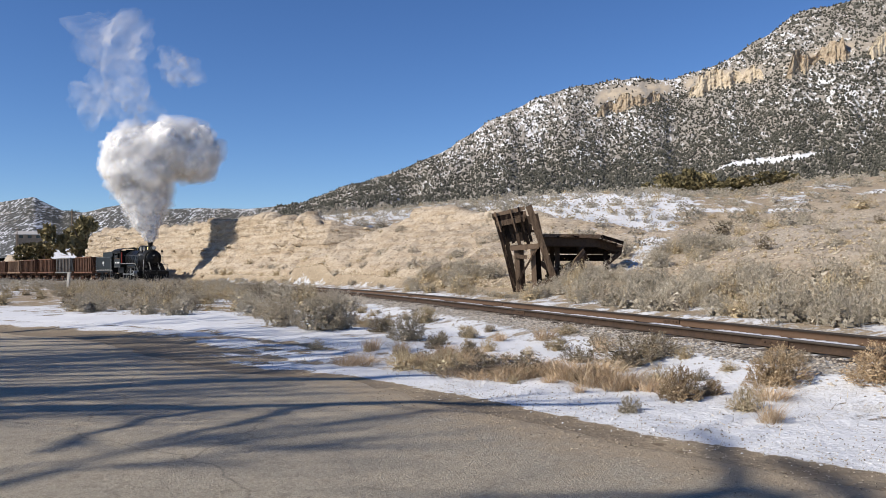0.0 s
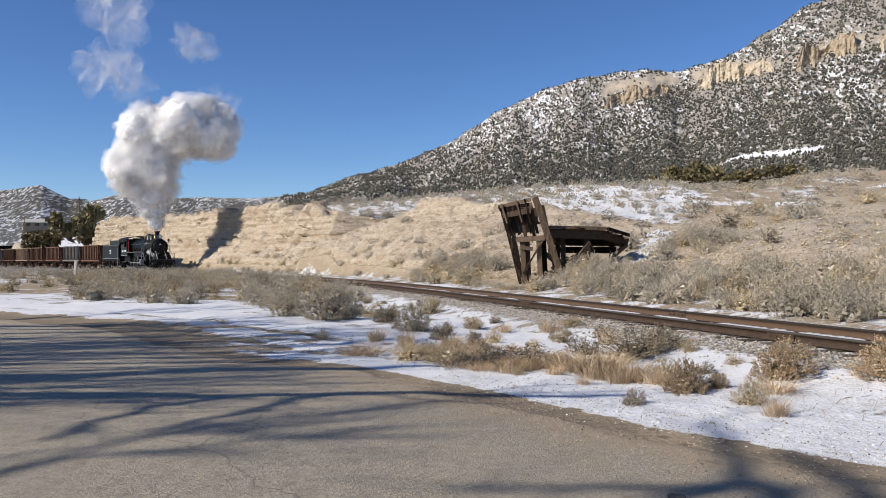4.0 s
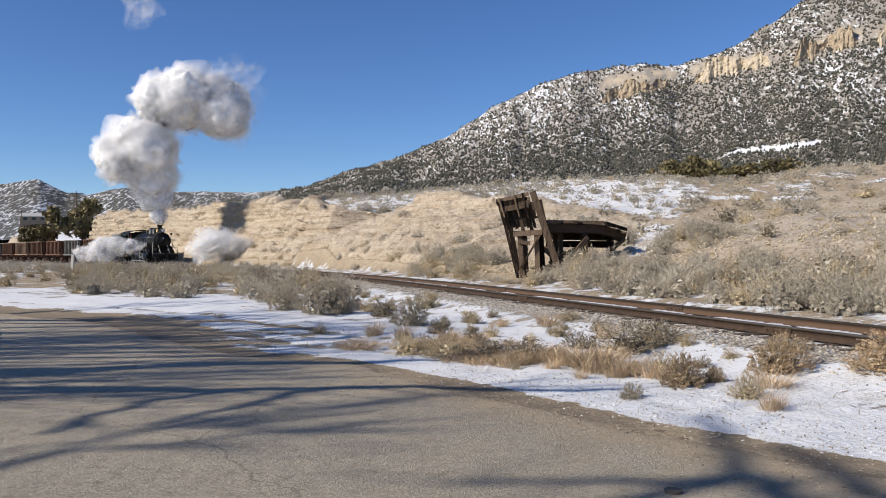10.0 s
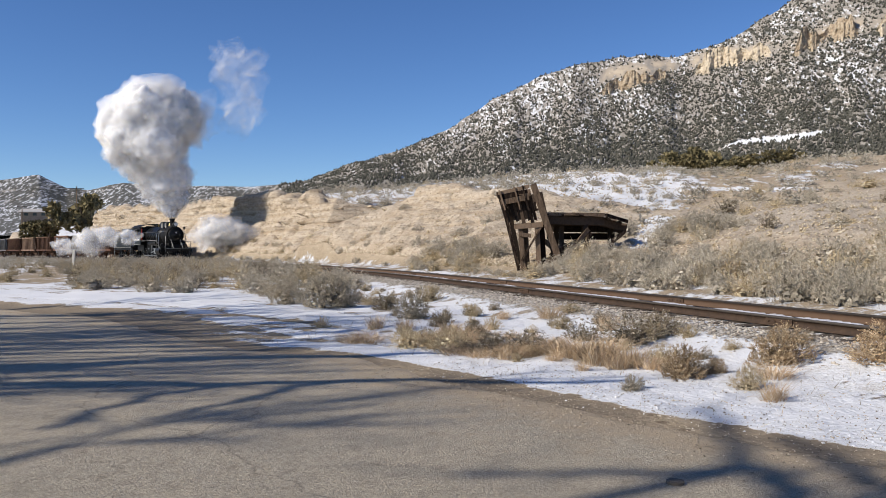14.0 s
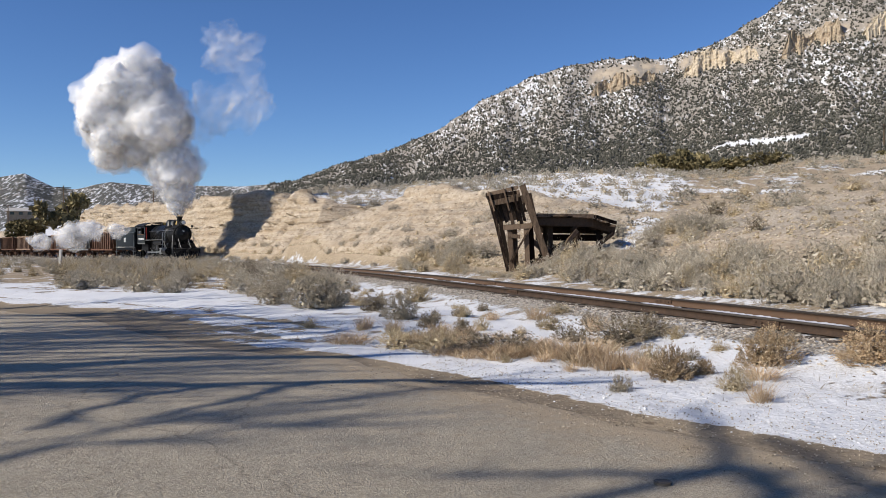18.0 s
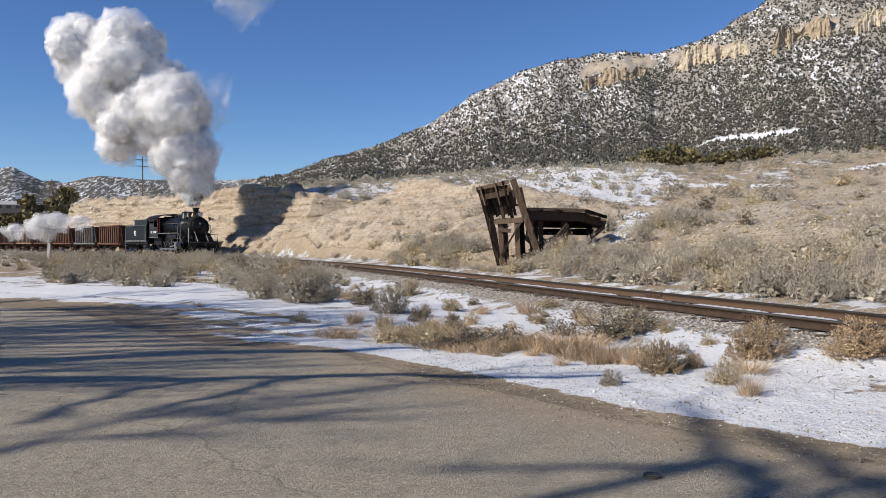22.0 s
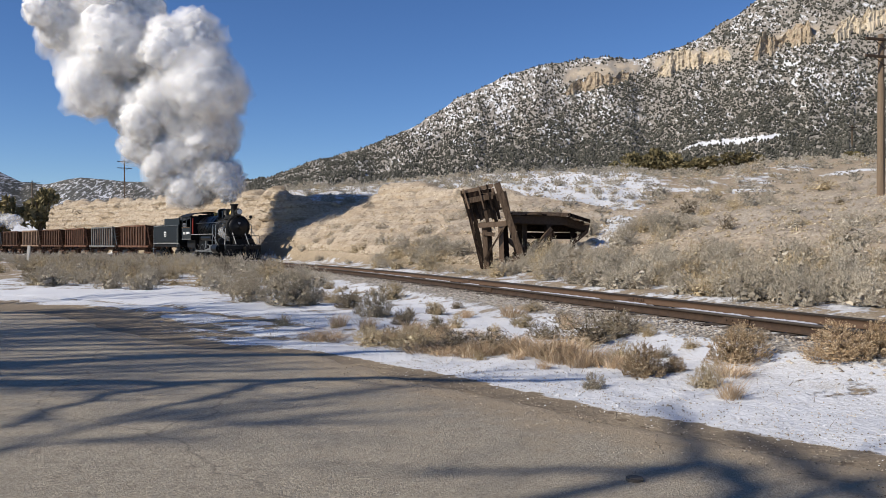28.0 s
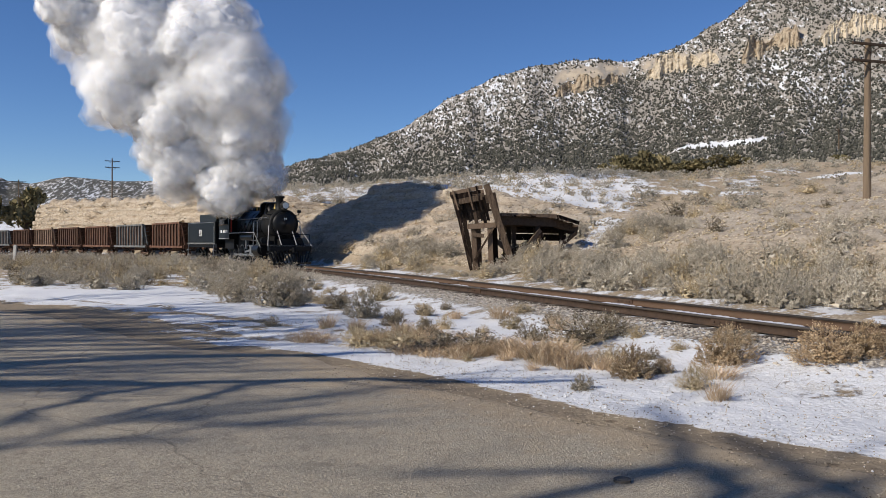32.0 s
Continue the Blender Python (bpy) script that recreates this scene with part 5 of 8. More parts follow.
boiler = smooth(part("boiler", lathe_x(bmesh.new(), [(-1.9, 0.9), (-1.9, 0.93), (0.2, 0.92), (1.1, BR), (2.76, BR), (2.76, 0.4)]), BLACK, engine, "glossy black lagged boiler"))
for x, q in ((-1.1, 0.937), (-0.2, 0.935), (0.7, 0.885), (1.6, 0.852), (2.4, 0.852)):
    bm = bmesh.new()
    lathe_x(bm, [(x - 0.03, q - 0.05), (x - 0.03, q), (x + 0.03, q), (x + 0.03, q - 0.05)])
    smooth(part("boiler_band", bm, SOOT, boiler))
bm = bmesh.new()
box(bm, -2.0, 0.2, -0.78, 0.78, 0.75, 2.3, None, 0.05)
part("firebox", bm, SOOT, engine)

# chimney, domes, bell, headlight
stack = smooth(part("chimney", revolve(bmesh.new(), [(0.36, 3.06), (0.30, 3.16), (0.23, 3.28), (0.22, 3.86), (0.29, 3.93), (0.29, 4.02), (0.20, 4.02), (0.18, 3.6)], 24, Matrix.Translation((3.55, 0, 0))), SOOT, engine, "short sooty chimney"))
smooth(part("sand_dome", revolve(bmesh.new(), [(0.52, 3.02), (0.43, 3.12), (0.41, 3.52), (0.36, 3.62), (0.22, 3.69), (0.06, 3.72)], 26, Matrix.Translation((2.3, 0, 0))), BLACK, engine, "round-topped black dome"))
smooth(part("steam_dome", revolve(bmesh.new(), [(0.52, 3.08), (0.42, 3.18), (0.40, 3.58), (0.34, 3.68), (0.2, 3.75), (0.05, 3.77)], 26, Matrix.Translation((1.25, 0, 0))), BLACK, engine, "round-topped black dome"))
bm = bmesh.new()
for a in (-0.16, 0.16):
    tube(bm, (2.85, a, 3.1), (2.85, a, 3.62), 0.025, n=8)
tube(bm, (2.85, -0.16, 3.62), (2.85, 0.16, 3.62), 0.03, n=8)
bell_frame = part("bell_frame", bm, BLACK, engine)
smooth(part("bell", revolve(bmesh.new(), [(0.16, 3.26), (0.14, 3.32), (0.10, 3.45), (0.08, 3.56), (0.03, 3.6)], 18, Matrix.Translation((2.85, 0, 0))), BRASS, bell_frame, "dull brass bell"))
bm = bmesh.new()
tube(bm, (4.12, 0, 3.42), (4.58, 0, 3.42), 0.205, n=22)
box(bm, 4.1, 4.5, -0.12, 0.12, 3.12, 3.3)
box(bm, 4.18, 4.45, -0.04, 0.04, 3.6, 3.68)
headlight = smooth(part("headlight", bm, BLACK, engine, "round black headlight"))
bm = bmesh.new()
tube(bm, (4.575, 0, 3.42), (4.60, 0, 3.42), 0.175, n=22)
part("lens", bm, GLASS, headlight, "pale glass lens")
for y in (-0.98, 0.98):
    bm = bmesh.new()
    box(bm, 4.02, 4.2, y - 0.09, y + 0.09, 3.02, 3.2, None, 0.02)
    tube(bm, (4.1, y, 2.9), (4.1, y, 3.02), 0.03, n=6)
    beam(bm, (4.1, y * 0.72, 2.88), (4.1, y, 2.92), 0.05, 0.05)
    part("marker_lamp", bm, BLACK, engine)
bm = bmesh.new()
tube(bm, (-0.6, 0, 3.2), (-0.6, 0, 3.55), 0.05, n=8)
tube(bm, (-0.9, 0.25, 3.2), (-0.9, 0.25, 3.5), 0.04, n=8)
part("safety_valve", bm, BRASS, engine)
bm = bmesh.new()
tube(bm, (-1.45, 0.1, 3.34), (-0.95, 0.1, 3.34), 0.15, n=14)
box(bm, -1.35, -1.05, 0.02, 0.18, 3.15, 3.3)
part("dynamo", bm, SOOT, engine)

# cab
bm = bmesh.new()
box(bm, -4.3, -2.05, -1.33, 1.33, 1.5, 1.56)
cab = part("cab", bm, GREYPAINT, engine, "black cab with open side windows")
for y in (-1.36, 1.36):
    t = 0.02
    bm = bmesh.new()
    box(bm, -4.35, -2.05, y - t, y + t, 1.5, 2.45)
    box(bm, -4.35, -4.2, y - t, y + t, 2.45, 3.3)
    box(bm, -3.25, -3.1, y - t, y + t, 2.45, 3.3)
    box(bm, -2.25, -2.05, y - t, y + t, 2.45, 3.3)
    box(bm, -4.2, -2.25, y - t, y + t, 3.14, 3.3)
    part("cab_side", bm, GREYPAINT, cab)
bm = bmesh.new()
box(bm, -2.07, -2.03, -1.36, -0.8, 1.55, 3.3)
box(bm, -2.07, -2.03, 0.8, 1.36, 1.55, 3.3)
box(bm, -2.07, -2.03, -0.8, 0.8, 3.0, 3.4)
part("cab_front", bm, SOOT, cab)
bm = bmesh.new()
prof = [(-1.52, 3.26), (-1.2, 3.45), (-0.7, 3.58), (0, 3.64), (0.7, 3.58), (1.2, 3.45), (1.52, 3.26)]
v0 = [bm.verts.new((-4.75, y, z)) for y, z in prof] + [bm.verts.new((-4.75, y, z - 0.05)) for y, z in prof[::-1]]
v1 = [bm.verts.new((-1.85, v.co.y, v.co.z)) for v in v0]
bm.faces.new(v0[::-1])
bm.faces.new(v1)
for k in range(len(v0)):
    bm.faces.new((v0[k], v0[(k + 1) % len(v0)], v1[(k + 1) % len(v0)], v1[k]))
part("cab_roof", bm, SOOT, cab, "arched sooty roof")
for y in (-1.36, 1.36):
    bm = bmesh.new()
    box(bm, -4.18, -3.27, y - 0.008, y + 0.008, 2.47, 2.80)
    part("sliding_window", bm, DARKGLASS, cab, "dark glass pane, half open")
    bm = bmesh.new()
    box(bm, -4.25, -2.15, y - 0.05 * (1 if y < 0 else -1) - 0.03, y - 0.05 * (1 if y < 0 else -1) + 0.03, 2.41, 2.46)
    part("arm_rest", bm, TIMBER, cab)
    o = -0.024 if y < 0 else 0.024
    for k, w in enumerate((0.16, 0.16, 0.0, 0.16, 0.16, 0.16, 0.16, 0.16)):
        if w:
            bm = bmesh.new()
            box(bm, -3.95 + k * 0.2, -3.95 + k * 0.2 + 0.13, y + o - 0.003, y + o + 0.003, 1.92, 2.10)
            part("lettering_bar", bm, WHITEPAINT, cab, "white painted lettering")
    bm = bmesh.new()
    box(bm, -4.36, -2.04, y + o - 0.004, y + o + 0.004, 1.53, 1.57)
    part("white_edge", bm, LINING, cab, "thin white painted edge")

# red uprights added by the cab, in place of its red-painted interior
for y in (-1.24, 1.24):
    part("red_grab_post", box(bmesh.new(), -2.03, -1.95, y - 0.04, y + 0.04, 1.95, 3.15, None, 0.01), plain("red_paint", (0.20, 0.020, 0.014), (0.30, 0.035, 0.022), 6, 0.6), engine, "red upright strip beside the cab, in place of its red interior")

# running boards, handrails, pipes
for y in (-1, 1):
    bm = bmesh.new()
    box(bm, -2.0, 3.0, min(y * 0.82, y * 1.36), max(y * 0.82, y * 1.36), 1.86, 1.90)
    beam(bm, (3.0, y * 1.09, 1.88), (4.15, y * 1.09, 1.12), 0.5, 0.04)
    running = part("running_board", bm, SOOT, engine, "running board with sloping front step")
    bm = bmesh.new()
    box(bm, -2.0, 3.0, y * 1.37 - 0.006, y * 1.37 + 0.006, 1.86, 1.905)
    beam(bm, (3.0, y * 1.37, 1.88), (4.2, y * 1.37, 1.02), 0.012, 0.04, (0, 0, 1))
    part("white_edge", bm, LINING, running, "white painted edge")
    bm = bmesh.new()
    tube(bm, (-1.9, y * 1.0, 2.72), (4.15, y * 0.98, 2.72), 0.022, n=8)
    for x in (-1.6, -0.4, 0.8, 2.0, 3.2, 4.1):
        tube(bm, (x, y * 0.8, 2.70), (x, y * 0.99, 2.72), 0.018, n=6)
    part("handrail", bm, STEEL, engine, "bright steel handrail")
    bm = bmesh.new()
    tube(bm, (3.3, y * 1.05, 2.72), (3.45, y * 1.3, 2.5), 0.04, n=8)
    tube(bm, (3.45, y * 1.3, 2.5), (3.5, y * 1.33, 0.95), 0.026, n=8)
    tube(bm, (2.5, y * 0.9, 2.6), (2.7, y * 1.25, 2.55), 0.03, n=8)
    tube(bm, (2.7, y * 1.25, 2.55), (2.75, y * 1.33, 1.0), 0.03, n=8)
    part("steam_pipe", bm, STEEL, engine, "light-coloured vertical pipe")
    bm = bmesh.new()
    for q in range(4):
        x0 = -0.9 + q * 0.8
        tube(bm, (x0, y * 0.55, 3.05), (x0 + 0.15, y * 0.97, 2.3 + 0.1 * q), 0.028, n=6)
        tube(bm, (x0 + 0.15, y * 0.97, 2.3 + 0.1 * q), (x0 - 0.5, y * 0.99, 1.95), 0.025, n=6)
    part("boiler_pipes", bm, SOOT, engine)
    bm = bmesh.new()
    tube(bm, (0.1, y * 1.12, 1.62), (2.4, y * 1.12, 1.62), 0.2, n=16)
    part("air_tank", bm, BLACK, engine)
bm = bmesh.new()
tube(bm, (1.1, 1.12, 1.95), (1.1, 1.12, 2.32), 0.15, n=14)
tube(bm, (1.1, 1.12, 2.36), (1.1, 1.12, 2.75), 0.17, n=14)
part("air_pump", bm, SOOT, engine)

# frame, cylinders, rods, drivers
bm = bmesh.new()
for y in (-0.55, 0.55):
    box(bm, -4.2, 5.1, y - 0.06, y + 0.06, 0.62, 1.15)
box(bm, -4.2, -2.2, -1.0, 1.0, 0.9, 1.5)
box(bm, 2.9, 4.1, -0.5, 0.5, 0.7, 1.7)
frame_part = part("frame", bm, SOOT, engine)
for y in (-1, 1):
    bm = bmesh.new()
    tube(bm, (2.95, y * 1.16, 0.86), (4.05, y * 1.16, 0.86), 0.34, n=24)
    tube(bm, (2.9, y * 1.16, 0.86), (4.1, y * 1.16, 0.86), 0.16, n=14)
    tube(bm, (2.98, y * 1.05, 1.38), (4.02, y * 1.05, 1.38), 0.21, n=20)
    box(bm, 3.0, 4.0, min(y * 0.5, y * 1.2), max(y * 0.5, y * 1.2), 1.0, 1.4)
    part("cylinder", bm, BLACK, engine, "black steam cylinder and valve chest")
    bm = bmesh.new()
    box(bm, 1.6, 2.95, y * 1.16 - 0.05, y * 1.16 + 0.05, 1.06, 1.12)
    box(bm, 1.6, 2.95, y * 1.16 - 0.05, y * 1.16 + 0.05, 0.60, 0.66)
    tube(bm, (1.9, y * 1.16, 0.86), (2.95, y * 1.16, 0.86), 0.04, n=8)
    box(bm, 1.75, 2.05, y * 1.16 - 0.07, y * 1.16 + 0.07, 0.64, 1.08)
    part("crosshead", bm, STEEL, engine, "bright steel crosshead and guides")
DRIVER_X = (1.55, 0.28, -0.99, -2.26)
for x in DRIVER_X:
    for y in (-0.76, 0.76):
        wheel("driving_wheel", engine, x, y, 0.585, SOOT, 13, True)
rods = []
for y in (-1, 1):
    bm = bmesh.new()
    box(bm, -2.36, 1.65, y * 0.95 - 0.03, y * 0.95 + 0.03, -0.05, 0.05)
    for x in DRIVER_X:
        tube(bm, (x, y * 0.90, 0), (x, y * 1.0, 0), 0.1, n=12)
    rod = part("side_rod", bm, STEEL, engine, "bright steel side rod")
    rods.append((rod, y))
bm = bmesh.new()
for y in (-1, 1):
    beam(bm, (0.28, y * 1.05, 0.72), (1.9, y * 1.12, 0.86), 0.05, 0.1, (0, 0, 1))
    tube(bm, (0.9, y * 1.12, 1.45), (3.0, y * 1.05, 1.4), 0.03, n=6)
    box(bm, 0.7, 0.8, y * 1.12 - 0.04, y * 1.12 + 0.04, 0.9, 1.75)
part("valve_gear", bm, STEEL, engine)
for y in (-0.76, 0.76):
    wheel("pilot_wheel", engine, 4.55, y, 0.37, SOOT)

# pilot beam and slatted pilot
bm = bmesh.new()
box(bm, 5.05, 5.35, -1.25, 1.25, 0.82, 1.12, None, 0.02)
pilot_beam = part("pilot_beam", bm, BLACK, engine, "black beam with white edge")
bm = bmesh.new()
box(bm, 5.352, 5.36, -1.25, 1.25, 1.09, 1.105)
part("white_edge", bm, LINING, pilot_beam)
for k in range(-6, 7):
    y = k * 0.2
    bm = bmesh.new()
    beam(bm, (5.3, y, 0.82), (6.0 - abs(k) * 0.1, y * 0.78, 0.12), 0.05, 0.07, (0, 1, 0))
    part("pilot_slat", bm, BLACK, engine)
bm = bmesh.new()
beam(bm, (5.32, -1.25, 0.12), (6.02, 0, 0.12), 0.07, 0.1)
beam(bm, (5.32, 1.25, 0.12), (6.02, 0, 0.12), 0.07, 0.1)
part("pilot_foot", bm, BLACK, engine)
bm = bmesh.new()
tube(bm, (5.3, 0, 0.86), (5.95, 0, 0.86), 0.07, n=10)
box(bm, 5.85, 6.12, -0.12, 0.12, 0.72, 1.0, None, 0.04)
part("coupler", bm, SOOT, engine)
for y in (-1, 1):
    bm = bmesh.new()
    for a, b in (((5.1, y * 1.22, 0.4), (5.1, y * 1.22, 1.1)), ((5.4, y * 1.22, 0.4), (5.4, y * 1.22, 1.1))):
        tube(bm, a, b, 0.02, n=6)
    box(bm, 5.08, 5.42, y * 1.2 - 0.1, y * 1.2 + 0.1, 0.38, 0.42)
    box(bm, 5.08, 5.42, y * 1.2 - 0.1, y * 1.2 + 0.1, 0.66, 0.70)
    part("front_step", bm, BLACK, engine)
    bm = bmesh.new()
    tube(bm, (5.3, y * 1.3, 1.1), (4.3, y * 0.9, 2.25), 0.025, n=8)
    tube(bm, (5.2, y * 0.45, 1.1), (4.45, y * 0.45, 1.95), 0.03, n=8)
    part("front_brace", bm, LINING, engine, "light slanting stay")
bm = bmesh.new()
tube(bm, (5.2, -1.2, 1.75), (5.2, 1.2, 1.75), 0.02, n=8)
for y in (-1.2, 1.2):
    tube(bm, (5.2, y, 1.1), (5.2, y, 1.75), 0.02, n=8)
part("front_rail", bm, SOOT, engine)
bm = bmesh.new()
box(bm, 4.1, 5.3, -0.95, 0.95, 1.12, 1.16)
box(bm, 4.2, 4.6, -0.35, 0.35, 1.16, 1.5)
part("front_deck", bm, SOOT, engine)

# -- the tender --
tender = thing("tender", "black coal tender with a white number on its side", "tender")
bm = bmesh.new()
box(bm, -3.1, 3.0, -1.42, 1.42, 1.22, 2.72, None, 0.04)
tank = part("tank", bm, GREYPAINT, tender, "dark grey riveted water tank")
bm = bmesh.new()
box(bm, -0.6, 2.95, -1.3, -1.24, 2.72, 3.22)
box(bm, -0.6, 2.95, 1.24, 1.3, 2.72, 3.22)
box(bm, -0.66, -0.6, -1.3, 1.3, 2.72, 3.22)
part("coal_bunker", bm, GREYPAINT, tender, "raised coal bunker sides")
bm = bmesh.new()
bmesh.ops.create_grid(bm, x_segments=14, y_segments=10, size=0.5, matrix=Matrix.Translation((1.2, 0, 2.95)) @ Matrix.Diagonal((3.5, 2.4, 1, 1)))
for v in bm.verts:
    v.co.z += random.uniform(-0.05, 0.18) + 0.25 * (1 - abs(v.co.y) / 1.2)
part("coal", bm, COAL, tender, "heap of black coal")
bm = bmesh.new()
box(bm, -3.2, 3.1, -1.3, 1.3, 0.95, 1.22)
part("tender_frame", bm, SOOT, tender)
for y in (-1, 1):
    bm = bmesh.new()
    for x0, x1, z0, z1 in ((-3.02, 2.92, 1.26, 1.275), (-3.02, 2.92, 2.645, 2.66), (-3.02, -3.005, 1.29, 2.63), (2.905, 2.92, 1.29, 2.63)):
        box(bm, x0, x1, y * 1.424 - 0.003, y * 1.424 + 0.003, z0, z1)
    part("lining", bm, LINING, tank, "thin pale lining")
    letters("number", "93", 0.62, WHITEPAINT, tank, Matrix.Translation((-0.1, y * 1.428, 1.93)) @ (SIDE_RIGHT if y < 0 else SIDE_LEFT))
    bm = bmesh.new()
    for k in range(24):
        for z in (1.34, 2.58):
            tube(bm, (-2.85 + k * 0.24, y * 1.415, z), (-2.85 + k * 0.24, y * 1.435, z), 0.014, n=5)
    part("rivets", bm, GREYPAINT, tank)
    bm = bmesh.new()
    box(bm, -3.2, 3.1, y * 1.43 - 0.006, y * 1.43 + 0.006, 1.185, 1.215)
    part("white_edge", bm, LINING, tender)
    for x in (-2.9, 2.85):
        bm = bmesh.new()
        tube(bm, (x, y * 1.46, 0.4), (x, y * 1.46, 2.4), 0.018, n=6)
        box(bm, x - 0.2, x + 0.2, y * 1.4 - 0.1, y * 1.4 + 0.1, 0.38, 0.42)
        box(bm, x - 0.2, x + 0.2, y * 1.4 - 0.1, y * 1.4 + 0.1, 0.75, 0.79)
        part("grab_iron_and_step", bm, STEEL, tender)
for cx in (-1.95, 1.95):
    for y in (-1, 1):
        bm = bmesh.new()
        beam(bm, (cx - 0.95, y * 0.95, 0.46), (cx + 0.95, y * 0.95, 0.46), 0.1, 0.14)
        beam(bm, (cx - 0.9, y * 0.95, 0.52), (cx - 0.3, y * 0.95, 0.86), 0.1, 0.1)
        beam(bm, (cx + 0.9, y * 0.95, 0.52), (cx + 0.3, y * 0.95, 0.86), 0.1, 0.1)
        box(bm, cx - 0.35, cx + 0.35, y * 0.95 - 0.07, y * 0.95 + 0.07, 0.8, 0.92)
        part("truck_frame", bm, SOOT, tender)
    for dx in (-0.75, 0.75):
        for y in (-0.76, 0.76):
            wheel("tender_wheel", tender, cx + dx, y, 0.40, SOOT)
bm = bmesh.new()
for x, d in ((-3.1, -1), (3.0, 1)):
    tube(bm, (x, 0, 0.9), (x + d * 0.35, 0, 0.9), 0.08, n=8)
part("drawbar", bm, SOOT, tender)


# -- ore cars --
def ore_car(material, label):
    car = thing("ore_car", label, "ore car", group="ore cars behind the engine")
    z0, z1, hx, hy = 1.0, 2.78, 3.2, 1.40
    for y in (-1, 1):
        bm = bmesh.new()
        box(bm, -hx, hx, y * hy - 0.02, y * hy + 0.02, z0, z1)
        part("side_wall", bm, PANEL, car, "rusty panel, its colour darkened for the shade between the ribs")
        for k in range(10):
            x = -hx + 0.05 + k * (2 * hx - 0.1) / 9
            bm = bmesh.new()
            box(bm, x - 0.06, x + 0.06, min(y * hy, y * (hy + 0.13)), max(y * hy, y * (hy + 0.13)), z0 + 0.02, z1 - 0.06)
            part("rib", bm, material, car)
        bm = bmesh.new()
        box(bm, -hx - 0.05, hx + 0.05, min(y * (hy - 0.03), y * (hy + 0.15)), max(y * (hy - 0.03), y * (hy + 0.15)), z1 - 0.07, z1 + 0.06)
        part("top_rail", bm, material, car)
        bm = bmesh.new()
        box(bm, -hx - 0.75, hx + 0.75, min(y * (hy - 0.05), y * (hy + 0.14)), max(y * (hy - 0.05), y * (hy + 0.14)), z0 - 0.12, z0 + 0.04)
        part("side_sill", bm, material, car)
    for d in (-1, 1):
        bm = bmesh.new()
        beam(bm, (d * hx, 0, z1), (d * (hx - 1.1), 0, z0), 2.7, 0.04)
        part("end_slope", bm, RUST_DARK, car)
        for y in (-1.3, -0.45, 0.45, 1.3):
            part("end_post", box(bmesh.new(), d * (hx + 0.02) - 0.04, d * (hx + 0.02) + 0.04, y - 0.05, y + 0.05, z0, z1), material, car)
            part("end_brace", beam(bmesh.new(), (d * (hx + 0.72), y, z0), (d * (hx + 0.05), y, z1 - 0.3), 0.07, 0.07, (0, 1, 0)), material, car)
        bm = bmesh.new()
        for z in (1.3, 1.6, 1.9, 2.2, 2.5):
            tube(bm, (d * (hx + 0.1), -1.47, z), (d * (hx + 0.1), -1.0, z), 0.02, n=6)
        tube(bm, (d * (hx + 0.1), -1.5, 1.1), (d * (hx + 0.1), -1.5, 2.7), 0.022, n=6)
        part("ladder", bm, material, car)
        bm = bmesh.new()
        box(bm, d * (hx + 0.72) - 0.1, d * (hx + 0.72) + 0.1, -1.45, 1.45, z0 - 0.14, z0 + 0.1)
        tube(bm, (d * (hx + 0.7), 0, 0.85), (d * (hx + 1.22), 0, 0.85), 0.09, n=8)
        part("end_sill_and_coupler", bm, RUST_DARK, car)
        bm = bmesh.new()
        tube(bm, (d * (hx + 0.55), -0.6, z0), (d * (hx + 0.55), -0.6, 2.4), 0.03, n=6)
        bmesh.ops.create_cone(bm, cap_ends=True, segments=14, radius1=0.2, radius2=0.2, depth=0.04, matrix=Matrix.Translation((d * (hx + 0.55), -0.6, 2.35)) @ Matrix.Rotation(1.2, 4, "Y"))
        part("brake_wheel", bm, RUST_DARK, car)
        cx = d * 2.35
        for y in (-1, 1):
            bm = bmesh.new()
            beam(bm, (cx - 0.85, y * 0.95, 0.42), (cx + 0.85, y * 0.95, 0.42), 0.1, 0.14)
            beam(bm, (cx - 0.8, y * 0.95, 0.46), (cx - 0.25, y * 0.95, 0.76), 0.1, 0.1)
            beam(bm, (cx + 0.8, y * 0.95, 0.46), (cx + 0.25, y * 0.95, 0.76), 0.1, 0.1)
            part("truck_frame", bm, RUST_DARK, car)
        for dx in (-0.7, 0.7):
            for y in (-0.76, 0.76):
                wheel("car_wheel", car, cx + dx, y, 0.38, RUST_DARK)
    bm = bmesh.new()
    box(bm, -hx - 0.7, hx + 0.7, -0.25, 0.25, z0 - 0.25, z0 - 0.02)
    beam(bm, (-1.6, 0, z0), (0, 0, 0.62), 2.5, 0.04)
    beam(bm, (1.6, 0, z0), (0, 0, 0.62), 2.5, 0.04)
    part("hopper_and_sill", bm, RUST_DARK, car)
    return car


cars = []
for material, label in ((RUST_RED, "rusty red-brown steel ore car with vertical ribs"), (RUST_GREY, "grey steel ore car streaked with rust"),
                        (RUST_RED, "rusty red-brown steel ore car with vertical ribs"), (RUST_DARK, "dark rusty steel ore car with vertical ribs"),
                        (RUST_PALE, "pale rusty steel ore car with vertical ribs"), (RUST_DARK, "dark rusty steel ore car with vertical ribs"),
                        (RUST_GREY, "grey steel ore car streaked with rust"), (RUST_RED, "rusty red-brown steel ore car with vertical ribs"),
                        (RUST_DARK, "dark rusty steel ore car with vertical ribs")):
    cars.append(ore_car(material, label))


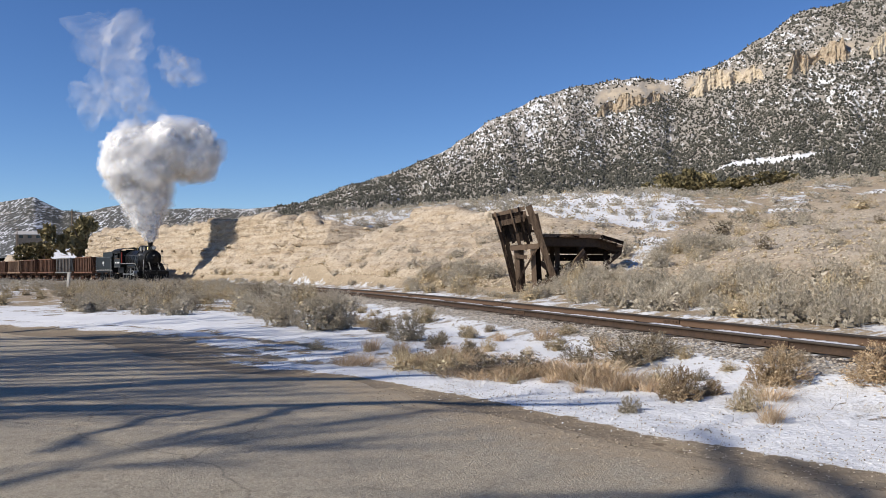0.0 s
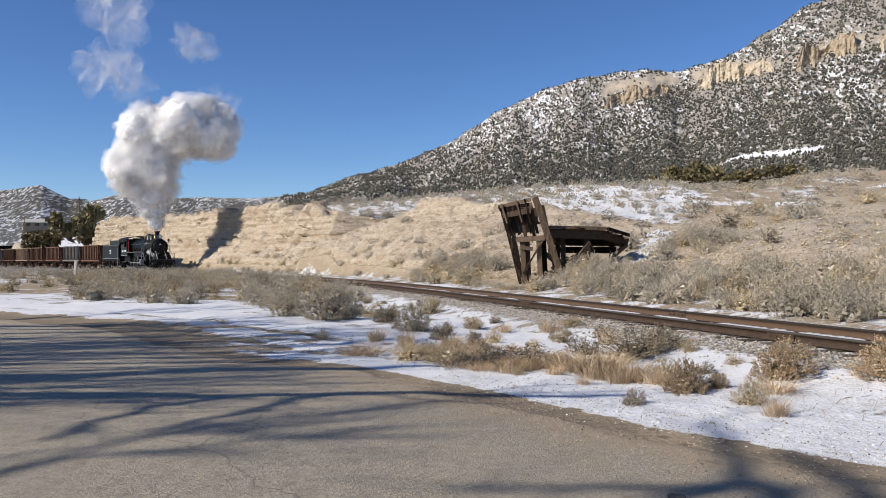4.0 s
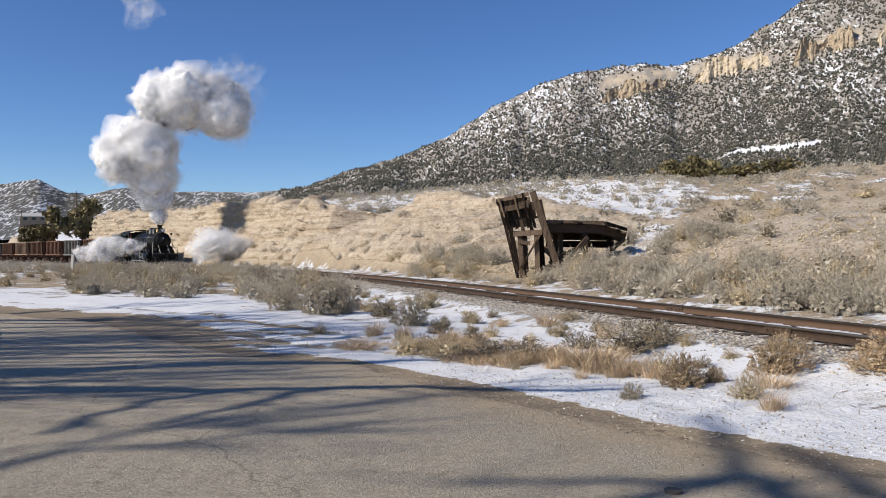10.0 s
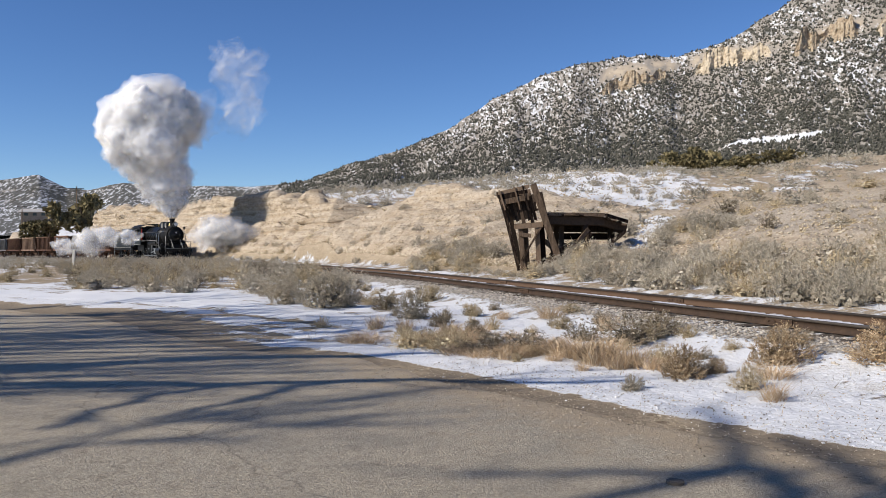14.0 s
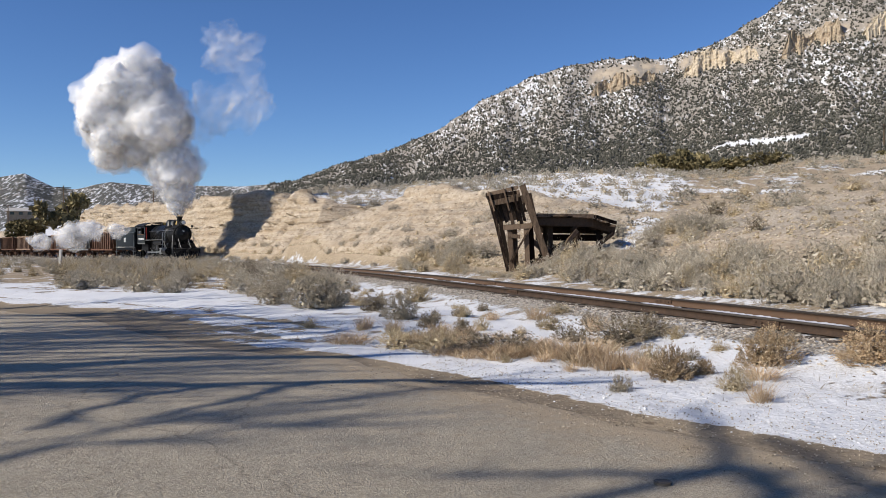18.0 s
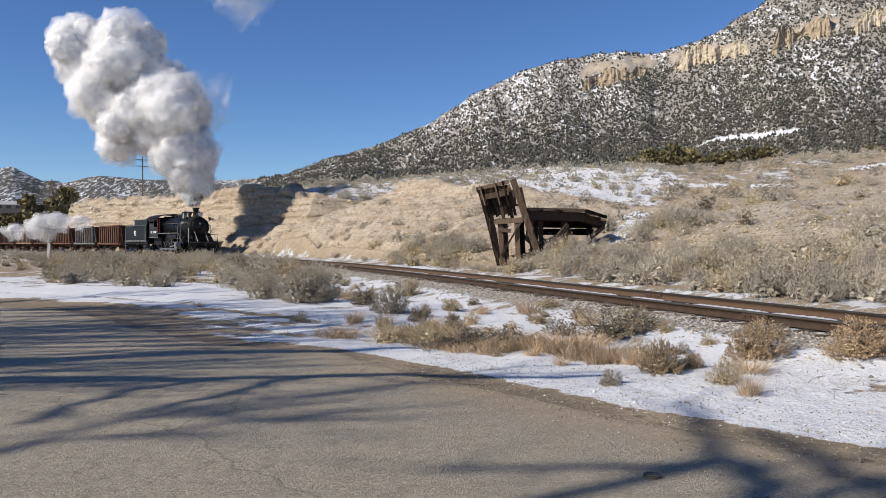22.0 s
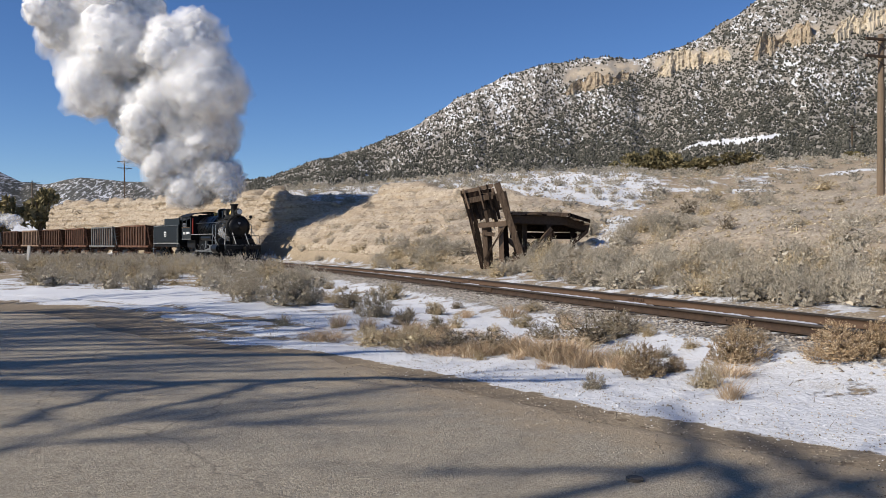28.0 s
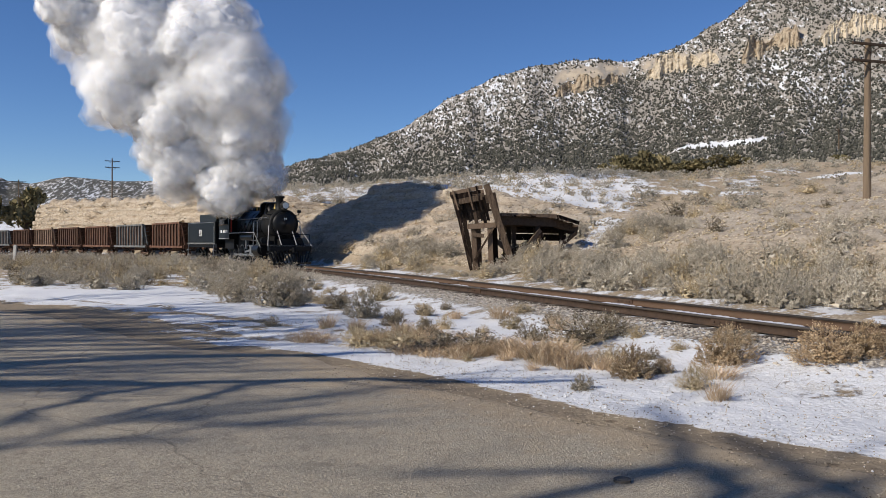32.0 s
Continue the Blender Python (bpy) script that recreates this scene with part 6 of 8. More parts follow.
# ---- the wrecked timber loading chute ----
chute = thing("timber_chute", "collapsed weathered timber loading chute leaning beside the track", "timber structure", Matrix.Translation((3.73, 32.79, 0.95)) @ Matrix.Rotation(radians(-6), 4, "Z"))


def timbers(name, rows, material, w, h, jag=0.012, label=""):
    """One squared timber a row: from, to."""
    for a, b in rows:
        bm = beam(bmesh.new(), a, b, w, h, (0, 1, 0) if abs(Vector(b).z - Vector(a).z) > 0.8 * (Vector(b) - Vector(a)).length else (0, 0, 1), jag)
        part(name, bm, material, chute, label)


# leaning front posts and inner trestle: x to the right, y away, z up
timbers("leaning_post", (((0.98, 0.0, -0.3), (-0.20, -0.1, 3.25)),), TIMBER, 0.26, 0.22)
timbers("leaning_post", (((-0.80, 0.1, -0.3), (-1.42, 0.0, 2.35)),), TIMBER, 0.13, 0.13)
# rear posts in the darker tone, their shade put into the colour
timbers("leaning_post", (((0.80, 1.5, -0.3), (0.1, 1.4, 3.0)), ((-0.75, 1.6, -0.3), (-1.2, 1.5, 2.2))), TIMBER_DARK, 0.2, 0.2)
timbers("post", (((-0.62, 0.15, -0.3), (-0.72, 0.15, 1.5)), ((-0.45, 0.35, -0.3), (-0.52, 0.35, 1.5)), ((0.02, 0.1, -0.4), (-0.04, 0.1, 1.6)), ((0.24, 0.25, -0.4), (0.16, 0.25, 1.55)), ((0.1, 1.5, -0.4), (0.05, 1.5, 1.7)), ((-0.5, 1.5, -0.4), (-0.55, 1.5, 1.7))), TIMBER, 0.2, 0.2)
timbers("cap_beam", (((-0.98, 0.08, 1.50), (0.2, 0.05, 1.58)), ((-0.98, 1.5, 1.55), (0.3, 1.5, 1.62))), TIMBER, 0.22, 0.2)
timbers("brace", (((-0.7, -0.04, 0.1), (0.12, -0.04, 1.48)), ((0.0, 0.3, 1.15), (0.75, 0.6, 0.45)), ((-0.75, 0.02, 1.18), (-0.3, 0.02, 1.12)), ((0.3, 0.5, 0.9), (1.0, 1.0, 0.55)), ((0.2, -0.1, -0.05), (0.75, -0.1, 0.25))), TIMBER, 0.08, 0.16)
# the tilted bin on top, its planks hanging
timbers("bin_rim", (((-1.62, -0.1, 2.86), (-0.36, -0.15, 3.14)), ((-1.6, 1.2, 2.8), (-0.3, 1.2, 3.05)), ((-1.62, -0.1, 2.86), (-1.6, 1.2, 2.8)), ((-1.5, -0.12, 2.62), (-0.3, -0.15, 2.82))), TIMBER, 0.14, 0.14)
timbers("bin_plank", (((-1.6, -0.16, 2.70), (-0.42, -0.2, 2.93)), ((-1.52, -0.16, 2.48), (-0.36, -0.2, 2.70))), TIMBER, 0.05, 0.2)
for k in range(11):
    x = -1.46 + k * 0.12
    drop = random.uniform(0.0, 0.25)
    timbers("bin_stave", (((x - 0.08, 0.0 + random.uniform(-0.05, 0.15), 2.62 + k * 0.026), (x + 0.16, 0.1 + random.uniform(-0.05, 0.2), 1.62 + drop)),), TIMBER_DARK, 0.12, 0.06, 0.02)
for x in (-1.45, -0.85, -0.5):
    timbers("bin_strap", (((x - 0.12, -0.24, 2.98 + (x + 1.5) * 0.2), (x + 0.12, -0.22, 2.18)),), TIMBER, 0.06, 0.07)
# dark backing and floor: the shade inside the bin put into their colour
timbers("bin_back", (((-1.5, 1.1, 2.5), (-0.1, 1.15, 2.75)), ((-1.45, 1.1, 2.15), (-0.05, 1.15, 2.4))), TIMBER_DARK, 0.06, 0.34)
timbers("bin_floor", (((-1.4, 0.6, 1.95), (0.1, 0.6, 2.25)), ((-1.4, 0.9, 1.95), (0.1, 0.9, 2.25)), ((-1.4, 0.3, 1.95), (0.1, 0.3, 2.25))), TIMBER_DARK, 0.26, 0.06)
# the deck that runs back to the hillside
# beams in dark timber: the shade under the deck is put into colour
for k in range(4):
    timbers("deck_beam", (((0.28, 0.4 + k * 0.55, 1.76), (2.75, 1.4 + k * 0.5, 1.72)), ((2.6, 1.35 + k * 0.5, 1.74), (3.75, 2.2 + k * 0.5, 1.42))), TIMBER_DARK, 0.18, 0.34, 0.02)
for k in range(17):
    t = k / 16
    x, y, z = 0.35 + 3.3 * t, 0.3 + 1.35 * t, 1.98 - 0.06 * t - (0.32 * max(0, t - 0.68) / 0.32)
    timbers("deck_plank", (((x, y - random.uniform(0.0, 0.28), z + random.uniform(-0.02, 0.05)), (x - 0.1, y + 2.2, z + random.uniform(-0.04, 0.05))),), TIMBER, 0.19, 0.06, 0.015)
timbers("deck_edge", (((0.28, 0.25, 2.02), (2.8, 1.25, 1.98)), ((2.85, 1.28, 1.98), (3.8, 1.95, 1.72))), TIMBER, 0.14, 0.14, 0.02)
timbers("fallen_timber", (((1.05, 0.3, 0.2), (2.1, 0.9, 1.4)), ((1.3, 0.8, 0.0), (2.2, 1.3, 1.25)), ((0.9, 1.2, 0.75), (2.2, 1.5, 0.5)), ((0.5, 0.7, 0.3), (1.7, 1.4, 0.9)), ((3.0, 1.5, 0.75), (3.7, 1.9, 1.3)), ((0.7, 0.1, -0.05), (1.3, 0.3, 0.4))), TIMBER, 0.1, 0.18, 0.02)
# posts under the deck carry the same shade in their colour
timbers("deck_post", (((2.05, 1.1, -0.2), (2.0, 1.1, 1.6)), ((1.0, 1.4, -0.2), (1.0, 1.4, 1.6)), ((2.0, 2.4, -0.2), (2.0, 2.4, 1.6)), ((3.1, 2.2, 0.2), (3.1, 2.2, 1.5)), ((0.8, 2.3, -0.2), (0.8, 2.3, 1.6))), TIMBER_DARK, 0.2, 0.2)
# dark planks added to fill the shaded space under the deck
for k in range(3, 5):
    timbers("back_plank", (((0.4, 2.5, 0.1 + k * 0.34), (3.4, 3.3, 0.2 + k * 0.3)),), TIMBER_DARK, 0.06, 0.3, 0.02)


# ---- poles ----
def utility_pole(x, y, top, arms, thick=0.14, z=None, arm=2.4, turn=0.0, label="weathered brown wooden utility pole with crossarms"):
    base = height(x, y) if z is None else z
    pole = thing("utility_pole", label, "utility pole", Matrix.Translation((x, y, base)) @ Matrix.Rotation(turn, 4, "Z"))
    bm = bmesh.new()
    n, rings = 14, 9
    vs = []
    for j in range(rings + 1):
        t = j / rings
        q = thick * (1 - 0.3 * t)
        vs.append([bm.verts.new((math.cos(6.2832 * k / n) * q * random.uniform(0.95, 1.04), math.sin(6.2832 * k / n) * q * random.uniform(0.95, 1.04), -0.4 + t * (top + 0.4))) for k in range(n)])
    for a, b in zip(vs, vs[1:]):
        for k in range(n):
            bm.faces.new((a[k], a[(k + 1) % n], b[(k + 1) % n], b[k]))
    bm.faces.new(vs[-1])
    part("shaft", bm, POLE, pole)
    for z_arm in arms:
        bm = bmesh.new()
        box(bm, -arm / 2, arm / 2, -thick * 0.8 - 0.1, -thick * 0.8, z_arm - 0.06, z_arm + 0.06, None, 0.01)
        beam(bm, (-arm * 0.28, -thick - 0.02, z_arm - 0.04), (0, -thick - 0.02, z_arm - 0.42), 0.02, 0.04)
        beam(bm, (arm * 0.28, -thick - 0.02, z_arm - 0.04), (0, -thick - 0.02, z_arm - 0.42), 0.02, 0.04)
        ca = part("crossarm", bm, TIMBER_DARK, pole)
        for x_pin in (-0.45, -0.25, 0.25, 0.45):
            bm = bmesh.new()
            tube(bm, (x_pin * arm, -thick, z_arm + 0.06), (x_pin * arm, -thick, z_arm + 0.16), 0.03, 0.02, n=8)
            part("insulator", bm, DARKGLASS, ca)
    return pole


utility_pole(22.2, 36.95, 7.85, (7.55, 6.75), 0.19, 3.7, 2.2, 0.25)
utility_pole(73.6, 130.7, 3.0, (2.6,), 0.13, 18.4, 1.6, 0.2, "short wooden pole at the foot of the mountain")
utility_pole(-71.6, 154.2, 10.4, (10.0,), 0.14, 3.4, 2.6, 0.5, "distant wooden utility pole with one crossarm")
utility_pole(-49.9, 141.5, 10.6, (10.1, 9.0), 0.14, 6.0, 2.4, 0.5, "distant wooden utility pole behind the bank")
utility_pole(-94.1, 176.5, 8.0, (7.6,), 0.12, 3.6, 2.0, 0.5, "distant wooden utility pole with one crossarm")
bm = bmesh.new()
beam(bm, (0, 0, -0.4), (0.12, 0, 1.35), 0.16, 0.16, (0, 1, 0), 0.01)
post = part("fence_post", bm, plain("grey_post", (0.30, 0.28, 0.25), (0.5, 0.48, 0.44), 6))
post.location = (-24.7, 52.5, height(-24.7, 52.5))
tagged(post, "pale weathered wooden post leaning in the brush", "post")

# ---- the house across the valley ----
house = thing("house", "small low house with a flat-pitched roof and long porch", "house", Matrix.Translation((-118.5, 231.4, 11.2)) @ Matrix.Rotation(0.45, 4, "Z"))
bm = bmesh.new()
box(bm, -4.6, 4.6, -3, 3, -4, 1.3)
part("wall", bm, plain("house_wall", (0.16, 0.13, 0.10), (0.26, 0.22, 0.18), 1), house)
bm = bmesh.new()
rv = [bm.verts.new(p) for p in ((-5.4, -3.8, 1.3), (5.4, -3.8, 1.3), (4.4, 0, 2.3), (-4.4, 0, 2.3), (-5.4, 3.8, 1.3), (5.4, 3.8, 1.3), (-5.4, -3.8, 1.15), (5.4, -3.8, 1.15), (-5.4, 3.8, 1.15), (5.4, 3.8, 1.15))]
for q in ((0, 1, 2, 3), (3, 2, 5, 4), (6, 7, 1, 0), (4, 5, 9, 8), (1, 7, 9, 5), (1, 5, 2), (0, 3, 4), (0, 4, 8, 6), (6, 8, 9, 7)):
    bm.faces.new([rv[k] for k in q])
part("roof", bm, plain("house_roof", (0.24, 0.22, 0.20), (0.42, 0.40, 0.37), 1), house)
for x in (-3.2, -1.0, 1.2, 3.4):
    bm = bmesh.new()
    box(bm, x - 0.5, x + 0.5, -3.06, -2.98, 0.2, 1.0)
    part("window", bm, DARKGLASS, house)


shed = thing("shed", "low pale shed with a snow-white roof", "shed", Matrix.Translation((43.0, 195.0, 17.6)) @ Matrix.Rotation(-0.1, 4, "Z"))
part("wall", box(bmesh.new(), -3.6, 3.6, -2, 2, -3, 0.9), plain("shed_wall", (0.20, 0.19, 0.17), (0.34, 0.32, 0.30), 1), shed)
part("roof", box(bmesh.new(), -4.1, 4.1, -2.6, 2.6, 0.904, 1.25, None, 0.08), WHITEPAINT, shed)


# ---- junipers ----
def juniper_data(seed, clumps=260, leaf=0.16):
    """Crown of a juniper of unit height: many leafy clumps round uneven boughs."""
    r = np.random.default_rng(seed)
    v, f = [], []
    boughs = [(r.normal(0, 0.20), r.normal(0, 0.20), r.uniform(0.25, 0.85), r.uniform(0.16, 0.30)) for _ in range(11)]
    for k in range(clumps):
        bx, by, bz, br = boughs[r.integers(len(boughs))]
        d = r.normal(size=3)
        d /= np.linalg.norm(d)
        c = np.array([bx, by, bz]) + d * br * r.uniform(0.55, 1.05) * np.array([1, 1, 0.8])
        c[2] = max(c[2], 0.06)
        for q in range(4):
            e = r.normal(size=3)
            e[2] += 0.5
            e /= np.linalg.norm(e)
            s = np.cross(e, r.normal(size=3))
            s /= np.linalg.norm(s)
            ln, w = leaf * r.uniform(0.5, 1.1), leaf * 0.34
            i = len(v)
            v.extend((c - s * w, c + e * ln * 0.5 + s * w * 0.2 - s * w, c + e * ln, c + s * w + e * ln * 0.3))
            f.append((i, i + 1, i + 2, i + 3))
    return np.array(v), np.array(f)


def juniper(x, y, tall, wide, seed, z=None, label="dark green juniper tree with a ragged round crown"):
    base = (height(x, y) if z is None else z) - 0.1
    tree = thing("juniper", label, "tree", Matrix.Translation((x, y, base)))
    v, f = juniper_data(seed)
    data = raw_mesh("crown", v * (wide, wide, tall), f)
    mesh_part("crown", data, JUNIPER, tree)
    bm = bmesh.new()
    tube(bm, (0, 0, -0.3), (0.05 * tall, 0, 0.35 * tall), 0.06 * tall, 0.04 * tall, n=8)
    for k in range(5):
        a = k * 1.26 + seed
        tube(bm, (0.04 * tall, 0, 0.25 * tall), (math.cos(a) * 0.25 * wide, math.sin(a) * 0.25 * wide, 0.65 * tall), 0.03 * tall, 0.012 * tall, n=6)
    part("trunk", bm, BARK, tree)
    return tree


juniper(-62.2, 136.5, 8.4, 7.2, 1, 3.4)
juniper(-59.0, 137.5, 4.6, 4.4, 2, 3.6)
juniper(-67.0, 133.8, 4.2, 4.8, 3, 2.9, "grey-green juniper in the lee of the bank")
juniper(-70.5, 135.5, 3.6, 4.2, 4, 3.0, "grey-green juniper in the lee of the bank")
for k, (x, y, t, w) in enumerate(((29.5, 106, 3.4, 3.6), (32.2, 105.2, 4.6, 4.2), (34.0, 105.5, 4.0, 3.8), (36.0, 104.3, 2.6, 3.8), (38.2, 103.3, 2.9, 4.0), (40.3, 102.5, 3.0, 4.0), (42.4, 101.6, 3.0, 3.6), (44.0, 101.5, 2.4, 3.0), (27.5, 108, 2.2, 2.6), (62, 110, 2.4, 2.8), (58, 116, 2.4, 3.0))):
    juniper(x, y, t, w, 10 + k, None, "dark green juniper on the snowy rise")


def far_junipers():
    """Woods on the mountain's face: clumps of a few faces each, as one mesh."""
    r = np.random.default_rng(12)
    n = 62000
    a = r.uniform(-12, 34, n)
    k = r.random(n) ** 0.9
    rr = 500 + 200 * k
    z, _ = mountain(a, rr)
    e = np.degrees(np.arctan2(z - 1.7, rr))
    x, y = np.sin(np.radians(a)) * rr, np.cos(np.radians(a)) * rr
    dens = 0.0 + 0.35 * step(-2, 12, a) + 0.5 * step(10.5, 6.5, e) + 0.75 * (fbm(a * 0.9, e * 0.9, 3, 71) - 0.5) + 0.25 * step(14, 20, a)
    lit = step(5, 11, a) * np.exp(-((e - np.interp(a, (0, 8, 12, 16, 19, 22, 27, 32), (8.0, 10.4, 11.9, 12.1, 12.5, 12.6, 13.6, 13.6))) / 0.4) ** 2)
    keep = r.random(n) < np.clip(0.10 + 0.22 * step(0, 14, a) + 0.55 * dens - 0.8 * lit * np.interp(a, (10.6, 11.4, 15.6, 16.2, 16.8, 17.4, 21.9, 22.6, 23.4, 24, 27, 27.6), (0.2, 1, 1, 0.2, 0.2, 1, 1, 0.3, 0.3, 1, 1, 0.5)) - np.exp(-((a - 22.2) / 3.0) ** 4) * np.exp(-((e - 6.85 - 0.10 * (a - 22.2) - 0.5 * (fbm(a * 0.8, a * 0, 3, 15) - 0.5)) / 0.18) ** 2), 0.02, 0.85)
    x, y, z, rr = x[keep], y[keep], z[keep], rr[keep]
    n = len(x)
    t = r.uniform(0.5, 1.5, n) * (1.1 - 0.2 * (rr - 500) / 200)
    # a ragged crown: a ring of five, a tip and a foot
    ring = np.array([(math.cos(q), math.sin(q), 0.0) for q in np.arange(5) * 1.2566])
    base = np.concatenate([ring, [(0, 0, 1.15), (0, 0, -0.75)]])
    fc = np.array([(k, (k + 1) % 5, 5) for k in range(5)] + [((k + 1) % 5, k, 6) for k in range(5)])
    v = base[None] * r.uniform(0.6, 1.3, (n, 7, 1)) * (t[:, None, None] * np.array([0.72, 0.72, 0.95]))
    v = v + np.stack([x, y, z + t * 0.45], 1)[:, None]
    f = (fc[None] + 7 * np.arange(n)[:, None, None]).reshape(-1, 3)
    return raw_mesh("mountain_junipers", v.reshape(-1, 3), f)


woods = far_junipers()
woods.materials.append(WOODS)
tagged(new("mountain_junipers", woods), "dark junipers dotted over the mountain face", "trees", kind="stuff")


# ---- tan cliffs on the mountain ----
def face_at(a, e):
    rr = np.linspace(502, 697, 240)
    z, _ = mountain(np.full(240, a), rr)
    el_ = np.degrees(np.arctan2(z - 1.7, rr))
    return float(rr[np.argmin(np.abs(el_ - e))])


def outcrop(a0, a1, e0, e1, back, seed, high):
    """A broken wall of rock across the face, from one azimuth and elevation to another."""
    r = np.random.default_rng(seed)
    n, m = 170, 26
    t = np.linspace(0, 1, n)
    a, e = a0 + (a1 - a0) * t, e0 + (e1 - e0) * t
    dist = np.array([face_at(p, q) for p, q in zip(a, e)])
    dist = np.convolve(np.pad(dist, 12, "edge"), np.ones(25) / 25, "valid") - back + 10 * (fbm(t * 9, t * 0, 4, seed) - 0.5)
    tops = high * (0.45 + 1.1 * np.clip(fbm(t * 7, t * 0 + 3, 4, seed + 3) - 0.22, 0, 1)) * np.clip(np.minimum(t, 1 - t) * 7, 0.05, 1)
    v = []
    for j in range(m):
        q = j / (m - 1)
        ledge = np.floor(q * 6 + 1.5 * fbm(t * 14, t * 0, 2, seed + 5)) / 6
        lean = dist + ledge * 5 + (5.0 * (fbm(t * 22, t * 0 + q * 3.0, 4, seed + 9) - 0.5) + 3.0 * np.abs(fbm(t * 60, t * 0 + q * 9, 3, seed + 19) - 0.5)) * (q < 0.99)
        z = 1.7 + dist * np.tan(np.radians(e)) - high * (0.55 + 1.4 * (j == 0)) + tops * 1.35 * q
        v.append(np.stack([np.sin(np.radians(a)) * lean, np.cos(np.radians(a)) * lean, z], 1))
    z = 1.7 + dist * np.tan(np.radians(e)) - high
    v.append(np.stack([np.sin(np.radians(a)) * (dist + 30), np.cos(np.radians(a)) * (dist + 30), v[-1][:, 2] - 2], 1))
    f = (np.arange(m)[:, None] * n + np.arange(n - 1)[None]).ravel()
    data = raw_mesh("rock_outcrop", np.concatenate(v), np.stack([f, f + 1, f + 1 + n, f + n], 1))
    data.materials.append(ROCK)
    return tagged(new("rock_outcrop", data), "tan limestone cliff band broken by clefts", "cliff", kind="structure")


for a0, a1, e0, e1, hgt, seed in ((17.0, 22.3, 11.95, 12.75, 26, 1), (10.8, 15.9, 11.1, 11.75, 20, 2), (23.4, 27.4, 12.9, 13.7, 24, 3), (28.2, 32.0, 13.6, 14.2, 16, 4)):
    outcrop(a0, a1, e0, e1, 13, seed, hgt * 0.62)


# ---- bare trees beside the camera, out of its view, that shade the road ----
def bare_tree(x, y, tall, seed, label, levels=4):
    tree = thing("bare_tree", label, "tree", Matrix.Translation((x, y, -0.1)))
    r = random.Random(seed)
    bm, tw = bmesh.new(), bmesh.new()

    def grow(p, d, ln, q, level):
        end = p + d * ln
        tube(bm if level < 2 else tw, p, end, q, q * 0.68, n=7 if level < 2 else 5, caps=False)
        if level >= levels + (r.random() < 0.25):
            return
        for k in range(2 if level > 0 else 4):
            ax = d.cross(Vector((r.uniform(-1, 1), r.uniform(-1, 1), r.uniform(-1, 1)))).normalized()
            nd = (Matrix.Rotation(r.uniform(0.3, 0.75), 3, ax) @ d).normalized()
            nd = (nd + Vector((0, 0, 0.12))).normalized()
            grow(end, nd, ln * r.uniform(0.70, 0.92), q * r.uniform(0.5, 0.66), level + 1)
        if level in (1, 2, 3):
            grow(end, (d + Vector((r.uniform(-0.2, 0.2), r.uniform(-0.2, 0.2), 0.1))).normalized(), ln * 0.8, q * 0.6, level + 1)
    grow(Vector((0, 0, 0)), Vector((0.04, 0.03, 1)).normalized(), tall * 0.24, tall * 0.017, 0)
    part("trunk", bm, BARK, tree)
    part("crown", tw, BARK, tree, "leafless twigs")
    return tree


bare_tree(-20.0, 8.0, 15.0, 5, "large bare cottonwood beside the road")
bare_tree(-25.0, 4.0, 16.0, 33, "large bare cottonwood beside the road")
bare_tree(-21.0, 17.0, 15.0, 61, "large bare cottonwood beside the road")
LEAN = Vector((SUN_FROM.x / SUN_FROM.z, SUN_FROM.y / SUN_FROM.z, 1.0))


def limbed_tree(base, fork, limbs, seed, label):
    """A wide bare tree; each limb as joints (x, y, height) of its shade on the road, with its radii and count of twigs."""
    tree = thing("bare_tree", label, "tree", Matrix.Translation((*base, -0.1)))
    r = random.Random(seed)
    foot = Vector((*base, -0.1))
    fork = Vector(fork)
    bm = tube(bmesh.new(), (0, 0, -0.3), (fork - foot) * 0.5 + Vector((0.2, -0.1, 0)), 0.48, 0.40, n=12, caps=False)
    tube(bm, (fork - foot) * 0.5 + Vector((0.2, -0.1, 0)), fork - foot, 0.40, 0.33, n=12, caps=False)
    part("trunk", bm, BARK, tree)
    for joints, r0, r1, twigs in limbs:
        pts = [Vector((x, y, 0)) + LEAN * h - foot for x, y, h in joints]
        bm = bmesh.new()
        if (pts[0] - fork + foot).length < 9.5:
            tube(bm, fork - foot, pts[0], max(r0 * 1.3, 0.07), r0, n=9, caps=False)
        n = len(pts) - 1
        for k in range(n):
            qa, qb = r0 + (r1 - r0) * k / n, r0 + (r1 - r0) * (k + 1) / n
            bend = (pts[k] + pts[k + 1]) / 2 + Vector((r.uniform(-0.12, 0.12), r.uniform(-0.12, 0.12), r.uniform(-0.05, 0.15)))
            tube(bm, pts[k], bend, qa, (qa + qb) / 2, n=8, caps=False)
            tube(bm, bend, pts[k + 1], (qa + qb) / 2, qb, n=8, caps=False)
        limb = part("limb", bm, BARK, tree)
        bm = bmesh.new()
        for _ in range(twigs):
            k = r.randrange(n)
            p = pts[k].lerp(pts[k + 1], r.random())
            d = (pts[k + 1] - pts[k]).normalized()
            for q in range(r.choice((2, 3, 4))):
                d = (d + Vector((r.uniform(-0.55, 0.55), r.uniform(-0.55, 0.55), r.uniform(-0.2, 0.5)))).normalized()
                e = p + d * r.uniform(0.4, 1.0)
                rad = 0.030 * (0.72 ** q) * r.uniform(0.7, 1.2)
                tube(bm, p, e, rad, rad * 0.75, n=5, caps=False)
                p = e
        if twigs:
            part("twigs", bm, BARK, limb, "leafless twigs")
        else:
            bm.free()
    return tree


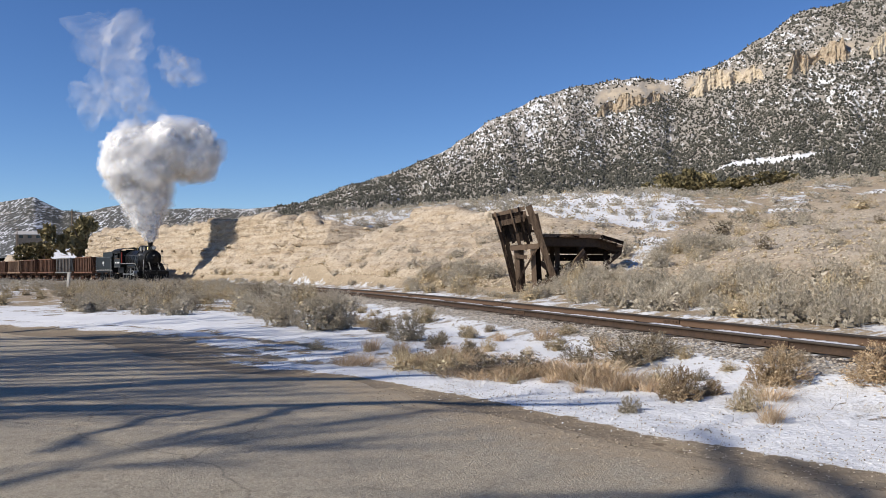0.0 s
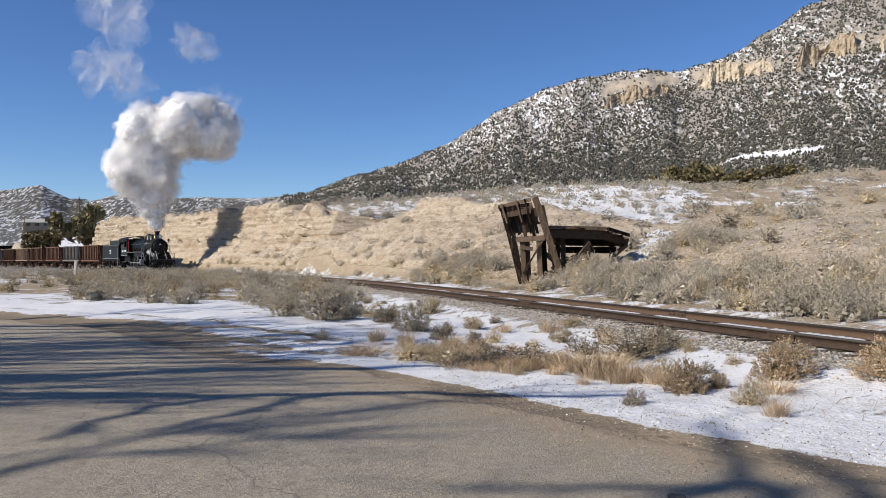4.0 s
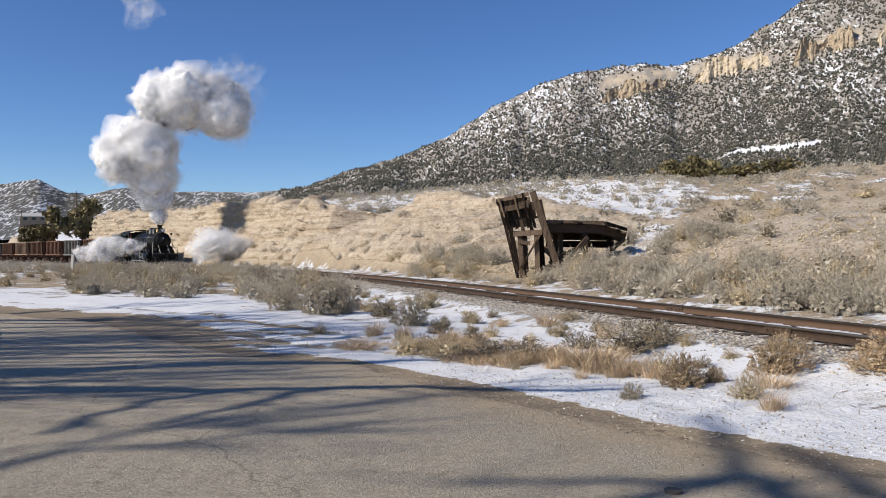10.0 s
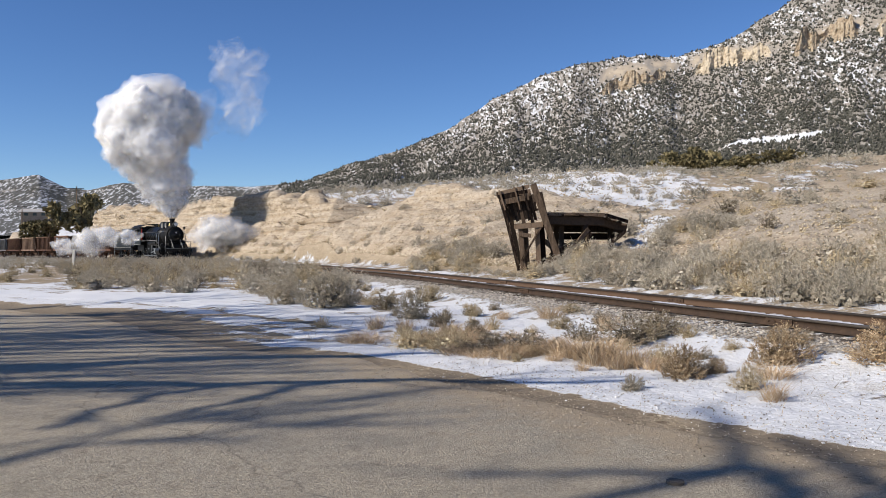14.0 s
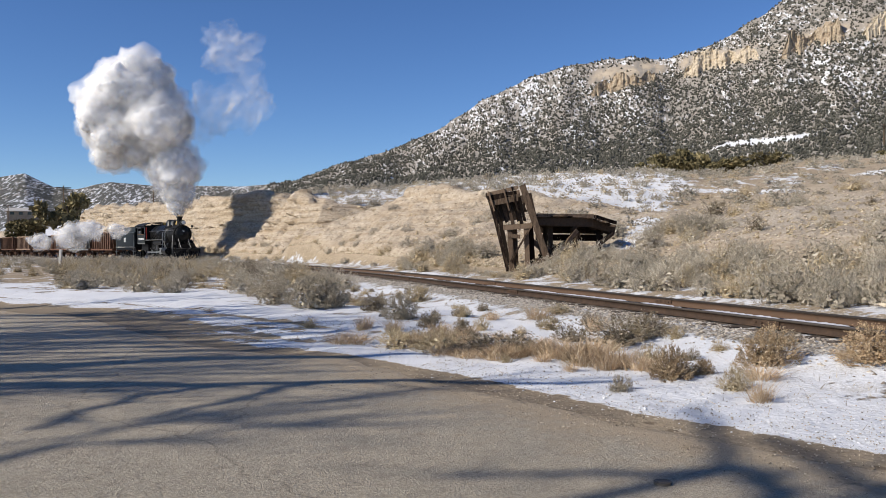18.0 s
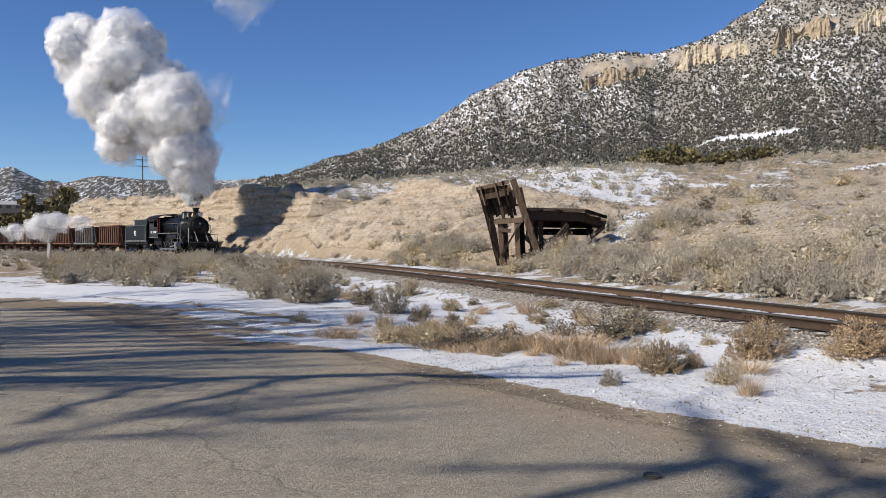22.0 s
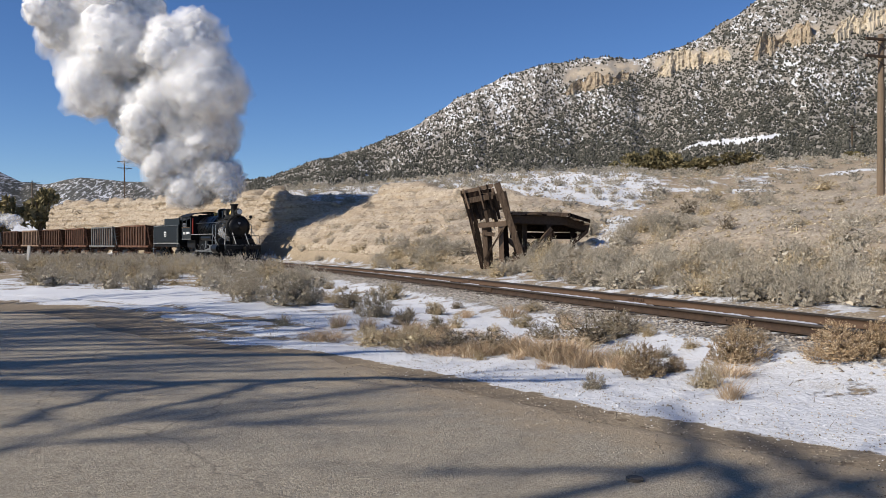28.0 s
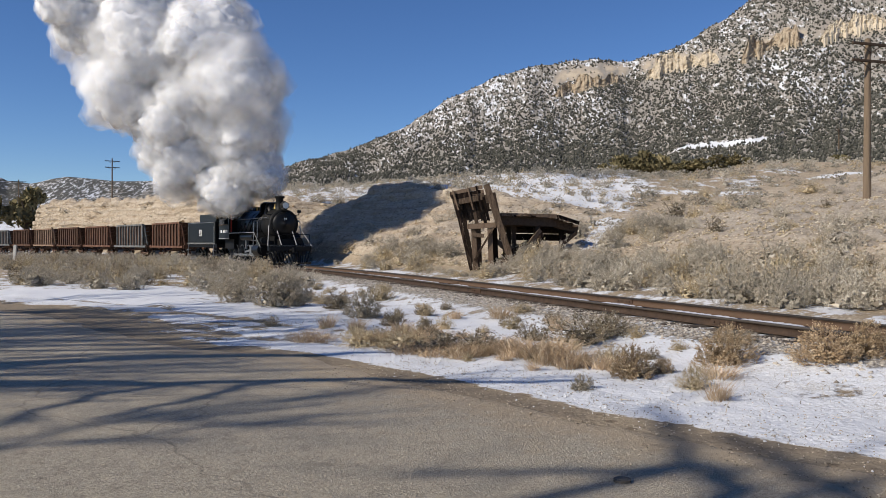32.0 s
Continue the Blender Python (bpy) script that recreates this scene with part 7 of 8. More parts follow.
limbed_tree((-22.5, 4.5), (-22.0, 5.0, 5.5), (
    (((-12, 10.6, 8), (-5.6, 11.3, 8.2), (-4.3, 11.93, 8.4), (-2.9, 12.2, 8.6), (-1.45, 12.28, 9), (-0.2, 12.5, 9.2), (1.5, 12.8, 9.6)), 0.30, 0.06, 26),
    (((-11, 9.9, 7.5), (-4.9, 9.88, 7.8), (-3.5, 9.86, 8), (-2.35, 9.88, 8.2), (-1.26, 10.04, 8.4), (0.46, 9.88, 8.6), (2.3, 9.8, 9)), 0.17, 0.06, 18),
    (((-0.9, 10.0, 8.4), (-1.84, 9.67, 9.2), (-2.18, 8.84, 10), (-2.61, 8.27, 10.8), (-2.89, 7.76, 11.4)), 0.09, 0.05, 8),
    (((-2.6, 9.85, 8.2), (-2.85, 9.56, 8.6), (-3.4, 9.03, 9.3), (-3.63, 8.23, 10.2), (-3.67, 7.41, 11)), 0.09, 0.05, 8),
) + tuple((((-15.0, y - 1.6, 8.5), (-11.0, y - 0.7, 9), (-8.0, y, 9.5), (-5.0, y + 0.3, 10), (-3.0 + 0.3 * k, y + 0.6, 10.5)), 0.12, 0.03, 70) for k, y in enumerate((12.6, 13.3, 14.1, 15.0, 16.0, 17.2, 18.6)))
  + tuple((((-14.0, y - 1.2, 10.5), (-10.0, y - 0.6, 11), (-7.0, y - 0.2, 11.5), (-5.0, y, 12), (-3.4, y + 0.3, 12.5)), 0.08, 0.03, 50) for y in (9.2, 10.4, 11.0, 11.7)), 5, "wide bare cottonwood leaning over the road")
limbed_tree((-19.0, -6.0), (-18.0, -5.0, 9.0), (
    (((2.0, 4.3, 13), (2.19, 5.24, 13.5), (2.27, 5.72, 14), (2.22, 6.13, 14.5), (2.46, 7.29, 15.5), (2.6, 8.2, 16)), 0.15, 0.05, 8),
    (((2.22, 6.0, 14.3), (1.5, 5.84, 15), (0.9, 5.88, 15.5), (0.2, 5.85, 16)), 0.09, 0.05, 5),
    (((2.05, 4.6, 13.1), (2.9, 5.0, 14), (2.99, 5.5, 14.3), (2.97, 6.2, 14.8), (2.9, 7.0, 15)), 0.11, 0.06, 4),
    (((2.05, 4.6, 13.1), (2.6, 5.2, 14), (3.4, 5.6, 15)), 0.10, 0.07, 3),
    (((-3.6, 6.9, 15.2), (-3.07, 7.1, 15.4), (-2.76, 7.66, 15.8), (-2.38, 7.99, 16)), 0.03, 0.03, 14),
    (((-3.07, 6.84, 15.4), (-2.24, 6.9, 16), (-1.78, 7.48, 16.5), (-1.3, 7.6, 17), (-0.5, 7.6, 17.5)), 0.04, 0.03, 16),
    (((-2.76, 7.66, 15.8), (-2.02, 7.73, 16), (-1.4, 8.4, 16), (-0.71, 9.11, 16.5), (0.3, 9.6, 17)), 0.04, 0.03, 14),
), 9, "tall bare cottonwood beside the road")


# ---- steam and smoke ----
def mist_material(name, dense):
    """Thin vapour: most light goes straight through, the rest is scattered both ways."""
    m = bpy.data.materials.new(name)
    m.use_nodes = True
    t = m.node_tree
    t.nodes.clear()
    out, mix, veil, clear = t.nodes.new("ShaderNodeOutputMaterial"), t.nodes.new("ShaderNodeMixShader"), t.nodes.new("ShaderNodeMixShader"), t.nodes.new("ShaderNodeBsdfTransparent")
    for k, n in enumerate((t.nodes.new("ShaderNodeBsdfDiffuse"), t.nodes.new("ShaderNodeBsdfTranslucent"))):
        n.inputs["Color"].default_value = (0.995, 0.99, 0.985, 1)
        t.links.new(n.outputs[0], mix.inputs[1 + k])
    t.links.new(clear.outputs[0], veil.inputs[1])
    t.links.new(mix.outputs[0], veil.inputs[2])
    co, nz, ramp = t.nodes.new("ShaderNodeTexCoord"), t.nodes.new("ShaderNodeTexNoise"), t.nodes.new("ShaderNodeMapRange")
    nz.inputs["Scale"].default_value, nz.inputs["Detail"].default_value, nz.inputs["Roughness"].default_value = 2.2, 5, 0.6
    for key, value in (("From Min", 0.36), ("From Max", 0.64), ("To Min", dense * 0.25), ("To Max", dense * 1.5)):
        ramp.inputs[key].default_value = value
    t.links.new(co.outputs["Object"], nz.inputs["Vector"])
    t.links.new(nz.outputs[0], ramp.inputs["Value"])
    t.links.new(ramp.outputs[0], veil.inputs[0])
    t.links.new(veil.outputs[0], out.inputs["Surface"])
    return m


def dense_steam(name, a, b, through_it=0.38):
    """Thick vapour: part of the light is thrown back, part passes on inside."""
    m = Nodes(name)
    tone = m.mix(m.noise(1.3, 5), a, b)
    wave = m.node("ShaderNodeBump", 0, {"Height": m.noise(3.2, 6, 0.65), "Strength": 0.12, "Distance": 0.3})
    back = m.node("ShaderNodeBsdfDiffuse", 0, {"Color": tone, "Normal": wave})
    on = m.node("ShaderNodeBsdfTranslucent", 0, {"Color": tone, "Normal": wave})
    mixed = m.node("ShaderNodeMixShader", 0, {0: through_it, 1: back, 2: on})
    m.put(m.t.nodes["Material Output"].inputs["Surface"], mixed)
    return m.done()


STEAM, SMOKE = dense_steam("steam", (0.97, 0.965, 0.96), (0.995, 0.99, 0.985)), dense_steam("coal_smoke", (0.22, 0.21, 0.20), (0.42, 0.41, 0.40))
MIST, WISP, FOG = mist_material("mist", 0.15), mist_material("wisp", 0.030), mist_material("low_steam", 0.12)


def puff_data(name, seed, material, lump, fine, level=4):
    """A billowing heap of unit radius, with lobes at three sizes."""
    bm = bmesh.new()
    bmesh.ops.create_icosphere(bm, subdivisions=level, radius=1)
    shift = Vector((seed * 7.3, seed * 3.1, seed * 5.7))
    for v in bm.verts:
        d = v.co.normalized()
        big = abs(noise.noise(d * 1.5 + shift)) * 2.6 - 0.35
        mid = abs(noise.noise(d * 3.0 + shift * 1.3)) * 2.6 - 0.35
        small = abs(noise.noise(d * 6.5 + shift * 1.7)) * 2.6 - 0.35
        tiny = abs(noise.noise(d * 14.0 + shift * 2.1)) * 2.6 - 0.35
        v.co = d * (0.80 + lump * (0.17 * big + 0.09 * mid) + fine * (0.065 * small + 0.025 * tiny))
    data = bpy.data.meshes.new(name)
    bm.to_mesh(data)
    bm.free()
    for p in data.polygons:
        p.use_smooth = True
    data.materials.append(material)
    return data


def skin_data(name, seed, material, skins, lump, fine, ragged=0.0, level=4, first=0):
    """Thin steam: soft skins one inside the other, so that it thickens inwards."""
    bm = bmesh.new()
    for k, size in enumerate(skins, first):
        made = bmesh.ops.create_icosphere(bm, subdivisions=level, radius=1)["verts"]
        shift = Vector((seed * 7.3, seed * 3.1, seed * 5.7)) + Vector((0.11, 0.07, 0.05)) * k * (1 if ragged else 0.4)
        for v in made:
            d = v.co.normalized()
            if ragged:
                q = 0.72 + ragged * (0.6 * noise.noise(d * 1.1 + shift) + 0.38 * noise.noise(d * 2.4 + shift * 1.3) + 0.22 * noise.noise(d * 5.0 + shift))
            else:
                big = abs(noise.noise(d * 1.5 + shift)) * 2.6 - 0.35
                mid = abs(noise.noise(d * 3.0 + shift * 1.3)) * 2.6 - 0.35
                small = abs(noise.noise(d * 6.5 + shift * 1.7)) * 2.6 - 0.35
                q = 0.80 + lump * (0.17 * big + 0.09 * mid) + fine * 0.06 * small
            v.co = d * size * max(q, 0.08)
    data = bpy.data.meshes.new(name)
    bm.to_mesh(data)
    bm.free()
    for p in data.polygons:
        p.use_smooth = True
    data.materials.append(material)
    return data


CORES = [puff_data("core", k, STEAM, 0.95, 0.5, 4) for k in range(5)]
BODIES = [puff_data("body", 40 + k, STEAM, 0.9, 0.6, 5) for k in range(4)]
SHELLS = [[skin_data("mist", 10 + k, MIST, (q,), 1.0, 0.8, 0.0, 3, j) for j, q in enumerate((1.0, 1.07, 1.14, 1.21))] for k in range(3)]
THICK = [[skin_data("mist", 14 + k, MIST, (q,), 1.0, 0.9, 0.0, 4, j) for j, q in enumerate((0.98, 1.05, 1.12, 1.19))] for k in range(4)]
INWARD = (1.0, 0.9, 0.8, 0.7, 0.58, 0.44)
VEILS = [[skin_data("veil", 20 + k, WISP, (q,), 0, 0, 0.95, 4, j) for j, q in enumerate(INWARD)] for k in range(7)]
LOW_VEILS = [[skin_data("veil", 30 + k, FOG, (q,), 0, 0, 0.85, 3, j) for j, q in enumerate(INWARD)] for k in range(3)]
SMOKES = [puff_data("core", 90 + k, SMOKE, 1.0, 0.8, 4) for k in range(3)]
puffs = []                 # (thing, cluster, offset, turn axis, speed, own radius)


def steam_puff(radius, core=True, shell=True, veil=False, label="billow of white steam above the engine", body=False, flat=1.0, dark=False):
    puff = thing("steam_puff", label, "steam", group="steam of the engine")
    for use, name, pool in ((core, "core", SMOKES if dark else BODIES if body else CORES), (shell, "mist", THICK if body else SHELLS), (veil, "veil", LOW_VEILS if label.startswith("low") else VEILS)):
        if use:
            size = radius * (1.04 if name == "mist" else 1.12 if name == "veil" else 0.94)
            scale = [size * random.uniform(0.9, 1.15) for _ in range(3)]
            turn = [random.uniform(0, 6.28) for _ in range(3)] if flat == 1.0 else [0, 0, random.uniform(0, 6.28)]
            picked = random.choice(pool)
            for data in picked if isinstance(picked, list) else [picked]:
                ob = mesh_part(name, data, None, puff)
                ob.scale = (scale[0], scale[1], scale[2] * flat)
                ob.rotation_euler = turn
    return puff


# clusters of the plume: seconds, metres to the right of the chimney, above it, and radius
CLUSTERS = {}
CLUSTERS["b0"] = ((0, -0.1, 0.9, 0.8), (12, -0.15, 0.9, 0.8), (22, -0.3, 1.0, 0.9), (32, -0.7, 1.1, 1.1))
CLUSTERS["b1"] = ((0, -0.4, 2.4, 1.5), (6, -0.4, 2.5, 1.3), (9, -0.4, 2.8, 1.6), (13, -0.3, 2.3, 2), (17, 0.1, 2.1, 1.4), (19, -0.3, 2.4, 1.7), (22, -0.1, 2.3, 1.9), (25, -0.9, 2.2, 2.4), (28, -1.1, 2, 2.3), (32, -1.4, 1.5, 2.3))
CLUSTERS["b2"] = ((0, -0.6, 4.9, 2.5), (3, -0.6, 4.6, 2.2), (6, -0.5, 5.3, 2.0), (9, -0.7, 5.2, 2.2), (13, -1, 4.2, 3), (17, -0.1, 4.5, 2), (19, -0.9, 4.6, 2.7), (22, -0.7, 4.7, 2.8), (25, -1.1, 5.5, 2.6), (28, -2.1, 5, 2.8), (32, -2.1, 3.8, 2.5))
CLUSTERS["b3"] = ((0, -0.6, 7.4, 2.8), (3, -0.8, 6.6, 2.4), (6, -1.3, 6.1, 2.3), (9, -1.3, 7.3, 2.7), (13, -2, 6.4, 3.4), (17, -2.1, 7.6, 3.4), (19, -2.8, 7.6, 3.9), (22, -2.4, 7.4, 3.6), (25, -2.6, 7.6, 3.6), (28, -2.7, 7.1, 3.4), (32, -3.2, 5.5, 3.2))
CLUSTERS["b4"] = ((0, -2.0, 7.4, 2.4), (3, -2.0, 6.4, 2.2), (6, -3.2, 6.0, 2.0), (9, -3.4, 6.4, 1.8), (13, -3.6, 8, 3), (17, -4.8, 7.2, 3), (19, -5.4, 7.2, 3.5), (22, -5.4, 7.0, 3.5), (25, -5.6, 6.6, 3.5), (28, -5.4, 5.8, 3.4), (32, -5.8, 4.0, 3))
CLUSTERS["b5"] = ((0, 1.4, 9.4, 3.0), (3, 2.2, 9.9, 3.2), (6, 2.0, 12.4, 3.2), (9, 3.2, 13.4, 2.9), (13, -1.8, 9.8, 3.0), (17, -4.7, 10.6, 3.6), (19, -5.5, 10.3, 3.8), (22, -6.6, 10.5, 3.9), (25, -8.2, 9.8, 3.8), (28, -8.0, 9, 3.9), (32, -7.6, 6.6, 3.5))
CLUSTERS["b6"] = ((0, 4.2, 9.4, 2.6), (3, 5.0, 10.2, 3.0), (6, 5.6, 12.1, 3.2), (9, 6.8, 12.3, 3.2), (11, 4.4, 12.0, 2.8), (13, 0.8, 9.8, 2.6), (17, -2.6, 12.0, 2.9), (19, -3.6, 11.7, 3.2), (22, -5.2, 12.7, 3.4), (25, -7.4, 13.2, 3.6), (28, -7.6, 12, 3.7), (32, -7.6, 9.4, 3.6))
CLUSTERS["b7"] = ((0, -1.4, 9.4, 2.9), (3, -0.9, 9.6, 3.0), (6, -0.6, 12.2, 2.8), (9, 0.2, 13.2, 2.5), (13, 1.0, 9.4, 2.6), (17, -1.6, 10.3, 2.9), (19, -2.7, 9.4, 3.2), (22, -2.6, 9.6, 2.8), (25, -3.0, 10.2, 3), (28, -3.0, 10.5, 3.5), (32, -3.6, 8.6, 3.4))
CLUSTERS["b8"] = ((0, -1.1, 7.2, 1.9), (3, -0.9, 6.0, 1.8), (6, -1.0, 6.2, 1.7), (9, -1.2, 7.3, 1.9), (13, -1.8, 6.1, 2.1), (19, -2.5, 7.1, 2.4), (22, -0.5, 3.2, 1.9), (25, -2.1, 2, 2), (28, -2.9, 1.5, 1.9), (30, -3, 1.3, 1.8), (32, -2.9, 0.6, 1.8))
CLUSTERS["b9"] = ((0, -1.2, 7.5, 2.2), (3, -1.4, 6.4, 2.0), (6, -2.2, 6.5, 1.8), (9, -2.3, 7.8, 2.0), (13, -2.7, 9.1, 2.1), (17, -5.2, 8.5, 2.6), (19, -6.2, 9.0, 3.0), (22, -8.2, 12.7, 3.2), (25, -9.6, 12.2, 3.4), (28, -10.0, 12.2, 3.5), (32, -9.6, 9.6, 3.4))
CLUSTERS["b10"] = ((0, -1, 7.5, 2.5), (3, -0.9, 6.2, 2.0), (6, -1.0, 6.2, 1.8), (9, -1.3, 7.4, 2.3), (13, -1.9, 6.4, 2.5), (17, -1.8, 7.3, 2.6), (20, -2.1, 7.3, 2.7), (22, -1.4, 5, 2.6), (25, -2.3, 4.1, 2.5), (28, -4.2, 3.4, 2.4), (30, -5, 2.9, 2.2), (32, -5.3, 2, 2.3))
CLUSTERS["w1"] = ((0, -3.4, 19.7, 3.3), (3, -3.8, 20.6, 3.3), (6, -4.6, 27.0, 3), (8, -5.0, 32, 3), (14, -5.1, 33, 2.9), (22, -7.1, 34, 2.6), (32, -11.3, 26, 1.8))
CLUSTERS["w2"] = ((0, 3.4, 17, 3.2), (3, 3.6, 17.8, 2.9), (6, 4.6, 21.3, 2.3), (9, 5, 25.6, 2), (14, 4.3, 32, 1.9), (22, 1.8, 33.5, 1.7), (32, -3.7, 25.5, 1.2))
CLUSTERS["w3"] = ((0, -4.3, 14.6, 2.7), (3, -5, 15.0, 2.6), (6, -4.6, 20.0, 2.6), (9, -4.0, 27, 1.9), (14, -2.6, 29, 1.9), (22, -4.5, 30, 1.7), (32, -9, 24, 1.2))
CLUSTERS["w6"] = ((0, -0.9, 14.5, 2.6), (3, -2.2, 15.1, 2.6), (6, -3.0, 17.4, 1.9), (9, -2, 21.5, 1.6), (14, -1.1, 25.6, 1.9), (22, -1.9, 29.1, 1.7), (32, -6.1, 24.1, 1.2))
CLUSTERS["w4"] = ((0, 3.5, 10, 2.2), (3, 5.3, 11.7, 2.9), (6, 6.9, 13.0, 3.2), (9, 7.9, 14.6, 2.9), (13, 6.9, 14.6, 2.9), (17, 5.3, 15.2, 2.6), (19, 4.6, 15.7, 2.2), (21, 3.8, 17.5, 1.5), (23, 3.1, 21.2, 1.3), (28, 0.7, 22.6, 1.2), (32, -1.8, 21.1, 1))
CLUSTERS["w5"] = ((0, 2.4, 9.3, 2.2), (6, 5.8, 11, 2.9), (9, 7.3, 10.7, 2), (13, 6.3, 10.9, 2.2), (17, 6.1, 10.5, 2.3), (19, 5.6, 11.6, 1.8), (21, 4.5, 15.6, 1.7), (23, 3.3, 21.2, 1.3), (28, 0.7, 23.4, 0.9), (32, -2.1, 21, 0.8))
CLUSTERS["w7"] = ((0, 0.7, 8.7, 2.2), (9, 0.6, 12.1, 2.5), (13, 1.5, 9.8, 2.4), (17, 2.4, 9.6, 2.4), (19, 2.1, 9.3, 2.2), (22, 0.4, 8.5, 1.4), (25, -3.1, 8.4, 1.2), (32, -5.2, 5.2, 0.9))
random.seed(77)
for key in CLUSTERS:
    thin_one = key.startswith("w")
    radii = sorted(r for _, _, _, r in CLUSTERS[key])
    usual = radii[len(radii) // 4] if key in ("b1", "b0") else radii[len(radii) // 2]
    for j in range(1 if thin_one else 9):
        body = j == 0 and not thin_one
        d = Vector((random.gauss(0, 1), random.gauss(0, 0.8), random.gauss(0, 1))).normalized() * (0.0 if body else random.uniform(0.6, 1.0))
        if key in ("b0", "b1", "b2", "b8"):
            d.y = abs(d.y)
        radius = usual * (0.92 if body else random.uniform(0.40, 0.68) if not thin_one else random.uniform(1.2, 1.4))
        puff = steam_puff(radius, not thin_one, not thin_one, thin_one, "thin drifting wisp of steam" if thin_one else "billow of white steam above the engine", body)
        puffs.append((puff, key, d, Vector((random.uniform(-1, 1), random.uniform(-1, 1), random.uniform(-1, 1))).normalized(), random.uniform(-0.05, 0.05), radius))
RIGHT = Vector((0.9554, 0.2951, 0.0))
AWAY = Vector((-0.2951, 0.9554, 0.0))


def chimney_at(t):
    s = head_s(t) + 1.05
    return on_line(s, 0, float(rail_z(s)) + 4.0)


def cluster_at(key, t):
    """Middle and radius of a cluster at t seconds."""
    rows = CLUSTERS[key]
    ts = [r[0] for r in rows]
    x, z, q = (float(np.interp(t, ts, [r[k] for r in rows])) for k in (1, 2, 3))
    p = chimney_at(t) + RIGHT * x + Vector((0, 0, z))
    # the smoke drifts over the bank once the engine is under way
    deep = 0.75 * max(0.0, -x) * float(step(12.0, 24.0, np.array(t)))
    k = 1 + deep / (p - EYE).length
    return EYE + (p - EYE) * k, q * k


# young puffs that leave the chimney one after another
jets = []
for k in range(22):
    born = -2.6 + k * 1.6
    dark = 19.0 < born < 24.5
    jets.append((steam_puff(random.uniform(0.45, 0.6) if dark else random.uniform(0.7, 0.95), dark, not dark, not dark, "dark puff of coal smoke from the chimney" if dark else "fresh puff of steam from the chimney", False, 1.0, dark), born, 0.75 if dark else random.uniform(-0.6, 0.1), -0.5 if dark else random.uniform(0.6, 1.2)))
# low steam from the cylinder cocks, before and beside the engine
low_front = [(steam_puff(random.uniform(1.4, 1.9), False, False, True, "low drifting cloud of cylinder steam", False, 0.85), Vector((random.gauss(0, 1.2), random.gauss(0, 0.8), random.gauss(0, 0.7)))) for _ in range(8)]
low_back = [(steam_puff(random.uniform(1.2, 1.7), False, False, True, "low drifting cloud of cylinder steam", False, 0.85), Vector((random.gauss(0, 1.3), random.gauss(0, 0.6), random.gauss(0, 0.35)))) for _ in range(7)]


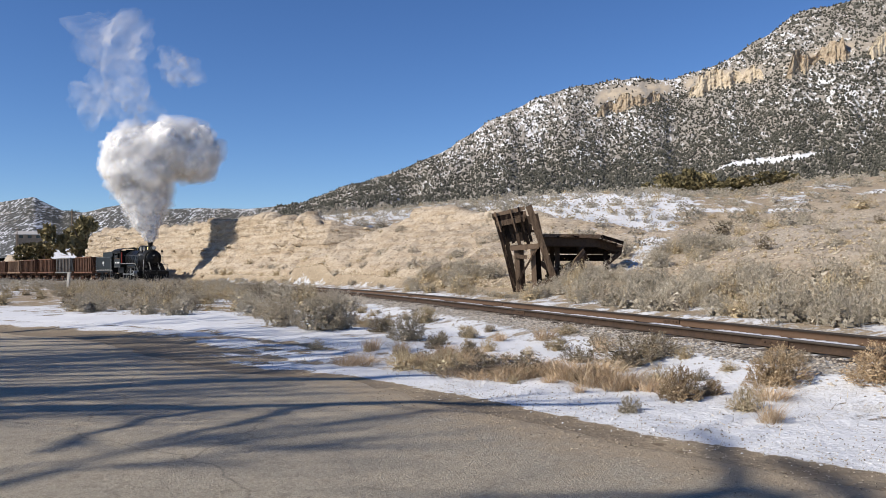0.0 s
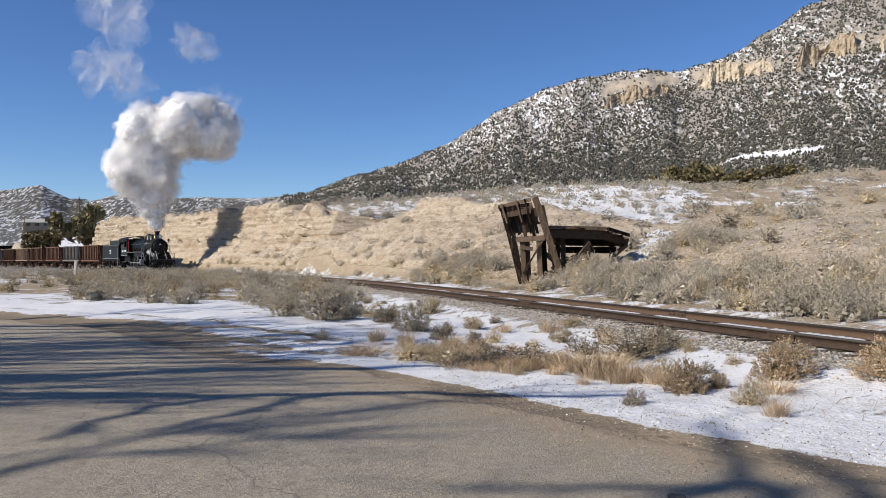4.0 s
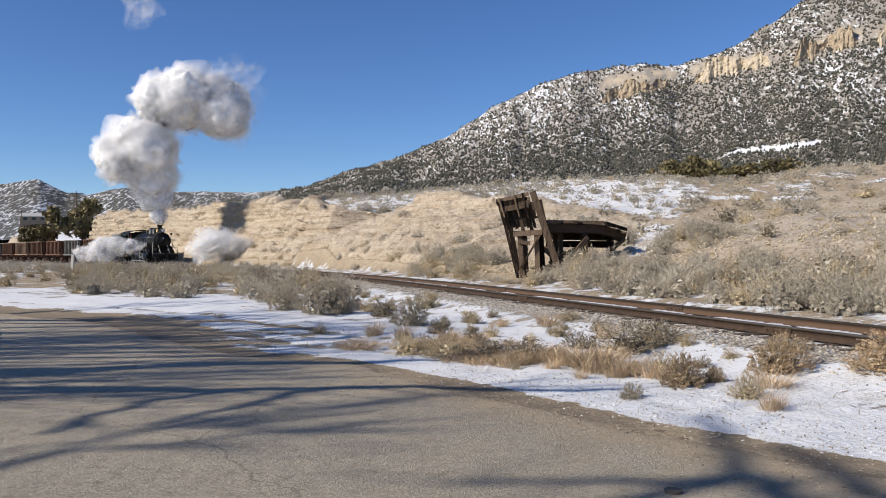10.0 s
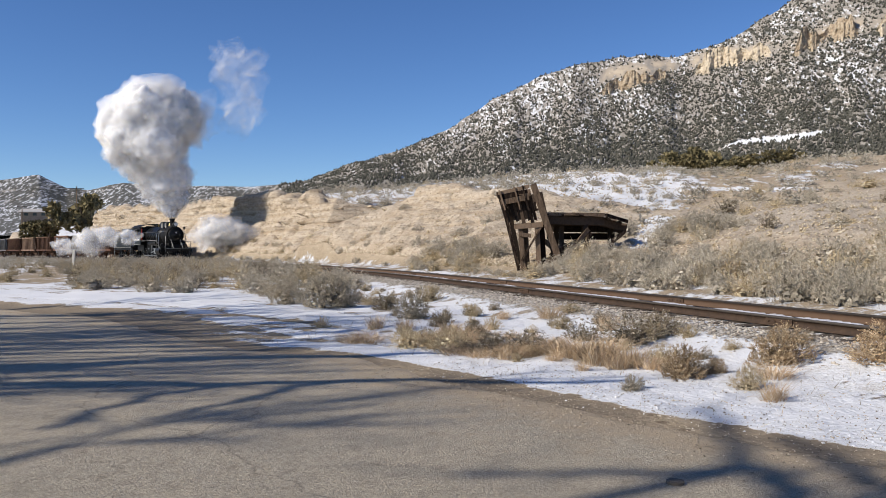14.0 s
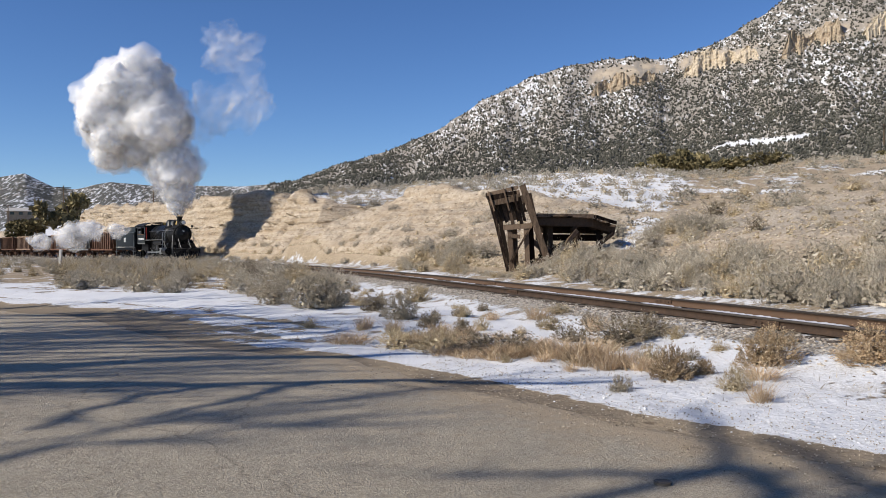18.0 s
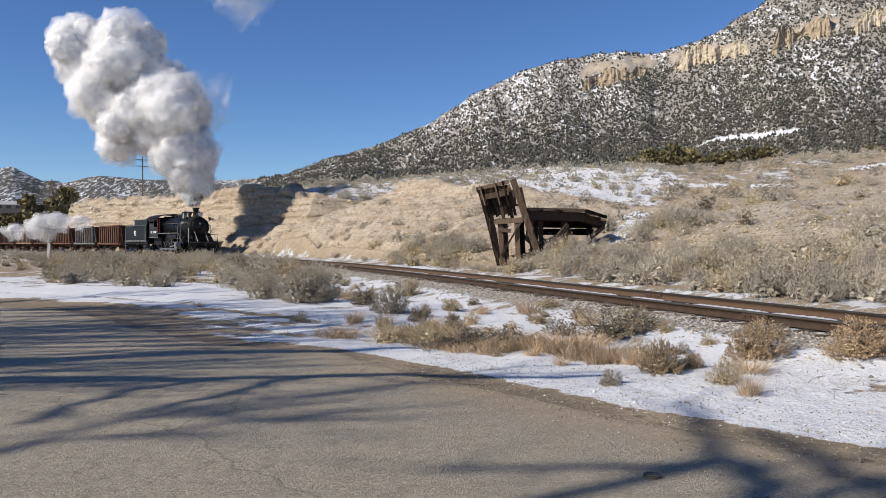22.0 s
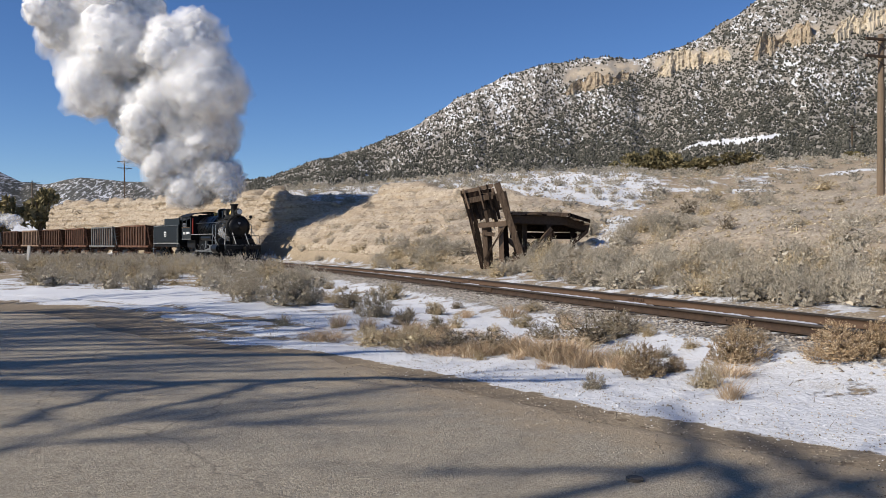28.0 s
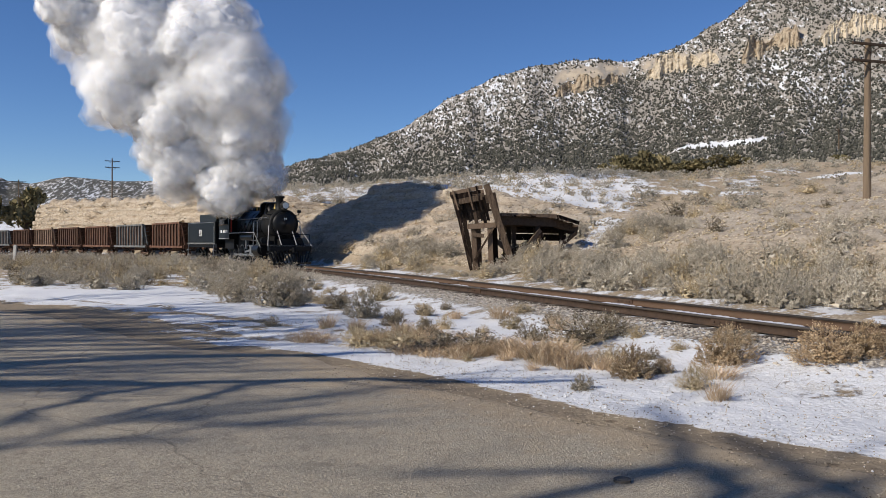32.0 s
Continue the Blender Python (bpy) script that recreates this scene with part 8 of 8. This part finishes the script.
# ---- what moves ----
def motions():
    vehicles = [(engine, 4.6, 2.6), (tender, 12.75, 1.95)] + [(car, 15.8 + 9.08 * (k + 1) - 3.95, 2.35) for k, car in enumerate(cars)]
    for ob, back, half in vehicles:
        walk(ob, [(t, on_rails(s + back, half)) for t, s in zip(TRAIN_T, TRAIN_S)])
    # wheels roll with the way covered
    times = [0.0, 3.0] + [round(3.2 + 0.2 * k, 2) for k in range(145)]
    run = [TRAIN_S[0] - head_s(t) for t in times]
    for ob, r, x, y in wheels:
        rows, last = [], -9.0
        for t, way in zip(times, run):
            a = way / r
            if a - last > 0.5 or t in (0.0, 32.0):
                rows.append((t, pose(x, y, r) @ Matrix.Rotation(a, 4, "Y")))
                last = a
        walk(ob, rows)
    for rod, side in rods:
        rows = []
        for t, way in zip(times, run):
            a = way / 0.585 + (1.5708 if side > 0 else 0)
            rows.append((t, pose(0.2 * math.sin(a), 0, 0.585 + 0.2 * math.cos(a))))
        walk(rod, rows)
    # the plume drifts, spreads and churns
    keys = (0, 1.5, 3, 4.5, 6, 7.5, 9, 11, 13, 15, 17, 19, 20.5, 22, 23.5, 25, 26.5, 28, 29, 30, 31, 32)
    for puff, key, d, axis, speed, radius in puffs:
        rows = []
        for t in keys:
            c, q = cluster_at(key, t)
            reach = max(q - radius * 0.75, 0.15 * q)
            p = c + (RIGHT * d.x + AWAY * d.y * 1.45 + Vector((0, 0, d.z))) * reach
            rows.append((t, Matrix.Translation(p) @ Matrix.Rotation(speed * t, 4, axis)))
        walk(puff, rows)
    for puff, born, sx, sy in jets:
        rows = []
        for t in sorted(set(keys) | {round(max(0.0, born + k), 2) for k in (0, 0.35, 0.8, 1.4, 2.2, 3.2) if born + k < 32}):
            age = t - born
            top = chimney_at(t)
            if age <= 0:
                p = top + Vector((0, 0, -5.6))
            else:
                up = min(age / 3.2, 1.0)
                goal, _ = cluster_at("b3", t)
                mid, _ = cluster_at("b1", t)
                a, b = top.lerp(mid, up), mid.lerp(goal, up)
                p = a.lerp(b, up) + (RIGHT * sx + AWAY * sy) * up
                p.z += -5.6 * max(0.0, 1 - age / 0.35) if age < 0.35 else 0.0
            rows.append((t, Matrix.Translation(p) @ Matrix.Rotation(0.05 * t, 4, "X")))
        walk(puff, rows)
    # cylinder steam: out of the engine, over the ground, and left behind or run through
    for puff, d in low_front:
        rows = []
        for t, c, spread in ((0, None, 0), (4.5, None, 0), (6, (-24.9, 76.0, 1.4), 0.7), (9, (-22.4, 75.5, 2.2), 1.3), (13, (-22.4, 76.8, 3.2), 1.5), (15.5, (-22.6, 75.5, 3.0), 0.9), (17, (-23.6, 73.6, 2.9), 0.3), (18, None, 0), (25, None, 0), (32, None, 0)):
            inside = on_line(head_s(t) + 2.8, 0, float(rail_z(head_s(t))) - 2.2)
            p = inside if c is None else Vector(c) + Vector((d.x * 1.3, d.y, max(d.z, -0.6))) * spread * 0.64
            rows.append((t, Matrix.Translation(p) @ Matrix.Rotation(0.04 * t, 4, "Z")))
        walk(puff, rows)
    for puff, d in low_back:
        rows = []
        for t, c, spread in ((0, None, 0), (6, None, 0), (7, (-31.4, 78.9, 0.7), 0.5), (8, (-32.1, 79.1, 1.2), 0.8), (9, (-32.7, 79.2, 1.7), 1.0), (13, (-34.0, 78.6, 2.3), 1.5), (17, (-34.1, 78.6, 2.7), 1.7), (19, (-34.9, 78.4, 2.9), 1.8), (22, (-36.2, 78.0, 3.1), 1.5), (25, (-37.4, 77.8, 3.2), 1.5), (28, (-44, 84, 3.6), 1.6), (32, (-62, 100, 4.6), 1.8)):
            inside = on_line(head_s(t) + 12.75, 0, float(rail_z(head_s(t))) - 2.2)
            p = inside if c is None else Vector(c) + Vector((d.x * 1.3, d.y, max(d.z, -0.6))) * spread * 0.8
            rows.append((t, Matrix.Translation(p) @ Matrix.Rotation(0.04 * t, 4, "Z")))
        walk(puff, rows)


motions()
